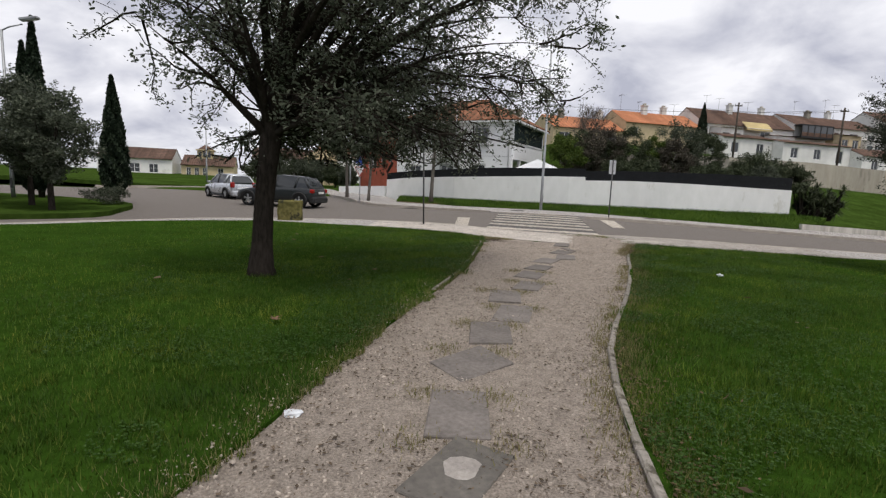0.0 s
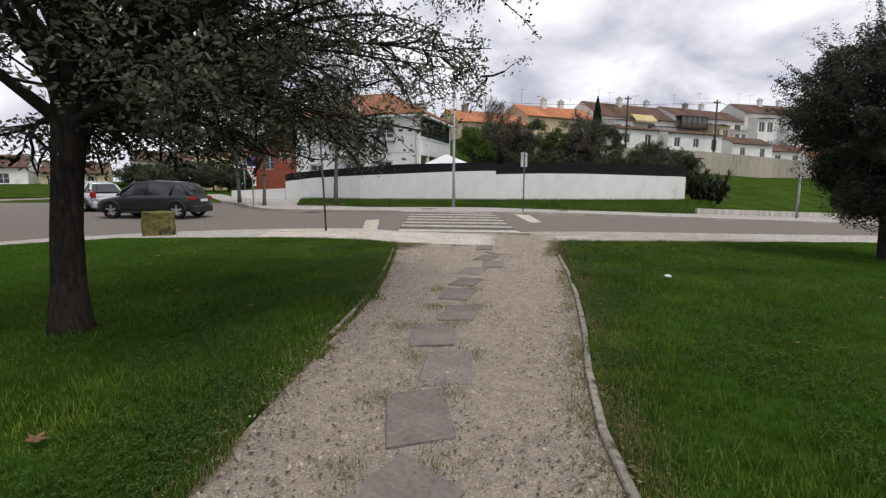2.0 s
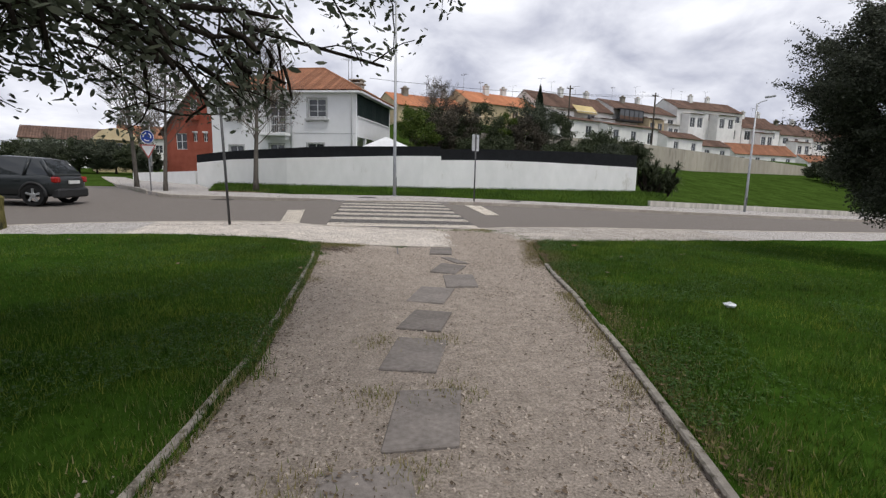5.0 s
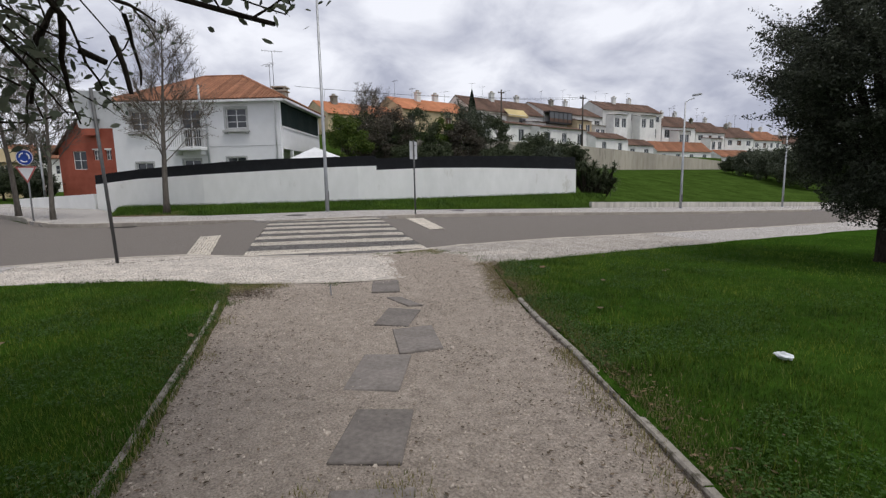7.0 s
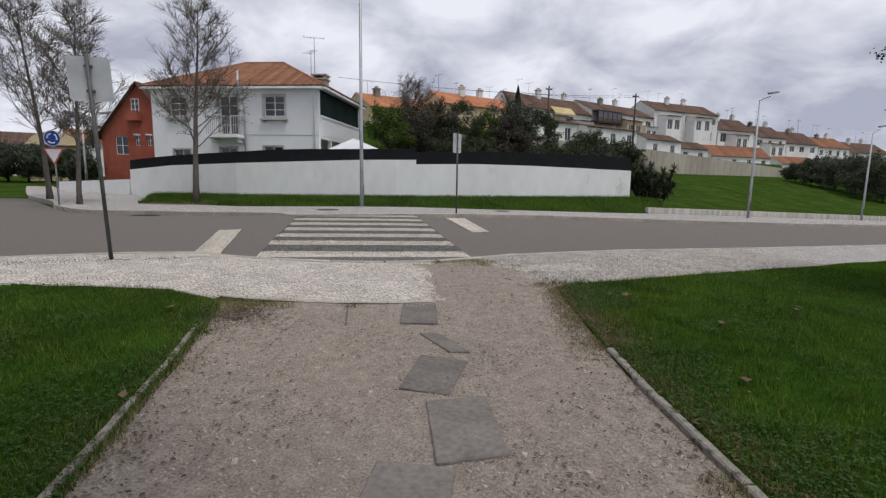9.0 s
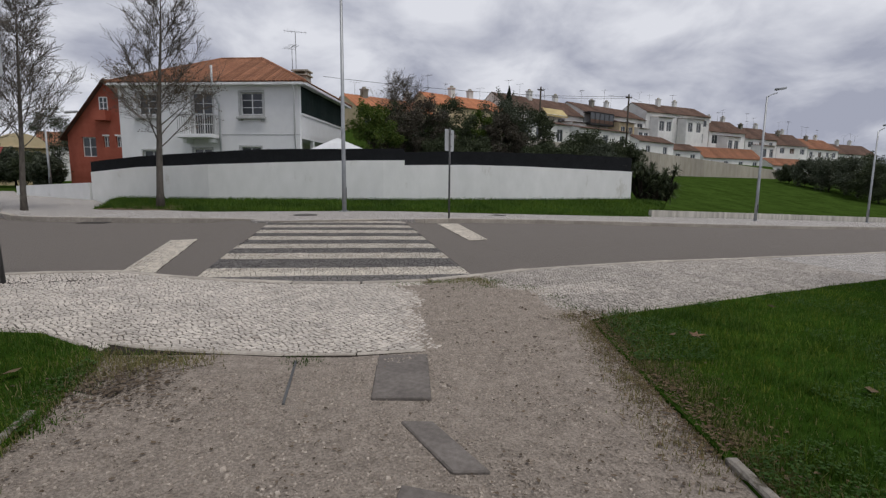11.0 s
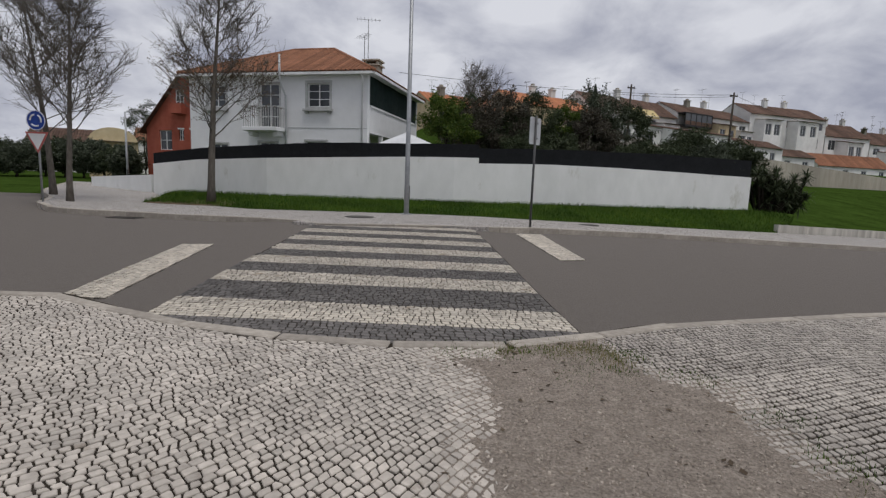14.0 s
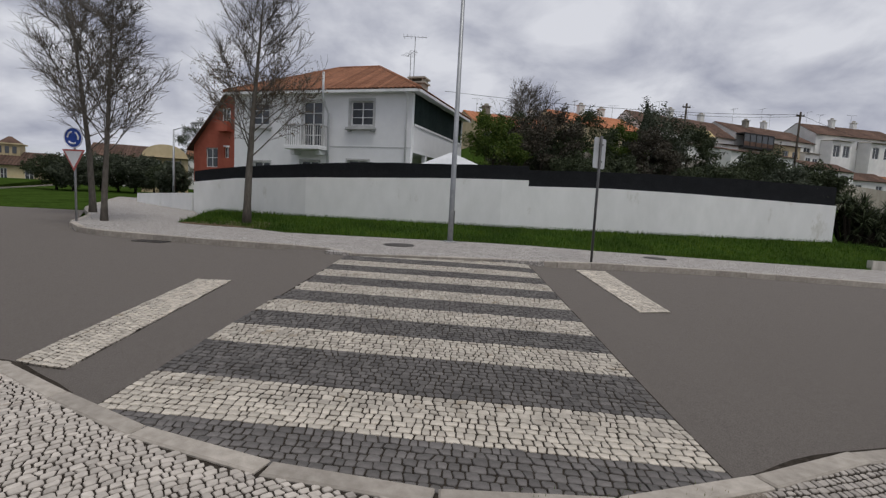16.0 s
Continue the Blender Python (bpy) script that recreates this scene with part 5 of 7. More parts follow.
# garden shrubs behind the wall
SHRUBS = [  # x, y, foot, top, radius, material, label
    (4.4, 21.2, 0.6, 5.55, 1.55, M_LIME_LEAF, "light green garden shrub behind the wall"), (7.6, 23.4, 0.8, 6.6, 2.0, M_RUSSET_LEAF, "brownish olive tree in the garden"),
    (10.2, 24.0, 0.9, 6.5, 1.7, M_BUSH_LEAF, "dark green garden tree behind the wall"), (12.3, 24.0, 1.0, 5.7, 1.3, M_LIME_LEAF, "yellowish green shrub in the garden"),
    (14.6, 24.5, 1.2, 7.0, 2.2, M_OLIVE_LEAF, "grey-green olive tree in the garden"), (17.0, 25.0, 1.4, 6.2, 1.6, M_BUSH_LEAF, "ivy-covered garden tree behind the wall"),
    (6.2, 24.6, 0.8, 6.0, 1.4, M_BUSH_LEAF, "dark shrub between the garden trees"), (9.0, 25.0, 0.9, 5.6, 1.6, M_OLIVE_LEAF, "greyish shrub between the garden trees"), (13.6, 22.5, 1.0, 5.2, 1.4, M_RUSSET_LEAF, "brownish shrub in the garden"), (10.6, 20.2, 0.8, 4.0, 1.4, M_BUSH_LEAF, "low dark shrub close behind the net"), (20.6, 19.6, 1.0, 4.1, 1.4, M_BUSH_LEAF, "dark shrub by the yucca clump"),
    (8.8, 20.6, 0.8, 4.15, 1.5, M_BUSH_LEAF, "low dark shrub behind the net"), (15.4, 20.0, 1.0, 3.9, 1.5, M_BUSH_LEAF, "low dark shrub behind the net"),
    (19.2, 21.5, 1.4, 4.9, 1.9, M_BUSH_LEAF, "dark shrub at the end of the garden"), (18.2, 18.6, 0.9, 3.7, 1.3, M_OLIVE_LEAF, "grey-green shrub over the net"), (21.0, 24.0, 1.8, 4.6, 1.5, M_OLIVE_LEAF, "grey-green shrub above the bank"),
]
for i, (x, y, z0, top, r, mat, lab) in enumerate(SHRUBS):
    leafy_tree("shrub", (x, y, z0 - 0.1), top - z0 + 0.75 * (top > 5) + 0.2, 0.5, r * 1.12, 13000, 0.14, mat, lab, 40 + i, 0.07, clumps=70, sprigs=34, category="shrub")


def yucca(x, y, z, heads, seed, label):
    """A clump of yucca: stems with rosettes of sword leaves."""
    rnd = random.Random(seed)
    t = base("yucca", pose(x, y, z), label, "shrub")
    v, f = [], []
    sv, sf = [], []
    for _ in range(heads):
        hx, hy, hz = rnd.uniform(-1.0, 1.0), rnd.uniform(-0.8, 0.8), rnd.uniform(0.3, 2.1)
        tube_data([(hx * 0.4, hy * 0.4, -0.15), (hx, hy, hz)], [0.07, 0.05], 5, True, sv, sf)
        for _ in range(46):
            d = Vector((rnd.gauss(0, 1), rnd.gauss(0, 1), rnd.gauss(0.35, 0.7))).normalized()
            s = d.cross(Vector((0, 0, 1))).normalized() * 0.028
            p, l = Vector((hx, hy, hz + rnd.uniform(-0.2, 0.1))), rnd.uniform(0.45, 0.7)
            m, e = p + d * l * 0.55, p + d * l + Vector((0, 0, -0.08))
            k = len(v)
            v += [tuple(p - s), tuple(p + s), tuple(m + s * 1.1), tuple(m - s * 1.1), tuple(e)]
            f += [(k, k + 1, k + 2, k + 3), (k + 3, k + 2, k + 4)]
    obj("stem_clump", mesh_of("stems", sv, sf, M_BARK), t)
    obj("foliage", mesh_of("leaves", v, f, M_BUSH_LEAF), t)


yucca(20.9, 17.4, 0.35, 44, 3, "dense clump of dark yucca at the wall's end")
yucca(22.4, 17.9, 0.25, 34, 4, "dark yucca clump on the grass bank")
for i, (x, y, r, h) in enumerate([(80.0, 52.0, 2.3, 3.2), (77.5, 47.6, 3.0, 4.6), (79.0, 45.0, 3.2, 5.4), (75.5, 42.6, 3.4, 5.6), (77.0, 39.5, 3.4, 6.0), (73.0, 37.2, 3.3, 5.8), (71.0, 33.5, 3.0, 5.4)]):
    leafy_tree("shrub", (x, y, land(x, y) - 0.2), h, 0.3, r, 8000, 0.24, M_OLIVE_LEAF if i % 2 else M_BUSH_LEAF, "dark spreading shrub on the grass bank", 70 + i, 0.06, clumps=55, sprigs=30, category="shrub")
# olives and cypresses of the island, trees of the side street
OLIVES = [(-19.6, -0.6, 0.4, 5.0, 1.9), (-17.4, -2.2, 0.3, 4.1, 1.5), (-21.5, -4.0, 0.3, 4.3, 2.0), (-24.0, 0.5, 0.3, 5.4, 2.0), (-22.5, -8.0, 0.3, 3.6, 1.6)]
for i, (x, y, low, h, r) in enumerate(OLIVES):
    leafy_tree("tree", (x, y, land(x, y) + 0.05), h, 0.9, r, 16000, 0.11, M_OLIVE_LEAF, "grey-green olive tree on the grass island", 90 + i, 0.1, clumps=70, sprigs=60)
leafy_tree("shrub", (-18.0, 1.4, land(-18, 1.4) + 0.05), 0.75, 0.05, 0.9, 3000, 0.08, M_OLIVE_LEAF, "low rounded grey-green shrub", 99, 0.0, clumps=40, sprigs=10, category="shrub")
STREET = [(-27.9, 39.6, 2.9, 1.9), (-26.0, 38.6, 2.5, 1.7), (-26.4, 43.0, 3.5, 2.2), (-24.2, 41.6, 3.1, 2.0), (-22.4, 40.8, 3.3, 2.0), (-20.6, 40.2, 2.9, 1.7), (-18.4, 38.0, 2.6, 1.5), (-24.4, 58.5, 8.6, 2.6), (-15.2, 31.4, 2.3, 1.1)]
for i, (x, y, h, r) in enumerate(STREET):
    leafy_tree("shrub", (x, y, land(x, y) + 0.1), h, 0.15, r, 9000, 0.17, M_OLIVE_LEAF if i % 3 else M_BUSH_LEAF, "dark spreading olive shrub along the side street", 120 + i, 0.09, clumps=60, sprigs=40, category="shrub")


def cypress(x, y, h, r, seed):
    rs = np.random.RandomState(seed)
    t = base("cypress", pose(x, y, land(x, y)), "tall narrow dark green cypress or cypress-shaped ivy", "tree")
    v, f = tube_data([(0, 0, -0.1), (0, 0, h * 0.9)], [0.14, 0.02], 8)
    obj("trunk", mesh_of("trunk", v, f, M_BARK, True), t)
    n = 14000
    u = rs.uniform(0, 1, n)
    prof = np.minimum(u / 0.12, 1) * (1 - u ** 1.7) * r + 0.03
    az = rs.uniform(0, 2 * np.pi, n)
    rr = prof * (0.55 + 0.45 * np.sqrt(rs.uniform(0, 1, n))) * (1 + 0.2 * np.sin(az * 5 + u * 30))
    pts = np.stack([rr * np.cos(az), rr * np.sin(az), 0.3 + u * (h - 0.3)], 1)
    obj("crown", leaves_mesh("crown", pts, 0.16, M_CYPRESS, rs, 0.4, 1.6), t)


# cypress shape standing in for the ivy on the dark-roofed house's gable
cypress(32.2, 60.4, 15.4 - land(32.2, 60.4), 0.95, 4)
cypress(-18.95, 3.1, 5.6, 0.55, 1)
cypress(-22.5, 3.1, 8.0, 0.55, 2)
cypress(-23.2, 3.3, 7.0, 0.6, 3)


def bare_tree(foot, height, reach, trunk, seed, label, dry=0, first=0.28):
    """A leafless deciduous tree: leader, limbs, branches and fine twigs, with a few dry leaves."""
    rnd, rs = random.Random(seed), np.random.RandomState(seed)
    t = base("tree", pose(*foot), label, "tree")
    lead = bend(rnd, (0, 0, -0.1), (0.01, 0, 1), height * 0.97, 12, 0.02, (0, 0, 0.08))
    v, f = tube_data(lead, [trunk * (1.25 if k == 0 else 1 - 0.93 * k / 12) for k in range(13)], 9)
    obj("trunk", mesh_of("trunk", v, f, M_BARE_BARK, True), t)
    lv, lf, tv, tf, tips = [], [], [], [], []
    for i in range(34):
        u = first + (0.97 - first) * (i + rnd.random()) / 34
        q, d = on_line(lead, u)
        az = i * 2.4 + rnd.uniform(-0.4, 0.4)
        l = reach * (1.05 - 0.75 * (u - first) / (1 - first)) * rnd.uniform(0.75, 1.1)
        dd = Vector((math.cos(az), math.sin(az), rnd.uniform(0.55, 1.0)))
        L = bend(rnd, q, dd, l, 6, 0.09, (0, 0, 0.06))
        r0 = trunk * 0.22 * (1.1 - u * 0.75)
        tube_data(L, [r0 * (1 - 0.8 * k / 6) for k in range(7)], 5, False, lv, lf)
        for _ in range(10):
            q2, d2 = on_line(L, rnd.uniform(0.2, 1.0))
            s2 = (d2 + Vector((rnd.gauss(0, 0.6), rnd.gauss(0, 0.6), rnd.gauss(0.15, 0.4)))).normalized()
            B = bend(rnd, q2, s2, l * rnd.uniform(0.25, 0.5), 4, 0.12, (0, 0, 0.05))
            tube_data(B, [0.010, 0.009, 0.007, 0.006, 0.005], 3, False, lv, lf)
            for _ in range(9):
                q3, d3 = on_line(B, rnd.uniform(0.2, 1.0))
                s3 = (d3 + Vector((rnd.gauss(0, 0.6), rnd.gauss(0, 0.6), rnd.gauss(0.1, 0.4)))).normalized()
                T = bend(rnd, q3, s3, rnd.uniform(0.25, 0.6), 3, 0.15, (0, 0, 0.03))
                tube_data(T, [0.006, 0.005, 0.005, 0.004], 3, False, tv, tf)
                tips.append(T[-1])
                tips.append(T[1])
    obj("branchwork", mesh_of("branchwork", lv, lf, M_BARE_BARK, True), t)
    obj("twig_spray", mesh_of("twig_spray", tv, tf, M_BARE_BARK), t)
    if dry:
        pts = np.array([tuple(p) for p in tips if p.z < height * dry])
        pts = np.repeat(pts, 2, axis=0)
        pts = pts + rs.normal(size=pts.shape) * 0.05
        obj("dry_foliage", leaves_mesh("dry_leaves", pts, 0.07, M_DRY_LEAF, rs, 0.4, -0.4), t, "few curled brown leaves")


bare_tree((-5.4, 14.2, 0.36), 8.6, 2.9, 0.14, 31, "leafless street tree with some dry leaves on the verge", 0.62, 0.26)
bare_tree((-9.3, 12.75, 0.24), 7.8, 2.3, 0.1, 32, "leafless street tree on the pavement corner", 0.0, 0.28)
bare_tree((-11.5, 16.0, 0.28), 8.6, 2.6, 0.12, 33, "taller leafless street tree on the pavement corner", 0.0, 0.28)
bare_tree((7.9, 27.5, 1.2), 7.4, 2.6, 0.05, 34, "leafless tree behind the garden shrubs", 0.0, 0.5)


# ---- street furniture ----
def street_lamp(x, y, z, tall, arm, turn, label):
    t = base("street_lamp", pose(x, y, z, 0, 0, turn), label, "street lamp", "street lamps")
    tube("pole", [(0, 0, -0.05), (0, 0, 1.2), (0, 0, tall)], [0.085, 0.08, 0.045], M_STEEL, t, 12)
    part("base_plate", boxes((-0.16, -0.16, 0.0, 0.16, 0.16, 0.025), bevel=0.006), M_STEEL, t)
    part("service_door", boxes((-0.05, -0.092, 0.5, 0.05, -0.06, 0.95), bevel=0.004), M_DARK_STEEL, t)
    tube("arm", [(0, 0, tall - 0.05), (arm * 0.25, 0, tall + 0.12), (arm * 0.7, 0, tall + 0.28)], 0.03, M_STEEL, t, 8)
    bm = bmesh.new()
    vs = box(bm, arm * 0.65, -0.14, -0.06, arm * 0.65 + 0.75, 0.14, 0.06, 0.03)
    bmesh.ops.transform(bm, matrix=Matrix.Translation((0, 0, tall + 0.32)) @ Matrix.Rotation(-0.18, 4, "Y"), verts=bm.verts[:])
    head = part("lamp_head", bm, M_STEEL, t)
    bm = boxes((arm * 0.68, -0.1, -0.075, arm * 0.65 + 0.65, 0.1, -0.062))
    bmesh.ops.transform(bm, matrix=Matrix.Translation((0, 0, tall + 0.32)) @ Matrix.Rotation(-0.18, 4, "Y"), verts=bm.verts[:])
    part("lens", bm, M_CLEAR_LENS, head)


street_lamp(1.45, 11.2, land(1.45, 11.2) + 0.05, 9.2, 1.5, 100, "tall galvanised street lamp at the crossing")
street_lamp(25.3, 13.25, land(25.3, 13.25) + 0.05, 7.0, 1.3, 8, "galvanised street lamp with a bent arm by the low wall")
street_lamp(40.3, 16.4, land(40.3, 16.4) + 0.05, 6.6, 1.3, 8, "galvanised street lamp further down the road")
street_lamp(-23.4, 2.6, land(-23.4, 2.6), 7.3, 1.2, 10, "tall thin street lamp on the grass island")
street_lamp(-14.8, 30.4, land(-14.8, 30.4), 4.6, 1.6, 20, "grey street lamp at the side street")
street_lamp(-29.6, 30.6, land(-29.6, 30.6) + 0.1, 6.0, 1.2, 180, "grey street lamp on the far side of the street")


def plate(w, h, r, thick=0.012, seg=4):
    """A sign plate with rounded corners in the x-z plane, centred."""
    bm = bmesh.new()
    pts = []
    for cx, cz, a0 in ((w / 2 - r, h / 2 - r, 0), (-w / 2 + r, h / 2 - r, 90), (-w / 2 + r, -h / 2 + r, 180), (w / 2 - r, -h / 2 + r, 270)):
        for k in range(seg + 1):
            a = radians(a0 + 90 * k / seg)
            pts.append((cx + r * math.cos(a), cz + r * math.sin(a)))
    f = bm.faces.new([bm.verts.new((x, -thick / 2, z)) for x, z in pts])
    g = bmesh.ops.extrude_face_region(bm, geom=[f])
    bmesh.ops.translate(bm, verts=[v for v in g["geom"] if isinstance(v, bmesh.types.BMVert)], vec=(0, thick, 0))
    bmesh.ops.recalc_face_normals(bm, faces=bm.faces[:])
    return bm


def crossing_sign(x, y, z, tall, turn, tilt, label, face_turn):
    """A square crossing sign on a post: grey back, folded edge, clamps."""
    t = base("traffic_sign", pose(x, y, z, 0, tilt, turn), label, "traffic sign", "crossing signs")
    tube("post", [(0, 0, -0.05), (0, 0, tall + 0.04)], 0.032, M_DARK_STEEL, t, 10)
    p = part("sign_plate", plate(0.62, 0.72, 0.06), M_SIGN_BACK, t, m=pose(0, 0.05, tall - 0.36, 0, 0, face_turn))
    part("sign_face", plate(0.59, 0.69, 0.05, 0.004), M_BLUE, p, m=pose(0, 0.0095, 0))
    v = [(-0.2, 0.014, -0.2), (0.2, 0.014, -0.2), (0.0, 0.014, 0.18), (-0.2, 0.018, -0.2), (0.2, 0.018, -0.2), (0.0, 0.018, 0.18)]
    obj("symbol", mesh_of("symbol", v, [(0, 1, 2), (5, 4, 3), (0, 3, 4, 1), (1, 4, 5, 2), (2, 5, 3, 0)], M_SIGN_WHITE), p)
    for zz in (-0.2, 0.2):
        part("clamp", boxes((-0.06, -0.06, zz - 0.02, 0.06, -0.008, zz + 0.02)), M_DARK_STEEL, p)
    return t


crossing_sign(-4.56, 0.06, -0.02, 3.45, 0, -2.0, "crossing sign seen from its grey back on a leaning dark post", 6)
crossing_sign(4.6, 8.0, land(4.6, 8) + 0.05, 3.0, 0, 0, "crossing sign on a slim grey post by the far kerb", 42)


def roundabout_sign():
    t = base("traffic_sign", pose(-9.75, 12.15, land(-9.75, 12.15) + 0.05, 0, 0, -12), "blue roundabout disc above a give-way triangle on a post", "traffic sign")
    tube("post", [(0, 0, -0.05), (0, 0, 2.75)], 0.03, M_STEEL, t, 10)
    disc = part("roundabout_disc", plate(0.6, 0.6, 0.299, 0.012, 10), M_BLUE, t, m=pose(0, -0.045, 2.45))
    for k in range(3):
        v, f = tube_data([(0.17 * math.cos(radians(a)), -0.012, 0.17 * math.sin(radians(a))) for a in range(100 + 120 * k, 100 + 120 * k + 81, 10)], [0.026] * 9, 5)
        obj("arrow", mesh_of("arrow", v, f, M_SIGN_WHITE), disc)
    rim = [(0.285 * math.cos(radians(a)), -0.006, 0.285 * math.sin(radians(a))) for a in range(0, 361, 12)]
    tube("rim", rim, 0.012, M_SIGN_WHITE, disc, 5)
    for name, s, y, mat in (("give_way_triangle", 0.37, -0.045, M_SIGN_RED), ("triangle_face", 0.28, -0.056, M_SIGN_WHITE)):
        pts = [(-s, 0.21 if s > 0.3 else 0.158), (s, 0.21 if s > 0.3 else 0.158), (0, -0.43 if s > 0.3 else -0.325)]
        v = [(a, y, b + 1.9) for a, b in pts] + [(a, y + 0.01, b + 1.9) for a, b in pts]
        obj(name, mesh_of(name, v, [(0, 2, 1), (3, 4, 5), (0, 1, 4, 3), (1, 2, 5, 4), (2, 0, 3, 5)], mat), t)


roundabout_sign()


def utility_pole(x, y, z, tall, label):
    t = base("utility_pole", pose(x, y, z), label, "pole")
    tube("pole", [(0, 0, -0.1), (0, 0, tall)], [0.16, 0.11], M_WOOD_POLE, t, 8)
    part("crossarm", boxes((-0.5, -0.08, tall - 0.5, 0.5, 0.08, tall - 0.36)), M_WOOD_POLE, t)
    for i in (-0.45, 0.0, 0.45):
        tube("insulator", [(i, 0, tall - 0.36), (i, 0, tall - 0.14)], 0.05, M_SIGN_BACK, t, 6)


utility_pole(46.5, 51.5, 3.0, 10.8, "dark timber utility pole behind the retaining wall")
utility_pole(35.0, 56.0, 4.0, 10.8, "thin dark pole among the rear terraces")


def wire(a, b, sag, label):
    pts = [(a[0] + (b[0] - a[0]) * k / 10, a[1] + (b[1] - a[1]) * k / 10, a[2] + (b[2] - a[2]) * k / 10 - sag * 4 * (k / 10) * (1 - k / 10)) for k in range(11)]
    v, f = tube_data(pts, [0.022] * 11, 4)
    tagged(obj("power_line", mesh_of("power_line", v, f, M_TRIM_BLACK)), label, "cable", "overhead lines")


wire((46.5, 51.5, 13.5), (4.0, 46.0, 12.0), 0.6, "sagging black overhead line above the gardens")
wire((46.5, 51.5, 13.5), (86.0, 70.0, 12.6), 0.7, "sagging black overhead line towards the terrace")
wire((46.5, 51.5, 13.3), (33.6, 63.0, 15.0), 0.4, "sagging black overhead line to a gable")


def manhole(x, y, r, label):
    t = base("manhole_cover", pose(x, y, land(x, y) + 0.052), label, "manhole cover", "manhole covers")
    v, f = tube_data([(0, 0, -0.03), (0, 0, 0.008), (0, 0, 0.012)], [r, r, r * 0.97], 24)
    obj("frame", mesh_of("frame", v, f, M_IRON), t)
    v, f = tube_data([(0, 0, 0.012), (0, 0, 0.018)], [r * 0.85, r * 0.84], 24)
    obj("lid", mesh_of("lid", v, f, M_IRON), t)


manhole(-0.1, 9.5, 0.42, "round iron manhole cover in the far pavement")
manhole(7.7, 10.7, 0.36, "round iron manhole cover in the far pavement")


def gully(x, y):
    t = base("road_gully", pose(x, y, road_z(x, y) + 0.012, 0, 0, -12), "iron gully grating beside the far kerb", "drain")
    bm = boxes((-0.4, -0.18, -0.05, 0.4, -0.14, 0.01), (-0.4, 0.14, -0.05, 0.4, 0.18, 0.01))
    part("frame", bm, M_IRON, t)
    for i in range(11):
        part("bar", boxes((-0.39 + i * 0.074, -0.14, -0.04, -0.35 + i * 0.074, 0.14, 0.006)), M_IRON, t)


gully(-6.2, 9.15)


def stone_block():
    """The mossy rough block at the edge of the lawn."""
    bm = bmesh.new()
    box(bm, -0.42, -0.26, -0.1, 0.42, 0.26, 0.72, 0.05)
    bmesh.ops.subdivide_edges(bm, edges=bm.edges[:], cuts=4, use_grid_fill=True)
    for v in bm.verts:
        n = noise.noise_vector(v.co * 4.2)
        v.co += n * 0.035
    me = bpy.data.meshes.new("stone_block")
    bm.to_mesh(me)
    bm.free()
    me.materials.append(M_MOSS_STONE)
    ob = obj("stone_block", me, m=pose(-9.45, -0.75, land(-9.45, -0.75), 0, 0, 12))
    tagged(ob, "rough mossy stone block at the lawn's edge", "stone")


stone_block()


# ---- cars, waiting at the roundabout ----
def loft(sections):
    """Skin over rings of equal length."""
    v, f = [], []
    n = len(sections[0])
    for s in sections:
        v += s
    for i in range(len(sections) - 1):
        for k in range(n):
            a, b = i * n + k, i * n + (k + 1) % n
            f.append((a, a + n, b + n, b))
    f.append(tuple(range(n)))
    f.append(tuple((len(sections) - 1) * n + k for k in range(n))[::-1])
    return v, f


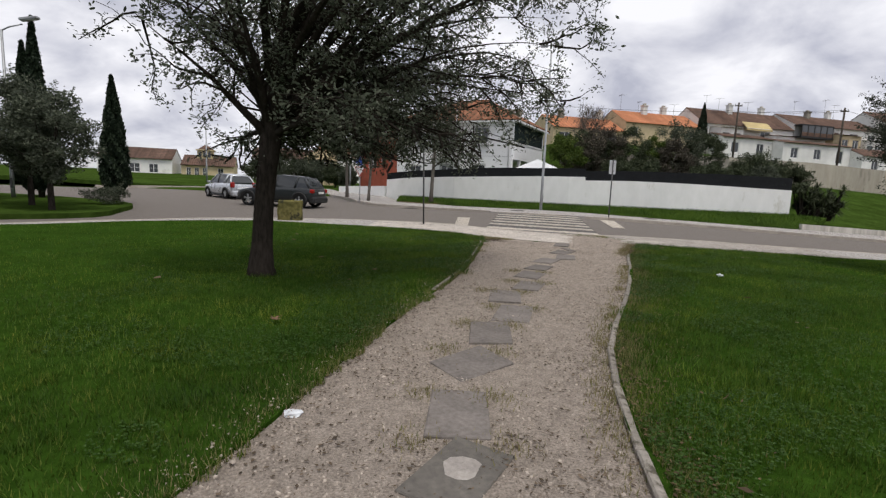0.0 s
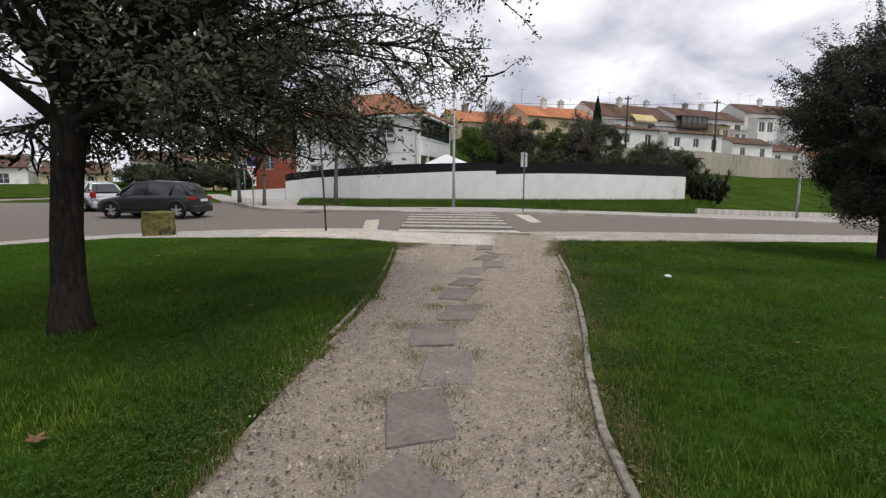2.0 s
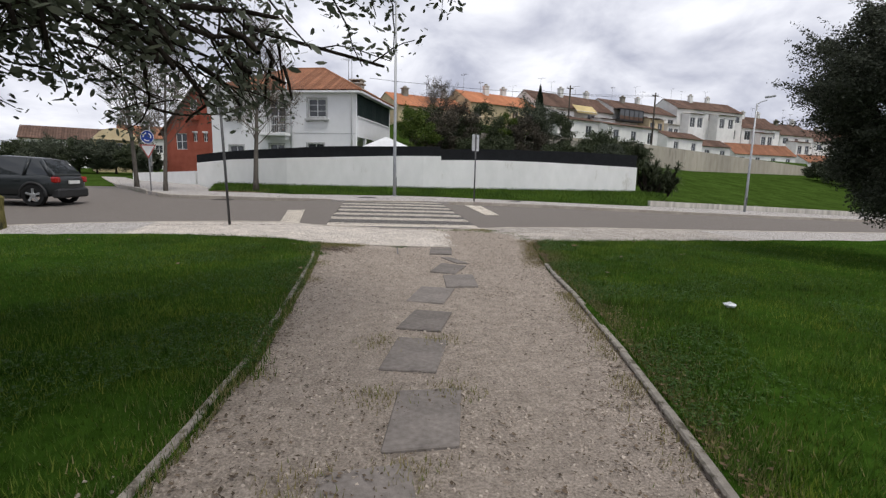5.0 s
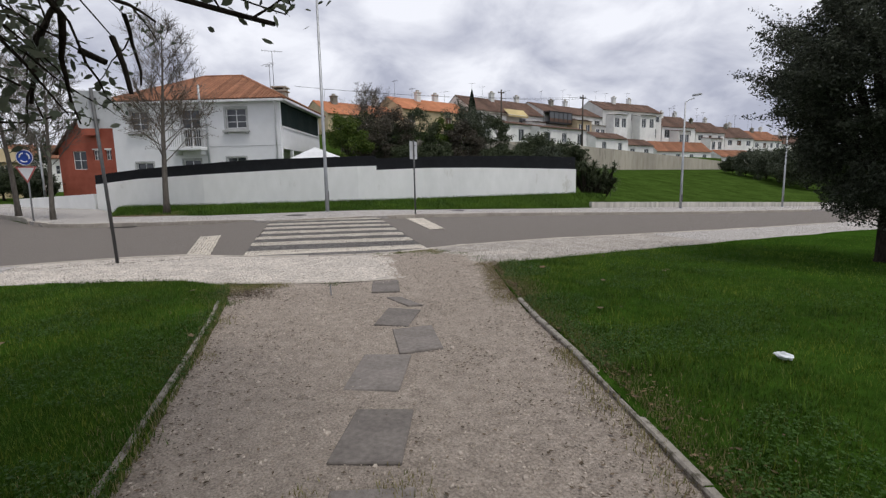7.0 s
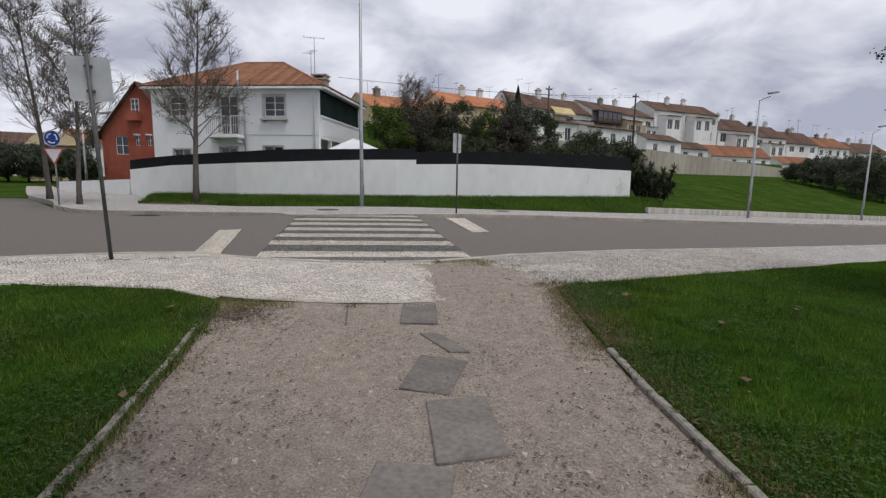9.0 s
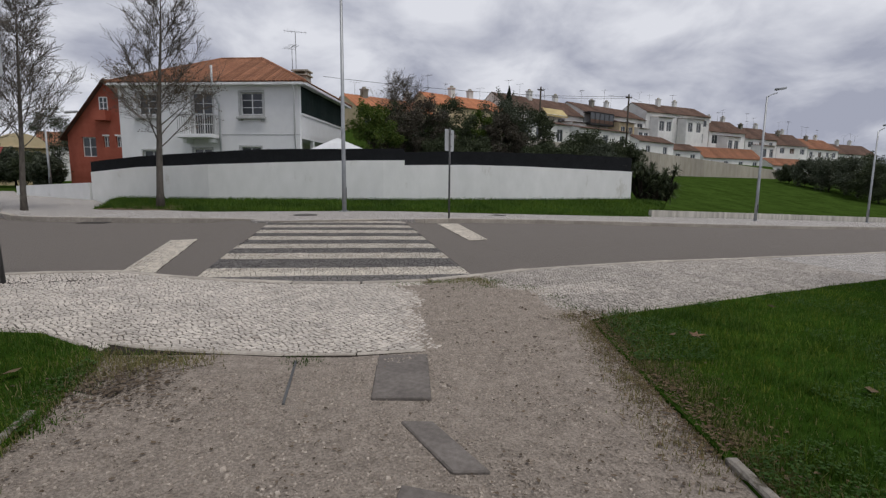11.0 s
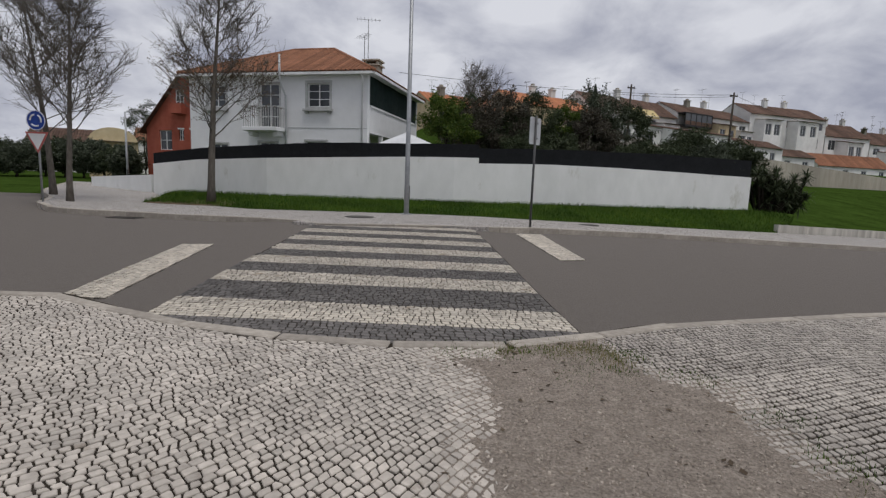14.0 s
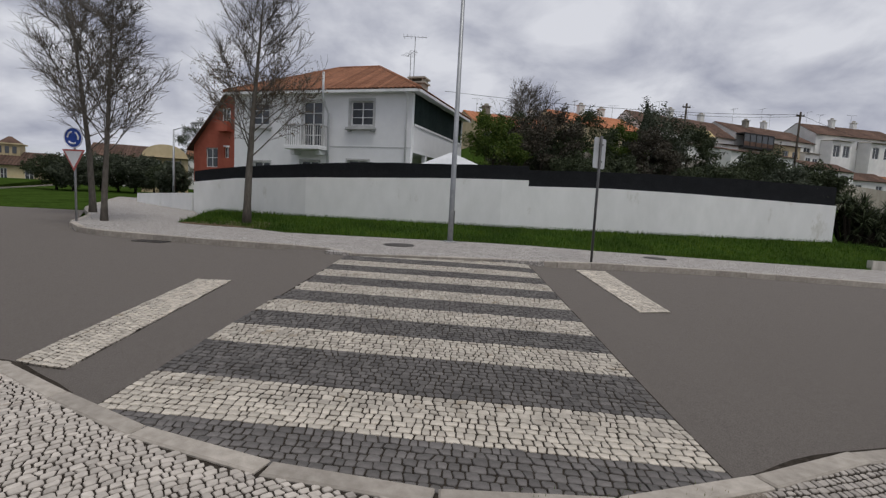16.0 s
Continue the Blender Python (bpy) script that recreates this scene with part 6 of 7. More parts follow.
def car(name, m, L, W, H, paint, label, suv=0.0):
    """A five-door car heading towards -x: body shell, glasshouse, roof, wheels, lamps, bumpers, mirrors, plates."""
    t = base(name, m, label, "car")
    w, c = W / 2, 0.17 + suv * 0.08
    belt = H * 0.60
    # stations along the body: x, bottom, hip height, belt height, half width
    st = [(-L / 2, c + 0.18, 0.42, 0.55, w * 0.70), (-L / 2 + 0.10, c + 0.06, 0.50, 0.64 + suv * 0.1, w * 0.86), (-L / 2 + 0.45, c, 0.60, belt - 0.14, w * 0.97), (-L / 2 + 1.0, c, 0.64, belt - 0.04, w), (-0.45, c, 0.65, belt + 0.01, w), (0.6, c, 0.66, belt + 0.03, w), (L / 2 - 0.6, c, 0.68, belt + 0.05, w * 0.985), (L / 2 - 0.12, c + 0.05, 0.70, belt + 0.03, w * 0.90), (L / 2, c + 0.14, 0.62, belt - 0.10, w * 0.80)]
    rings = []
    for x, zb, zh, zt, hw in st:
        zh = min(zh + suv * 0.1, zt - 0.03)
        half = [(hw * 0.86, zb), (hw * 0.97, zb + 0.10), (hw, zh), (hw * 0.95, zt - 0.015), (hw * 0.86, zt + 0.01)]
        rings.append([(x, y, z) for y, z in half] + [(x, -y, z) for y, z in half[::-1]])
    v, f = loft(rings)
    body = obj("body", mesh_of("body", v, f, paint, True), t)
    sub = body.modifiers.new("smooth", "SUBSURF")
    sub.levels = sub.render_levels = 1
    gx = [(-L * 0.27, belt - 0.02, 0.02, w * 0.84, w * 0.80), (-L * 0.10, belt, H - 0.075, w * 0.86, w * 0.66), (0.25, belt, H - 0.03, w * 0.87, w * 0.67), (L * 0.27, belt, H - 0.07, w * 0.86, w * 0.64), (L * 0.37, belt, H - 0.13, w * 0.83, w * 0.60), (L * 0.47, belt + 0.02, belt + 0.08, w * 0.78, w * 0.70)]
    rings = []
    for x, zb, zt, hb, ht in gx:
        zt = max(zt, zb + 0.03)
        half = [(hb, zb), ((hb + ht) / 2 + 0.02, (zb + zt) / 2), (ht, zt)]
        rings.append([(x, y, z) for y, z in half] + [(x, -y, z) for y, z in half[::-1]])
    v, f = loft(rings)
    glass = obj("glasshouse", mesh_of("glasshouse", v, f, M_CAR_GLASS, False), t, "dark tinted windows")
    rr = []
    for x, zb, zt, hb, ht in gx[1:5]:
        rr.append([(x, ht + 0.012, zt - 0.05), (x, ht * 0.93, zt + 0.012), (x, 0, zt + 0.03), (x, -ht * 0.93, zt + 0.012), (x, -ht - 0.012, zt - 0.05)])
    v, f = loft(rr)
    obj("roof", mesh_of("roof", v, f, paint, True), t)
    for s in (1, -1):
        for (xa, za, ya), (xb, zb_, yb), r in (((-L * 0.27, belt, w * 0.85), (-L * 0.10, H - 0.09, w * 0.67), 0.035), ((0.12, belt, w * 0.87), (0.12, H - 0.06, w * 0.68), 0.032), ((L * 0.27, belt, w * 0.87), (L * 0.29, H - 0.09, w * 0.65), 0.055), ((L * 0.455, belt, w * 0.80), (L * 0.37, H - 0.15, w * 0.62), 0.06)):
            mid = ((xa + xb) / 2, s * ((ya + yb) / 2 + 0.022), (za + zb_) / 2)
            tube("pillar", [(xa, s * ya, za), mid, (xb, s * yb, zb_)], r, paint if abs(xa) > 0.3 else M_TRIM_BLACK, t, 6)
        bm = bmesh.new()
        box(bm, -L * 0.22, s * w * 0.93, belt - 0.02, -L * 0.22 + 0.11, s * (w * 0.93 + 0.2), belt + 0.12, 0.03)
        part("mirror", bm, paint, t)
        for x in (-0.1, 0.95):
            part("door_handle", boxes((x, s * w * 0.985 - 0.02, belt - 0.16, x + 0.16, s * w * 0.985 + 0.02, belt - 0.125), bevel=0.006), paint, t)
        part("sill", boxes((-L / 2 + 1.05, s * w * 0.9 - 0.05, c - 0.03, L / 2 - 1.1, s * w * 0.9 + 0.06, c + 0.07), bevel=0.015), M_TRIM_BLACK, t)
        bm = bmesh.new()
        box(bm, -L / 2 + 0.05, s * w * 0.62 - 0.17, 0.58 + suv * 0.12, -L / 2 + 0.42, s * w * 0.62 + 0.17, 0.74 + suv * 0.12, 0.05)
        part("headlight", bm, M_CLEAR_LENS, t)
        bm = bmesh.new()
        box(bm, L / 2 - 0.22, s * w * 0.76 - 0.11, belt - 0.22, L / 2 + 0.0, s * w * 0.76 + 0.11, belt + (0.10 if not suv else -0.02), 0.04)
        part("tail_light", bm, M_RED_LENS, t)
    part("rear_bumper", boxes((L / 2 - 0.25, -w * 0.84, c, L / 2 + 0.05, w * 0.84, c + 0.32), bevel=0.06), paint if not suv else M_TRIM_BLACK, t)
    part("front_bumper", boxes((-L / 2 - 0.03, -w * 0.78, c, -L / 2 + 0.25, w * 0.78, c + 0.2), bevel=0.06), M_TRIM_BLACK, t)
    part("grille", boxes((-L / 2 - 0.015, -w * 0.4, c + 0.3, -L / 2 + 0.1, w * 0.4, c + 0.42), bevel=0.02), M_TRIM_BLACK, t)
    part("number_plate", boxes((L / 2 + 0.02, -0.26, 0.62 + suv * 0.1, L / 2 + 0.06, 0.26, 0.73 + suv * 0.1)), M_PLATE_YELLOW, t)
    R = 0.30 + suv * 0.05
    for x in (-L / 2 + 0.80, L / 2 - 0.72):
        for s in (1, -1):
            y0, y1 = s * (w - 0.20), s * (w - 0.005)
            prof = [(0.20, R * 0.66), (0.03, R * 0.93), (0.0, R * 0.98), (0.0, R), (1.0, R), (1.0, R * 0.96), (0.98, R * 0.66)]
            v, f = [], []
            n = 28
            for u, r in prof:
                for k in range(n):
                    a = 2 * math.pi * k / n
                    v.append((x + r * math.cos(a), y0 + (y1 - y0) * u, R + r * math.sin(a)))
            for i in range(len(prof) - 1):
                f += [(i * n + k, i * n + (k + 1) % n, (i + 1) * n + (k + 1) % n, (i + 1) * n + k) for k in range(n)]
            wheel = obj("wheel", mesh_of("wheel", v, f, M_TYRE, True), t, "black tyre")
            bm = bmesh.new()
            ym = y0 + (y1 - y0) * 0.9
            for k in range(5):
                box(bm, -0.035, -0.012, 0.0, 0.035, 0.012, R * 0.66, 0.0, Matrix.Translation((x, ym, R)) @ Matrix.Rotation(k * 2 * math.pi / 5, 4, "Y"))
            box(bm, x - 0.07, ym - 0.02, R - 0.07, x + 0.07, ym + 0.02, R + 0.07, 0.02)
            part("rim", bm, M_RIM, wheel)
            arch, af = tube_data([(x + (R + 0.05) * math.cos(radians(a)), s * (w - 0.03), R + (R + 0.05) * math.sin(radians(a))) for a in range(-8, 189, 14)], [0.05] * 15, 6)
            obj("wheel_arch", mesh_of("wheel_arch", arch, af, M_TRIM_BLACK, True), t)
    return t


car("car", pose(-17.8, 11.5, road_z(-17.8, 11.5), 0, 0, -40), 4.0, 1.74, 1.49, M_SILVER, "small silver five-door hatchback on the road")
car("car", pose(-12.6, 6.6, road_z(-12.6, 6.6), 0, 0, -10), 4.38, 1.81, 1.62, M_DARK_PAINT, "dark green-black compact sport utility car on the road", 1.0)


# ---- stepping slabs in the gravel ----
SLABS = [  # centre x, y, half width, half depth, turn of the width, turn of the depth
    (-2.86, -16.1, 0.2, 0.33, -25, -27), (-2.88, -15.37, 0.215, 0.36, 4, 0), (-2.78, -14.37, 0.34, 0.25, 47, 38), (-2.57, -13.42, 0.225, 0.38, 12, -2), (-2.24, -12.56, 0.23, 0.39, 2, -12), (-2.28, -11.57, 0.225, 0.40, -2, -6), (-1.83, -10.73, 0.215, 0.37, -5, -17),
    (-1.68, -9.7, 0.22, 0.36, -17, -22), (-1.4, -8.82, 0.21, 0.34, -25, -25), (-1.11, -7.82, 0.22, 0.39, -28, -24), (-0.56, -7.16, 0.215, 0.375, -7, -11), (-0.5, -6.33, 0.2, 0.34, -32, -30), (-0.2, -5.62, 0.1, 0.3, -19, 10), (-0.17, -4.58, 0.2, 0.43, -18, -15),
]


def slab(x, y, hw, hd, wide, deep, seed):
    rnd = random.Random(seed)
    bm = bmesh.new()
    box(bm, -1, -1, -0.06, 1, 1, 0.0)
    a, d = radians(wide), radians(deep)
    for v in bm.verts:
        p, q = v.co.x * hw, v.co.y * hd
        v.co.x = p * math.cos(a) - q * math.sin(d) + rnd.uniform(-0.012, 0.012)
        v.co.y = p * math.sin(a) + q * math.cos(d) + rnd.uniform(-0.012, 0.012)
    bmesh.ops.bevel(bm, geom=bm.edges[:], offset=0.008, segments=1, affect="EDGES")
    me = bpy.data.meshes.new("stepping_slab")
    bm.to_mesh(me)
    bm.free()
    me.materials.append(M_SLAB)
    ob = obj("stepping_slab", me, m=pose(x, y, path_z(x, y) + 0.017, rnd.uniform(-1.2, 1.2), rnd.uniform(-1.2, 1.2), 0))
    tagged(ob, "worn grey concrete slab set crooked in the gravel", "paving slab", "stepping slabs in the path")


for i, s in enumerate(SLABS):
    slab(*s, seed=i)
first_slab = bpy.data.objects["stepping_slab"]
first_slab.data.materials[0] = M_WET_SLAB
first_slab["label"] = "dark damp concrete slab with a pale cement patch"
v, f = tube_data([(0.02, 0.03, -0.002), (0.02, 0.03, 0.003)], [0.12, 0.11], 11)
obj("cement_patch", mesh_of("cement_patch", [(x * (1 + 0.2 * math.sin(7 * x * y * 99 + x * 20)), y, z) for x, y, z in v], f, M_CEMENT), first_slab)
# a plank edge set in the gravel near the pavement
pl = obj("timber_strip", mesh_of("timber_strip", [(-0.011, -0.4, -0.04), (0.011, -0.4, -0.04), (0.011, 0.4, -0.04), (-0.011, 0.4, -0.04), (-0.009, -0.39, 0.012), (0.009, -0.39, 0.012), (0.009, 0.39, 0.012), (-0.009, 0.39, 0.012)], [(4, 5, 6, 7), (0, 1, 5, 4), (1, 2, 6, 5), (2, 3, 7, 6), (3, 0, 4, 7)], M_DARK_STEEL), m=pose(-0.97, -4.45, path_z(-0.97, -4.45), 0, 0, -8))
tagged(pl, "thin dark strip set in the gravel near the pavement", "edging strip")


# ---- scattered small stuff ----
def path_span(y):
    inv = lambda line: lerp_line(sorted([(q[1], q[0]) for q in line]), y)
    return inv(PATH_L), inv(PATH_R)


LEFT_BY_Y = sorted([(q[1], q[0]) for q in PATH_L])
RIGHT_BY_Y = sorted([(q[1], q[0]) for q in PATH_R])


def stones(name, n, mat, size, label, category, seed, spot, flat=0.55):
    """Many small angular stones as one piece of stuff."""
    rnd, rs = random.Random(seed), np.random.RandomState(seed)
    v, f = [], []
    cube = np.array([(-1, -1, -1), (1, -1, -1), (1, 1, -1), (-1, 1, -1), (-0.7, -0.7, 1), (0.7, -0.7, 1), (0.7, 0.7, 1), (-0.7, 0.7, 1)], float)
    for _ in range(n):
        x, y, z = spot(rnd)
        s = size * rnd.uniform(0.4, 1.3) ** 1.6
        q = cube * (s, s * rnd.uniform(0.6, 1.0), s * flat) + rs.uniform(-0.3, 0.3, (8, 3)) * s
        a = rnd.uniform(0, 6.28)
        c, d = math.cos(a), math.sin(a)
        k = len(v)
        v += [(x + p[0] * c - p[1] * d, y + p[0] * d + p[1] * c, z + p[2]) for p in q]
        f += [tuple(k + i for i in t) for t in ((4, 5, 6, 7), (0, 1, 5, 4), (1, 2, 6, 5), (2, 3, 7, 6), (3, 0, 4, 7))]
    tagged(obj(name, mesh_of(name, v, f, mat)), label, category, kind="stuff")


def on_path(rnd):
    y = -4.2 - 14.0 * rnd.random() ** 1.1
    a, b = lerp_line(LEFT_BY_Y, y), lerp_line(RIGHT_BY_Y, y)
    x = rnd.uniform(a + 0.05, b - 0.05)
    return x, y, path_z(x, y) + 0.003


PATCH = [(-0.2, -4.42), (-0.12, -3.85), (0.08, -3.4), (0.2, -2.8), (0.4, -2.1), (0.15, -1.5), (0.35, -1.3), (1.0, -1.32), (1.95, -1.15), (1.9, -1.8), (2.5, -2.2), (2.25, -2.9), (2.15, -3.75), (1.75, -4.5)]


def in_poly(p, poly):
    x, y, c = p[0], p[1], False
    for (x0, y0), (x1, y1) in zip(poly, poly[1:] + poly[:1]):
        if (y0 > y) != (y1 > y) and x < (x1 - x0) * (y - y0) / (y1 - y0) + x0:
            c = not c
    return c


def rim_gap(p, poly):
    """Distance from p to the outline of poly."""
    q, best = Vector((p[0], p[1])), 9.0
    for a, b in zip(poly, poly[1:] + poly[:1]):
        a, b = Vector(a), Vector(b)
        u = min(max((q - a).dot(b - a) / (b - a).length_squared, 0), 1)
        best = min(best, (q - a.lerp(b, u)).length)
    return best


def patch_z(x, y):
    """The washed-out gravel thins towards its rim, so that the setts come through there."""
    deep = smooth01(rim_gap((x, y), PATCH) / 0.5 + 0.35 * noise.noise((x * 3, y * 3, 6)) + 0.18 * noise.noise((x * 11, y * 11, 2)))
    return land(x, y) - 0.003 - 0.008 * smooth01((-3.7 - y) / 0.4) + 0.014 * deep


def on_patch(rnd):
    while True:
        x, y = rnd.uniform(0.1, 2.4), rnd.uniform(-4.2, -1.1)
        if in_poly((x, y), PATCH):
            return x, y, patch_z(x, y) + 0.003


sheet("gravel_patch", PATCH, patch_z, M_GRAVEL, 0.1, "gravel washed over the pavement stones", "path", 0.05)
def path_end(rnd):
    y = -4.2 - 2.6 * rnd.random()
    x = rnd.uniform(lerp_line(LEFT_BY_Y, y) + 0.05, lerp_line(RIGHT_BY_Y, y) - 0.05)
    return x, y, path_z(x, y) + 0.002


stones("end_grit", 9000, M_PEBBLE, 0.005, "fine loose grit at the path's end", "gravel", 8, path_end)
stones("gravel_stones", 26000, M_PEBBLE, 0.0065, "loose pale pinkish gravel on the path", "gravel", 1, on_path)
stones("larger_gravel", 450, M_PEBBLE, 0.014, "larger loose stones on the path", "gravel", 2, on_path)
def path_margin(rnd):
    y = -11.0 - 7.0 * rnd.random()
    x = lerp_line(LEFT_BY_Y, y) + rnd.gauss(-0.05, 0.13)
    return x, y, lawn_z(x, y) + 0.001


stones("margin_gravel", 900, M_PEBBLE, 0.007, "gravel spilling into the lawn's edge", "gravel", 4, path_margin)
stones("patch_gravel", 600, M_PEBBLE, 0.008, "loose gravel over the pavement edge", "gravel", 3, on_patch)
stones("patch_grit", 6000, M_PEBBLE, 0.005, "fine grit trodden over the pavement", "gravel", 7, on_patch)


def litter_spot(rnd):
    while True:
        x, y, z = on_path(rnd)
        if rnd.random() < (0.35 if y < -10.5 else 0.12) + 1.1 * noise.noise((x * 1.4, y * 1.4, 12)):
            return x, y, z + 0.006


def leaf_litter(name, n, mat, size, label, seed, spot):
    rs, rnd = np.random.RandomState(seed), random.Random(seed)
    pts = np.array([spot(rnd) for _ in range(n)])
    me = leaves_mesh(name, pts + np.array([0, 0, 0.004]), size, mat, rs, 0.5, 0.0, 0.6)
    co = np.empty(len(me.vertices) * 3)
    me.vertices.foreach_get("co", co)
    co = co.reshape(-1, 4, 3)
    mid = pts[:, None, 2] + 0.006
    co[:, :, 2] = mid + (co[:, :, 2] - mid) * 0.25
    me.vertices.foreach_set("co", co.ravel())
    tagged(obj(name, me), label, "leaf litter", kind="stuff")


def path_side(rnd):
    y = -4.3 - 13.0 * rnd.random()
    a, b = lerp_line(LEFT_BY_Y, y), lerp_line(RIGHT_BY_Y, y)
    d = rnd.expovariate(3.2)
    x = a + d if rnd.random() < 0.55 else b - d * 0.7
    return x, y, path_z(x, y) + 0.009


leaf_litter("side_leaves", 3600, M_LITTER, 0.032, "dark leaves gathered along the path's edges", 15, path_side)
leaf_litter("fallen_leaves", 4600, M_LITTER, 0.027, "dark fallen leaves strewn over the gravel path", 5, litter_spot)


def edging_side(rnd):
    y = -5.0 - 12.0 * rnd.random()
    x = lerp_line(RIGHT_BY_Y, y) + 0.06 + rnd.expovariate(7)
    return x, y, lawn_z(x, y) + 0.035 * rnd.random()


def corner_heap(rnd):
    x, y = -2.12 + rnd.gauss(0, 0.2), -4.15 + rnd.gauss(0, 0.22)
    return x, y, path_z(x, y) + 0.012


leaf_litter("edging_leaves", 2600, M_DRY_LEAF, 0.032, "brown leaves and chaff along the concrete edging", 16, edging_side)
leaf_litter("heaped_leaves", 1100, M_LITTER, 0.036, "dark leaves gathered in the corner of the path", 17, corner_heap)


def lawn_corner(rnd):
    y = rnd.uniform(-6.2, -3.5)
    x = lerp_line(RIGHT_BY_Y, min(y, -3.8)) + rnd.gauss(0.06, 0.17)
    return x, y, max(path_z(x, y), lawn_z(x, y) if x > lerp_line(RIGHT_BY_Y, min(y, -3.8)) else -9.0, patch_z(x, y) if in_poly((x, y), PATCH) else -9.0) + 0.014


leaf_litter("corner_chaff", 5200, M_DRY_LEAF, 0.024, "brown chaff and dry clippings at the lawn's corner", 21, lawn_corner)
leaf_litter("patch_leaves", 90, M_LITTER, 0.05, "few dark leaves on the washed gravel", 22, on_patch)


def lawn_leaf(rnd):
    while True:
        x, y = rnd.uniform(-9, 8), rnd.uniform(-17, -3)
        a, b = lerp_line(LEFT_BY_Y, y), lerp_line(RIGHT_BY_Y, y)
        if (x < a - 0.1 and y < lerp_line(LAWN_LEFT, x) - 0.1) or (x > b + 0.1 and y < lerp_line(LAWN_RIGHT, x) - 0.1):
            return x, y, lawn_z(x, y) + 0.05


leaf_litter("lawn_leaves", 70, M_DRY_LEAF, 0.11, "curled brown leaves lying on the lawn", 6, lawn_leaf)


def rubbish(x, y, z, s, seed, label):
    bm = bmesh.new()
    bmesh.ops.create_icosphere(bm, subdivisions=2, radius=s)
    for v in bm.verts:
        v.co = Vector((v.co.x * 1.5, v.co.y, v.co.z * 0.4)) + noise.noise_vector(v.co * 25 + Vector((seed, 0, 0))) * s * 0.5
    me = bpy.data.meshes.new("crumpled_litter")
    bm.to_mesh(me)
    bm.free()
    me.materials.append(M_PAPER)
    tagged(obj("crumpled_litter", me, m=pose(x, y, z + s * 0.25, 0, 0, seed * 40)), label, "litter")


rubbish(-4.0, -15.55, path_z(-4.0, -15.55), 0.045, 1, "crumpled white plastic at the path's edge")
rubbish(2.0, -9.1, lawn_z(2.0, -9.1) + 0.03, 0.055, 2, "crumpled white plastic bag on the lawn")


def plane_leaf(x, y, z, size, turn):
    """A large dry lobed leaf, its tips curled up."""
    n = 20
    rim = [(size * r * math.sin(a), size * r * math.cos(a), 0.16 * size * r * r + 0.05 * size * math.sin(3 * a)) for a, r in ((2 * math.pi * k / n, (1.0, 0.62, 0.45, 0.66)[k % 4] if k != n // 2 else 0.3) for k in range(n))]
    v = [(0, 0, 0)] + rim + [(0, -size * 0.3, 0.01), (0.006, -size * 1.1, 0.03), (-0.006, -size * 1.1, 0.03)]
    f = [(0, k + 1, (k + 1) % n + 1) for k in range(n)] + [(n + 1, n + 2, n + 3)]
    ob = obj("fallen_leaf", mesh_of("fallen_leaf", v, f, M_BIG_LEAF), m=pose(x, y, z, 6, -9, turn))
    ob.modifiers.new("thickness", "SOLIDIFY").thickness = 0.002
    tagged(ob, "large curled brown plane leaf lying on the lawn", "leaf", "large fallen leaves")


plane_leaf(2.6, -4.62, lawn_z(2.6, -4.62) + 0.05, 0.07, 25)
plane_leaf(-4.9, -13.6, lawn_z(-4.9, -13.6) + 0.055, 0.07, 140)


# ---- grass ----
def blades(name, spots, tall, wide, mat, label, seed, category="grass"):
    """Grass as many slender blades in one mesh."""
    rs = np.random.RandomState(seed)
    p = np.array(spots)
    n = len(p)
    az, lean = rs.uniform(0, 2 * np.pi, n), rs.uniform(0.1, 0.8, n)
    h = tall * rs.uniform(0.45, 1.25, n)
    side = np.stack([np.cos(az), np.sin(az), np.zeros(n)], 1) * (wide * rs.uniform(0.6, 1.2, n))[:, None]
    tip = np.stack([-np.sin(az) * lean * h, np.cos(az) * lean * h, h], 1)
    v = np.stack([p - side, p + side, p + tip], 1).reshape(-1, 3)
    me = bpy.data.meshes.new(name)
    me.vertices.add(3 * n)
    me.vertices.foreach_set("co", v.ravel())
    me.loops.add(3 * n)
    me.loops.foreach_set("vertex_index", np.arange(3 * n, dtype=np.int32))
    me.polygons.add(n)
    me.polygons.foreach_set("loop_start", np.arange(0, 3 * n, 3, dtype=np.int32))
    me.polygons.foreach_set("loop_total", np.full(n, 3, dtype=np.int32))
    me.materials.append(mat)
    me.update(calc_edges=True)
    tagged(obj(name, me), label, category, kind="stuff")


def lawn_spots(side, n, near, seed, zoff=-0.01):
    """Spots on a lawn, thicker towards the path; near is the falloff in metres."""
    rnd, out = random.Random(seed), []
    while len(out) < n:
        y = -2.0 - 16.5 * rnd.random()
        d = near * -math.log(1 - rnd.random() * 0.985)
        rag = 0.16 * noise.noise((y * 2.2, side * 5, 1)) + 0.07 * noise.noise((y * 7, side * 3, 2))
        if side < 0:
            x = lerp_line(LEFT_BY_Y, min(y, -3.6)) - d + 0.05 + (rag if y < -11.2 else 0)
            if y > lerp_line(LAWN_LEFT, x) - 0.02:
                continue
        else:
            x = lerp_line(RIGHT_BY_Y, min(y, -3.8)) + d + (0.07 if y < -6.2 else 0.1 + 0.14 * noise.noise((y * 1.9, 3, 5)))
            if y > lerp_line(LAWN_RIGHT, x) - 0.02:
                continue
        dense = noise.noise((x * 0.9, y * 0.9, 9))
        if rnd.random() < 0.75 + 0.6 * dense:
            out.append((x, y, lawn_z(x, y) + zoff))
    return out


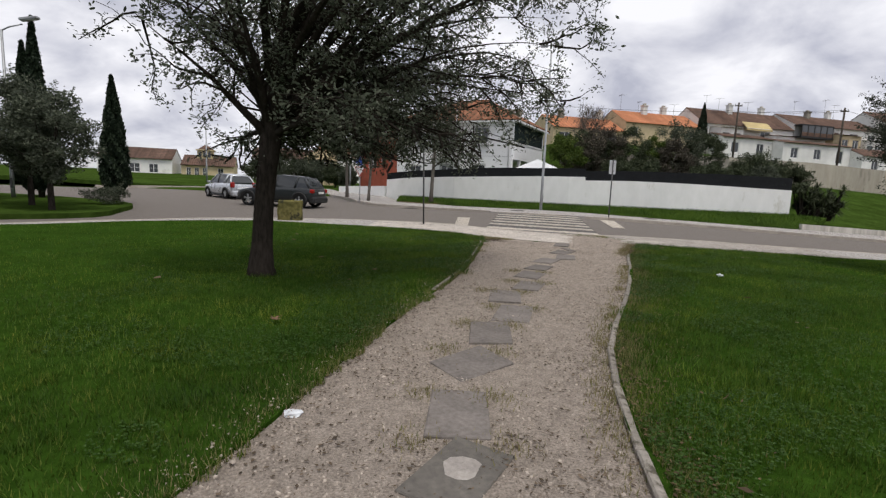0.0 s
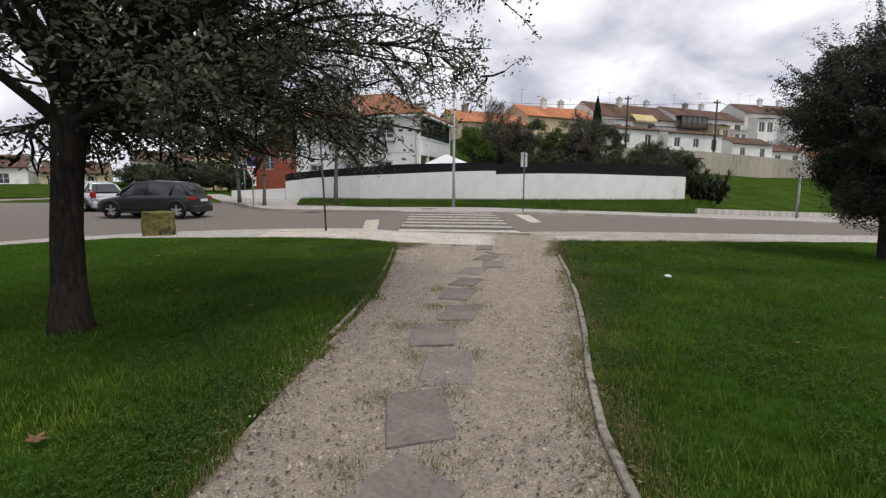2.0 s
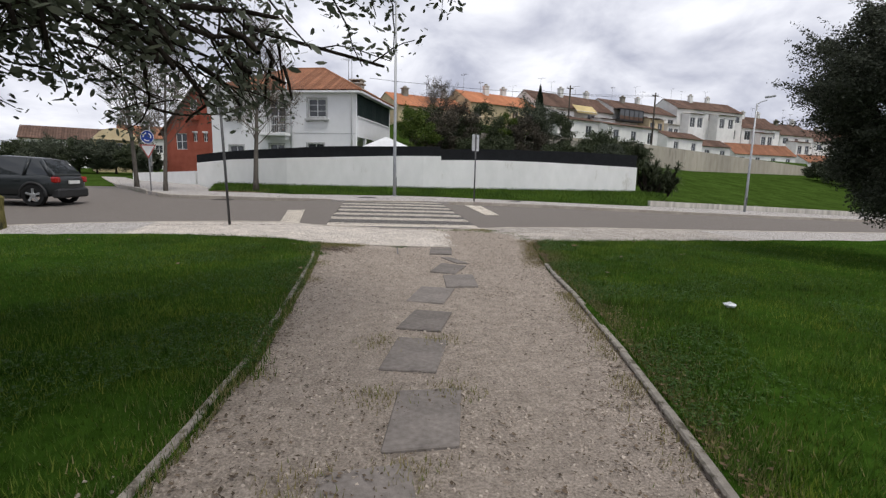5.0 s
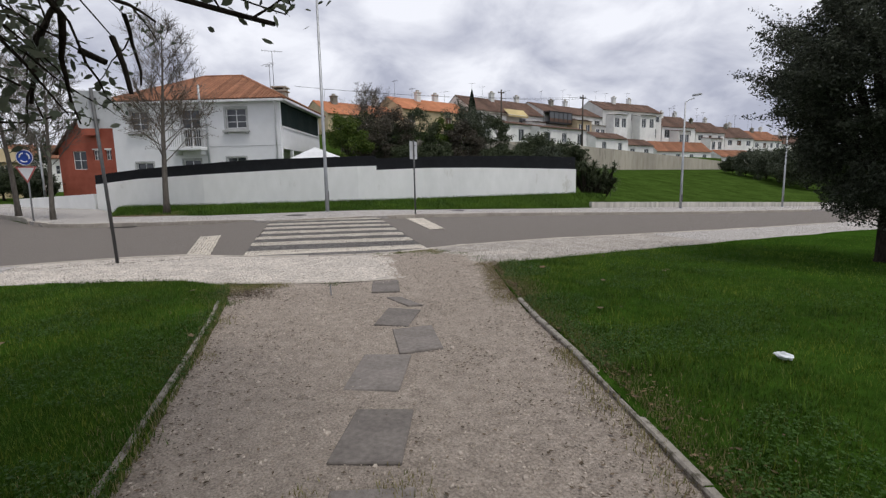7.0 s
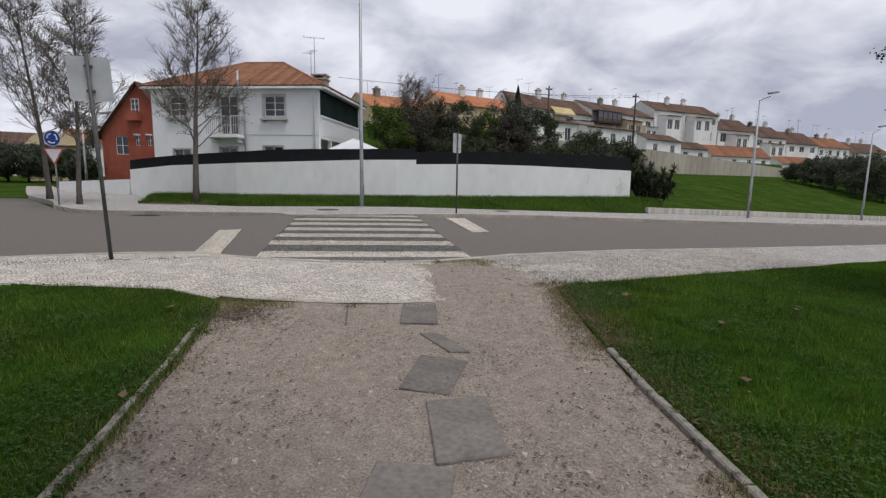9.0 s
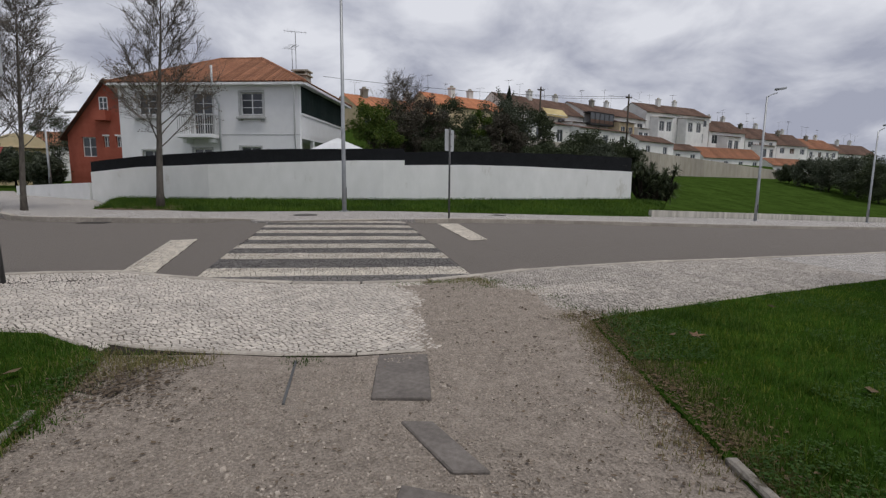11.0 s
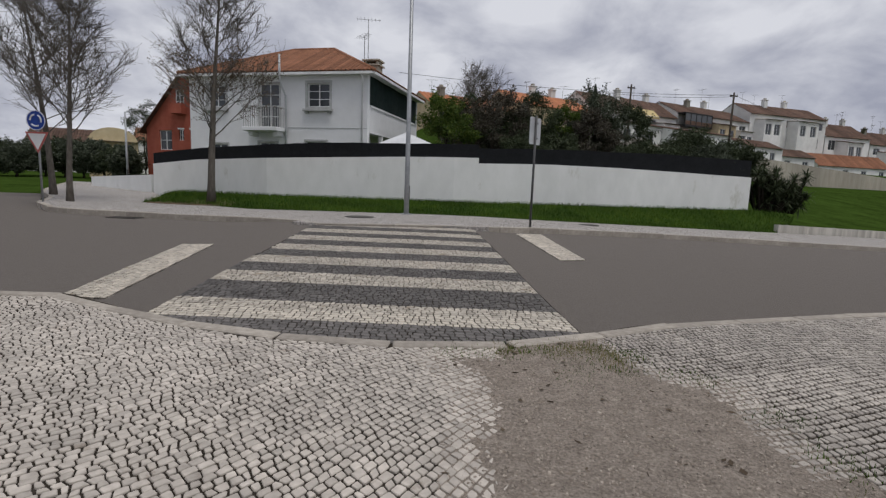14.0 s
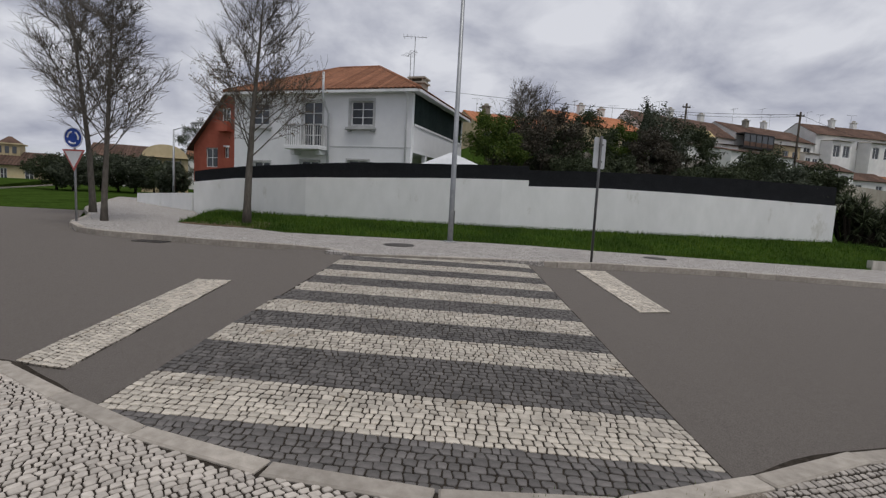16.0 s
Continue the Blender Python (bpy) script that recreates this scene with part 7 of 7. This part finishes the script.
blades("lawn_grass", lawn_spots(-1, 170000, 3.4, 1), 0.062, 0.0042, M_GRASS, "short dark green lawn grass left of the path", 1)
blades("lawn_grass", lawn_spots(1, 170000, 3.4, 2), 0.062, 0.0042, M_GRASS, "short dark green lawn grass with clover", 2)
blades("edge_grass", lawn_spots(-1, 9000, 0.16, 3), 0.055, 0.0038, M_DRY_GRASS, "yellowish grass along the path's edge", 3)
blades("edge_grass", lawn_spots(1, 14000, 0.2, 4), 0.055, 0.0038, M_DRY_GRASS, "yellowish grass along the concrete edging", 4)


def worn_edge(n, y0, y1, wide, inset, seed):
    """Spots where the lawn thins out over the gravel beside the right edging."""
    rnd, out = random.Random(seed), []
    while len(out) < n:
        y = rnd.uniform(y0, y1)
        x = lerp_line(RIGHT_BY_Y, min(y, -3.8)) - inset + rnd.gauss(0, wide)
        if noise.noise((x * 2.6, y * 2.6, 15)) > rnd.uniform(-0.5, 0.35) and y < lerp_line(LAWN_RIGHT, max(x, 2.1)) + 0.1:
            out.append((x, y, max(lawn_z(x, y) - 0.03, path_z(x, y))))
    return out


blades("thin_grass", worn_edge(4200, -6.4, -3.6, 0.17, 0.0, 41), 0.04, 0.0034, M_DRY_GRASS, "thin dry grass where the lawn gives way to gravel", 41)
blades("thin_grass", worn_edge(7000, -17.5, -6.0, 0.1, -0.2, 42), 0.06, 0.004, M_DRY_GRASS, "dry straw-coloured grass behind the concrete edging", 42)
blades("thin_grass", worn_edge(3500, -17.5, -8.0, 0.09, 0.1, 43), 0.045, 0.0036, M_DRY_GRASS, "sparse yellowish weeds along the concrete edging", 43)


def tall_tufts(side, n, seed):
    """Clumps of longer grass standing over the mown lawn."""
    rnd, out = random.Random(seed), []
    for x, y, z in lawn_spots(side, n, 2.6, seed):
        if noise.noise((x * 0.5, y * 0.5, 30)) < -0.1:
            continue
        for _ in range(70):
            out.append((x + rnd.gauss(0, 0.07), y + rnd.gauss(0, 0.07), z))
    return out


blades("tall_grass", tall_tufts(-1, 90, 51), 0.085, 0.0045, M_GRASS, "clumps of longer grass in the shaded lawn", 51)
blades("tall_grass", tall_tufts(1, 220, 52), 0.11, 0.0045, M_VERGE_GRASS, "clumps of longer bright grass in the open lawn", 52)


def clover(name, side, n, seed, label):
    """Patches of clover: small flat three-part leaves a little above the grass."""
    rs = np.random.RandomState(seed)
    at = [p for p in lawn_spots(side, n, 2.2, seed, 0.045) if noise.noise((p[0] * 0.8, p[1] * 0.8, 20)) > 0.02]
    p = np.repeat(np.array(at), 3, axis=0)
    turn = np.repeat(rs.uniform(0, 6.28, len(at)), 3) + np.tile([0, 2.09, 4.19], len(at))
    p = p + np.stack([np.cos(turn), np.sin(turn), np.zeros(len(p))], 1) * 0.011 + np.array([0, 0, 1]) * rs.uniform(-0.02, 0.012, (len(p), 1))
    me = leaves_mesh(name, p, 0.021, M_CLOVER, rs, 0.3, 0.0, 0.95)
    co = np.empty(len(me.vertices) * 3)
    me.vertices.foreach_get("co", co)
    co = co.reshape(-1, 4, 3)
    co[:, :, 2] = p[:, None, 2] + (co[:, :, 2] - p[:, None, 2]) * 0.35
    me.vertices.foreach_set("co", co.ravel())
    tagged(obj(name, me), label, "clover", kind="stuff")


clover("clover", -1, 30000, 31, "clover patches in the shaded lawn")
clover("clover", 1, 36000, 32, "clover patches in the open lawn")


def tufts(places, seed, per, spread):
    rnd, out = random.Random(seed), []
    for x, y in places:
        for _ in range(per):
            px, py = x + rnd.gauss(0, spread), y + rnd.gauss(0, spread)
            out.append((px, py, land(px, py) - 0.005))
    return out


edge = [(-0.85, -12.55), (-0.4, -11.4), (-1.3, -13.6), (-1.6, -14.9), (-1.68, -15.5), (0.2, -9.6), (0.55, -8.2), (1.25, -6.1), (2.0, -4.0), (1.9, -3.6), (2.1, -3.85), (1.75, -1.5), (1.6, -1.4), (1.0, -1.4), (1.4, -1.55), (-2.3, -4.0), (-2.2, -3.8), (-2.0, -3.75), (-2.45, -5.6), (-2.6, -6.8), (-2.95, -9.9), (2.25, -3.6), (1.8, -1.75)]
edge += [(-2.4, -3.5), (-2.25, -3.65), (-2.0, -3.72), (-1.8, -3.8), (-2.5, -3.7), (-2.1, -3.9), (-1.65, -3.85)]
sheet("gravel_corner", [(-2.66, -3.16), (-2.3, -3.38), (-1.55, -3.74), (-1.3, -3.86), (-1.6, -3.96), (-2.2, -4.05), (-2.55, -3.95)], lambda x, y: path_z(x, y) + 0.002, M_GRAVEL, 0.15, "trodden gravel in the corner by the pavement", "path")
blades("weeds", tufts(edge, 8, 150, 0.1), 0.045, 0.0042, M_DRY_GRASS, "tufts of weeds along the edging and kerbs", 8, "weeds")
slab_weeds = [(s[0] + 0.27 * k, s[1] + 0.3) for s in SLABS[:8] for k in (-1, 1)]
blades("slab_weeds", tufts(slab_weeds, 9, 150, 0.1), 0.04, 0.0042, M_DRY_GRASS, "sparse yellowish weeds between the slabs", 9, "weeds")


kerb_weeds = [(0.55, -1.42), (0.9, -1.5), (1.15, -1.38), (1.4, -1.5), (1.5, -1.75), (1.75, -1.45), (1.95, -1.6), (1.7, -1.95), (2.2, -2.1), (1.3, -1.95), (2.3, -2.7), (2.2, -3.2)]
blades("kerb_weeds", tufts(kerb_weeds, 18, 170, 0.11), 0.032, 0.004, M_VERGE_GRASS, "green weeds spreading over the gravel by the kerb", 18, "weeds")
corner_weeds = [(-2.5, -3.3), (-2.35, -3.5), (-2.15, -3.55), (-1.95, -3.7), (-2.45, -3.85), (-2.3, -4.2), (-2.35, -4.7), (-0.86, -4.1)]
blades("corner_weeds", tufts(corner_weeds, 19, 190, 0.085), 0.022, 0.004, M_VERGE_GRASS, "green weeds in the corner of the pavement", 19, "weeds")


def verge_spots(n, seed):
    rnd, out = random.Random(seed), []
    while len(out) < n:
        x, y = rnd.uniform(-8, 21), rnd.uniform(11.4, 19)
        if in_poly((x, y), VERGE_FRONT + verge_top[::-1]):
            out.append((x, y, verge_z(x, y) - 0.02))
    return out


blades("verge_grass", verge_spots(42000, 5), 0.16, 0.011, M_VERGE_GRASS, "bright green grass on the verge", 5)
bare = sheet("bare_earth", rounded([(-7.5, 13.9), (-5.6, 13.1), (-4.5, 13.3), (-4.7, 14.6), (-5.8, 15.0), (-7.0, 14.6)], 3, True), lambda x, y: max(verge_z(x, y), land(x, y) + 0.05) + 0.012, M_BARE_EARTH, 0.4, "bare earth round the street tree", "soil", 0.03)


# ---- stone setts: pavement, crossing, markings ----
def courses(span, rows, long, deep, joint, seed, place, snug=False):
    """Setts in wavering courses: quads between uneven joints, as (corners, centre), laid by place(u, w)."""
    rnd = random.Random(seed)
    for j in range(int(rows[0] / deep), int(rows[1] / deep)):
        u = span[0] + (0 if snug else rnd.uniform(0, long))
        lo, hi = (lambda u, k=j: k * deep + 0.2 * deep * noise.noise((u * 5, k * 0.9, seed))), (lambda u, k=j + 1: k * deep + 0.2 * deep * noise.noise((u * 5, k * 0.9, seed)))
        s0, t0 = u, u
        while u < span[1]:
            u += long * rnd.uniform(0.72, 1.3)
            s1, t1 = u + rnd.gauss(0, 0.09 * long), u + rnd.gauss(0, 0.09 * long)
            if snug and span[1] - u < 0.55 * long:
                u = s1 = t1 = span[1]
            g = joint * rnd.uniform(0.5, 1.5)
            quad = [(s0 + g, lo(s0) + g), (s1 - g, lo(s1) + g), (t1 - g, hi(t1) - g), (t0 + g, hi(t0) - g)]
            s0, t0 = s1, t1
            pts = [place(*p) for p in quad]
            yield pts, (sum(p[0] for p in pts) / 4, sum(p[1] for p in pts) / 4)


def sett_data(pts, c, z, rnd):
    """Corners cut a little, the head slightly domed and tilted; about the centre c."""
    ring = []
    for k in range(4):
        p, a, b = pts[k], pts[k - 1], pts[(k + 1) % 4]
        e, h = rnd.uniform(0.06, 0.2), rnd.uniform(0.06, 0.2)
        ring += [(p[0] + (a[0] - p[0]) * e - c[0], p[1] + (a[1] - p[1]) * e - c[1]), (p[0] + (b[0] - p[0]) * h - c[0], p[1] + (b[1] - p[1]) * h - c[1])]
    tx, ty = rnd.gauss(0, 0.035), rnd.gauss(0, 0.035)
    v = [(x, y, z - 0.02) for x, y in ring] + [(x, y, z - 0.004 + x * tx + y * ty) for x, y in ring] + [(x * 0.88, y * 0.88, z + x * tx + y * ty) for x, y in ring]
    return v, [tuple(range(16, 24))] + [(i + k, i + (k + 1) % 8, i + 8 + (k + 1) % 8, i + 8 + k) for i in (0, 8) for k in range(8)]


def lay_setts(name, owner, cells, mat, zf, label, picked, seed):
    """Setts at cells: those that picked() chooses are pieces of their own, the rest one joined piece."""
    rnd = random.Random(seed)
    v, f, single = [], [], 0
    for pts, c in cells:
        z = zf(*c) + rnd.uniform(-0.002, 0.003)
        if single < 290 and picked(*c):
            p, q = sett_data(pts, c, 0.0, rnd)
            obj(name, mesh_of(name, p, q, mat), owner).matrix_basis = pose(c[0], c[1], z)
            single += 1
            continue
        n = len(v)
        p, q = sett_data(pts, c, z, rnd)
        v += [(x + c[0], y + c[1], w) for x, y, w in p]
        f += [tuple(i + n for i in t) for t in q]
    rest = obj(name + "_bed", mesh_of(name + "_bed", v, f, mat), owner)
    tagged(rest, label, kind="stuff")


def crossing():
    """Setts of the crossing in cream and black bands between the kerbs."""
    bed = lambda x, y: road_z(x, y) + 0.013
    corner = [(-2.19, -0.16), (-1.1, -0.78), (0.0, -1.12), (1.0, -1.22), (1.83, -1.05), (2.84, 7.32), (-1.24, 7.38)]
    owner = sheet("crossing", corner, bed, M_SAND, 0.5, "pedestrian crossing of cream and black stone setts", "crossing")
    white, black = [], []

    def place(u, w):
        """u metres along a band, w metres across the bands."""
        y = w + 0.18 + (0.018 * w - 0.80) * u / 4.15 - 0.06
        xl, xr = -2.17 + 0.1115 * (y + 0.12), 1.83 + 0.12 * (y + 0.95)
        return xl + (xr - xl) * u / 4.15, y

    for pts, c in courses((0.0, 4.15), (-1.4, 10.5), 0.074, 0.0753125, 0.0046, 3, place, True):
        if not in_poly((c[0], c[1] + 0.05), corner):
            continue
        u = (c[0] + 2.17 - 0.1115 * (c[1] + 0.12)) / (4.0 + 0.0085 * c[1])
        w = (c[1] - 0.12 + 0.80 * u) / (1 + 0.018 * u)
        row = math.floor(w / 0.0753125 + 0.02) * 0.0753125
        (white if ((row + 0.01) % 1.205 < 0.59 and 0.7 < row < 8.0) or -0.31 < row < 0.32 else black).append((pts, c))
    z = lambda x, y: road_z(x, y) + 0.021
    lay_setts("cream_sett", owner, white, M_WHITE_LINE, z, "cream stone setts of the crossing", lambda x, y: y < 1.1, 5)
    lay_setts("black_sett", owner, black, M_DARK_STONE, z, "black stone setts of the crossing", lambda x, y: y < 0.9, 6)


crossing()


def marking(poly, label, seed):
    owner = sheet("road_marking", poly, lambda x, y: road_z(x, y) + 0.013, M_SAND, 0.2, label, "road marking")
    A, B, C, D = (Vector(p) for p in poly)
    far = (D - A).length

    def place(u, w):
        """u metres along the strip, w metres across it from its right side."""
        return tuple(B.lerp(C, u / far).lerp(A.lerp(D, u / far), w / 0.56))

    cells = [(pts, c) for pts, c in courses((0.0, far), (0, 0.561), 0.07, 0.0701, 0.0048, seed, place, True) if in_poly(c, poly)]
    lay_setts("white_sett", owner, cells, M_WHITE_LINE, lambda x, y: road_z(x, y) + 0.021, "cream stone setts of the road marking", lambda x, y: True, seed)


marking([(-3.42, 0.86), (-2.88, 0.66), (-2.77, 4.5), (-3.36, 4.63)], "slanting strip of cream setts before the crossing", 11)
marking([(3.55, 3.45), (4.12, 3.58), (4.75, 7.5), (4.0, 7.42)], "slanting strip of cream setts beyond the crossing", 12)


def near_setts():
    owner = bpy.data.objects["pavement_near"]
    left, right = [], []
    line_n = sorted(SMOOTH_NEAR)

    def bow(x):
        """Length of the kerb's slant at x, so that the setts keep their distance from it."""
        return math.hypot(1, (lerp_line(line_n, x + 0.1) - lerp_line(line_n, x - 0.1)) / 0.2) + 0.28

    def askew(u, w):
        """Left part: courses laid askew in gentle waves."""
        q = w + 0.12 * math.sin(u * 1.1) + 0.04 * math.sin(u * 2.9 + w)
        return -1.0 + u * math.cos(radians(33)) - q * math.sin(radians(33)), -2.2 + u * math.sin(radians(33)) + q * math.cos(radians(33))

    def along(u, w):
        """Right part: courses that follow the kerb."""
        return u + 3.0, -2.0 + w + 0.135 * u + 0.05 * math.sin(u * 2.2 + 0.4 * w)

    def thin(c, gap):
        return not in_poly(c, PATCH) or rim_gap(c, PATCH) < gap

    for pts, (x, y) in courses((-10.0, 9.5), (-6.5, 6.5), 0.057, 0.054, 0.0045, 21, askew):
        if -6.4 < x < 0.9 and y < lerp_line(line_n, x) - 0.1 * bow(x) and y > (lerp_line(LAWN_LEFT, x) + 0.07 if x < -2.45 else lerp_line(inner, x) + (0.085 if x < 0.3 else 0.02)) and thin((x, y), 0.42) and (x < 0.3 or y > -3.7):
            left.append((pts, (x, y)))
    for pts, (x, y) in courses((-1.3, 7.0), (-4.5, 5.0), 0.052, 0.06, 0.0068, 22, along):
        if 1.85 < x < 9.9 and y < lerp_line(line_n, x) - 0.1 * bow(x) and y > lerp_line(LAWN_RIGHT, x) + 0.07 and thin((x, y), 0.3) and (x > 2.2 or y > -3.3):
            right.append((pts, (x, y)))
    lay_setts("pavement_sett", owner, left, M_WHITE_STONE, lambda x, y: land(x, y) + 0.004, "pale limestone setts of the pavement", lambda x, y: -0.9 < x < 0.3 and -2.6 < y < -1.3, 21)
    lay_setts("kerbside_sett", owner, right, M_WHITE_STONE, lambda x, y: land(x, y) + 0.004, "pale limestone setts beyond the gravel", lambda x, y: x < 3.6 and y > -2.6, 22)


near_setts()
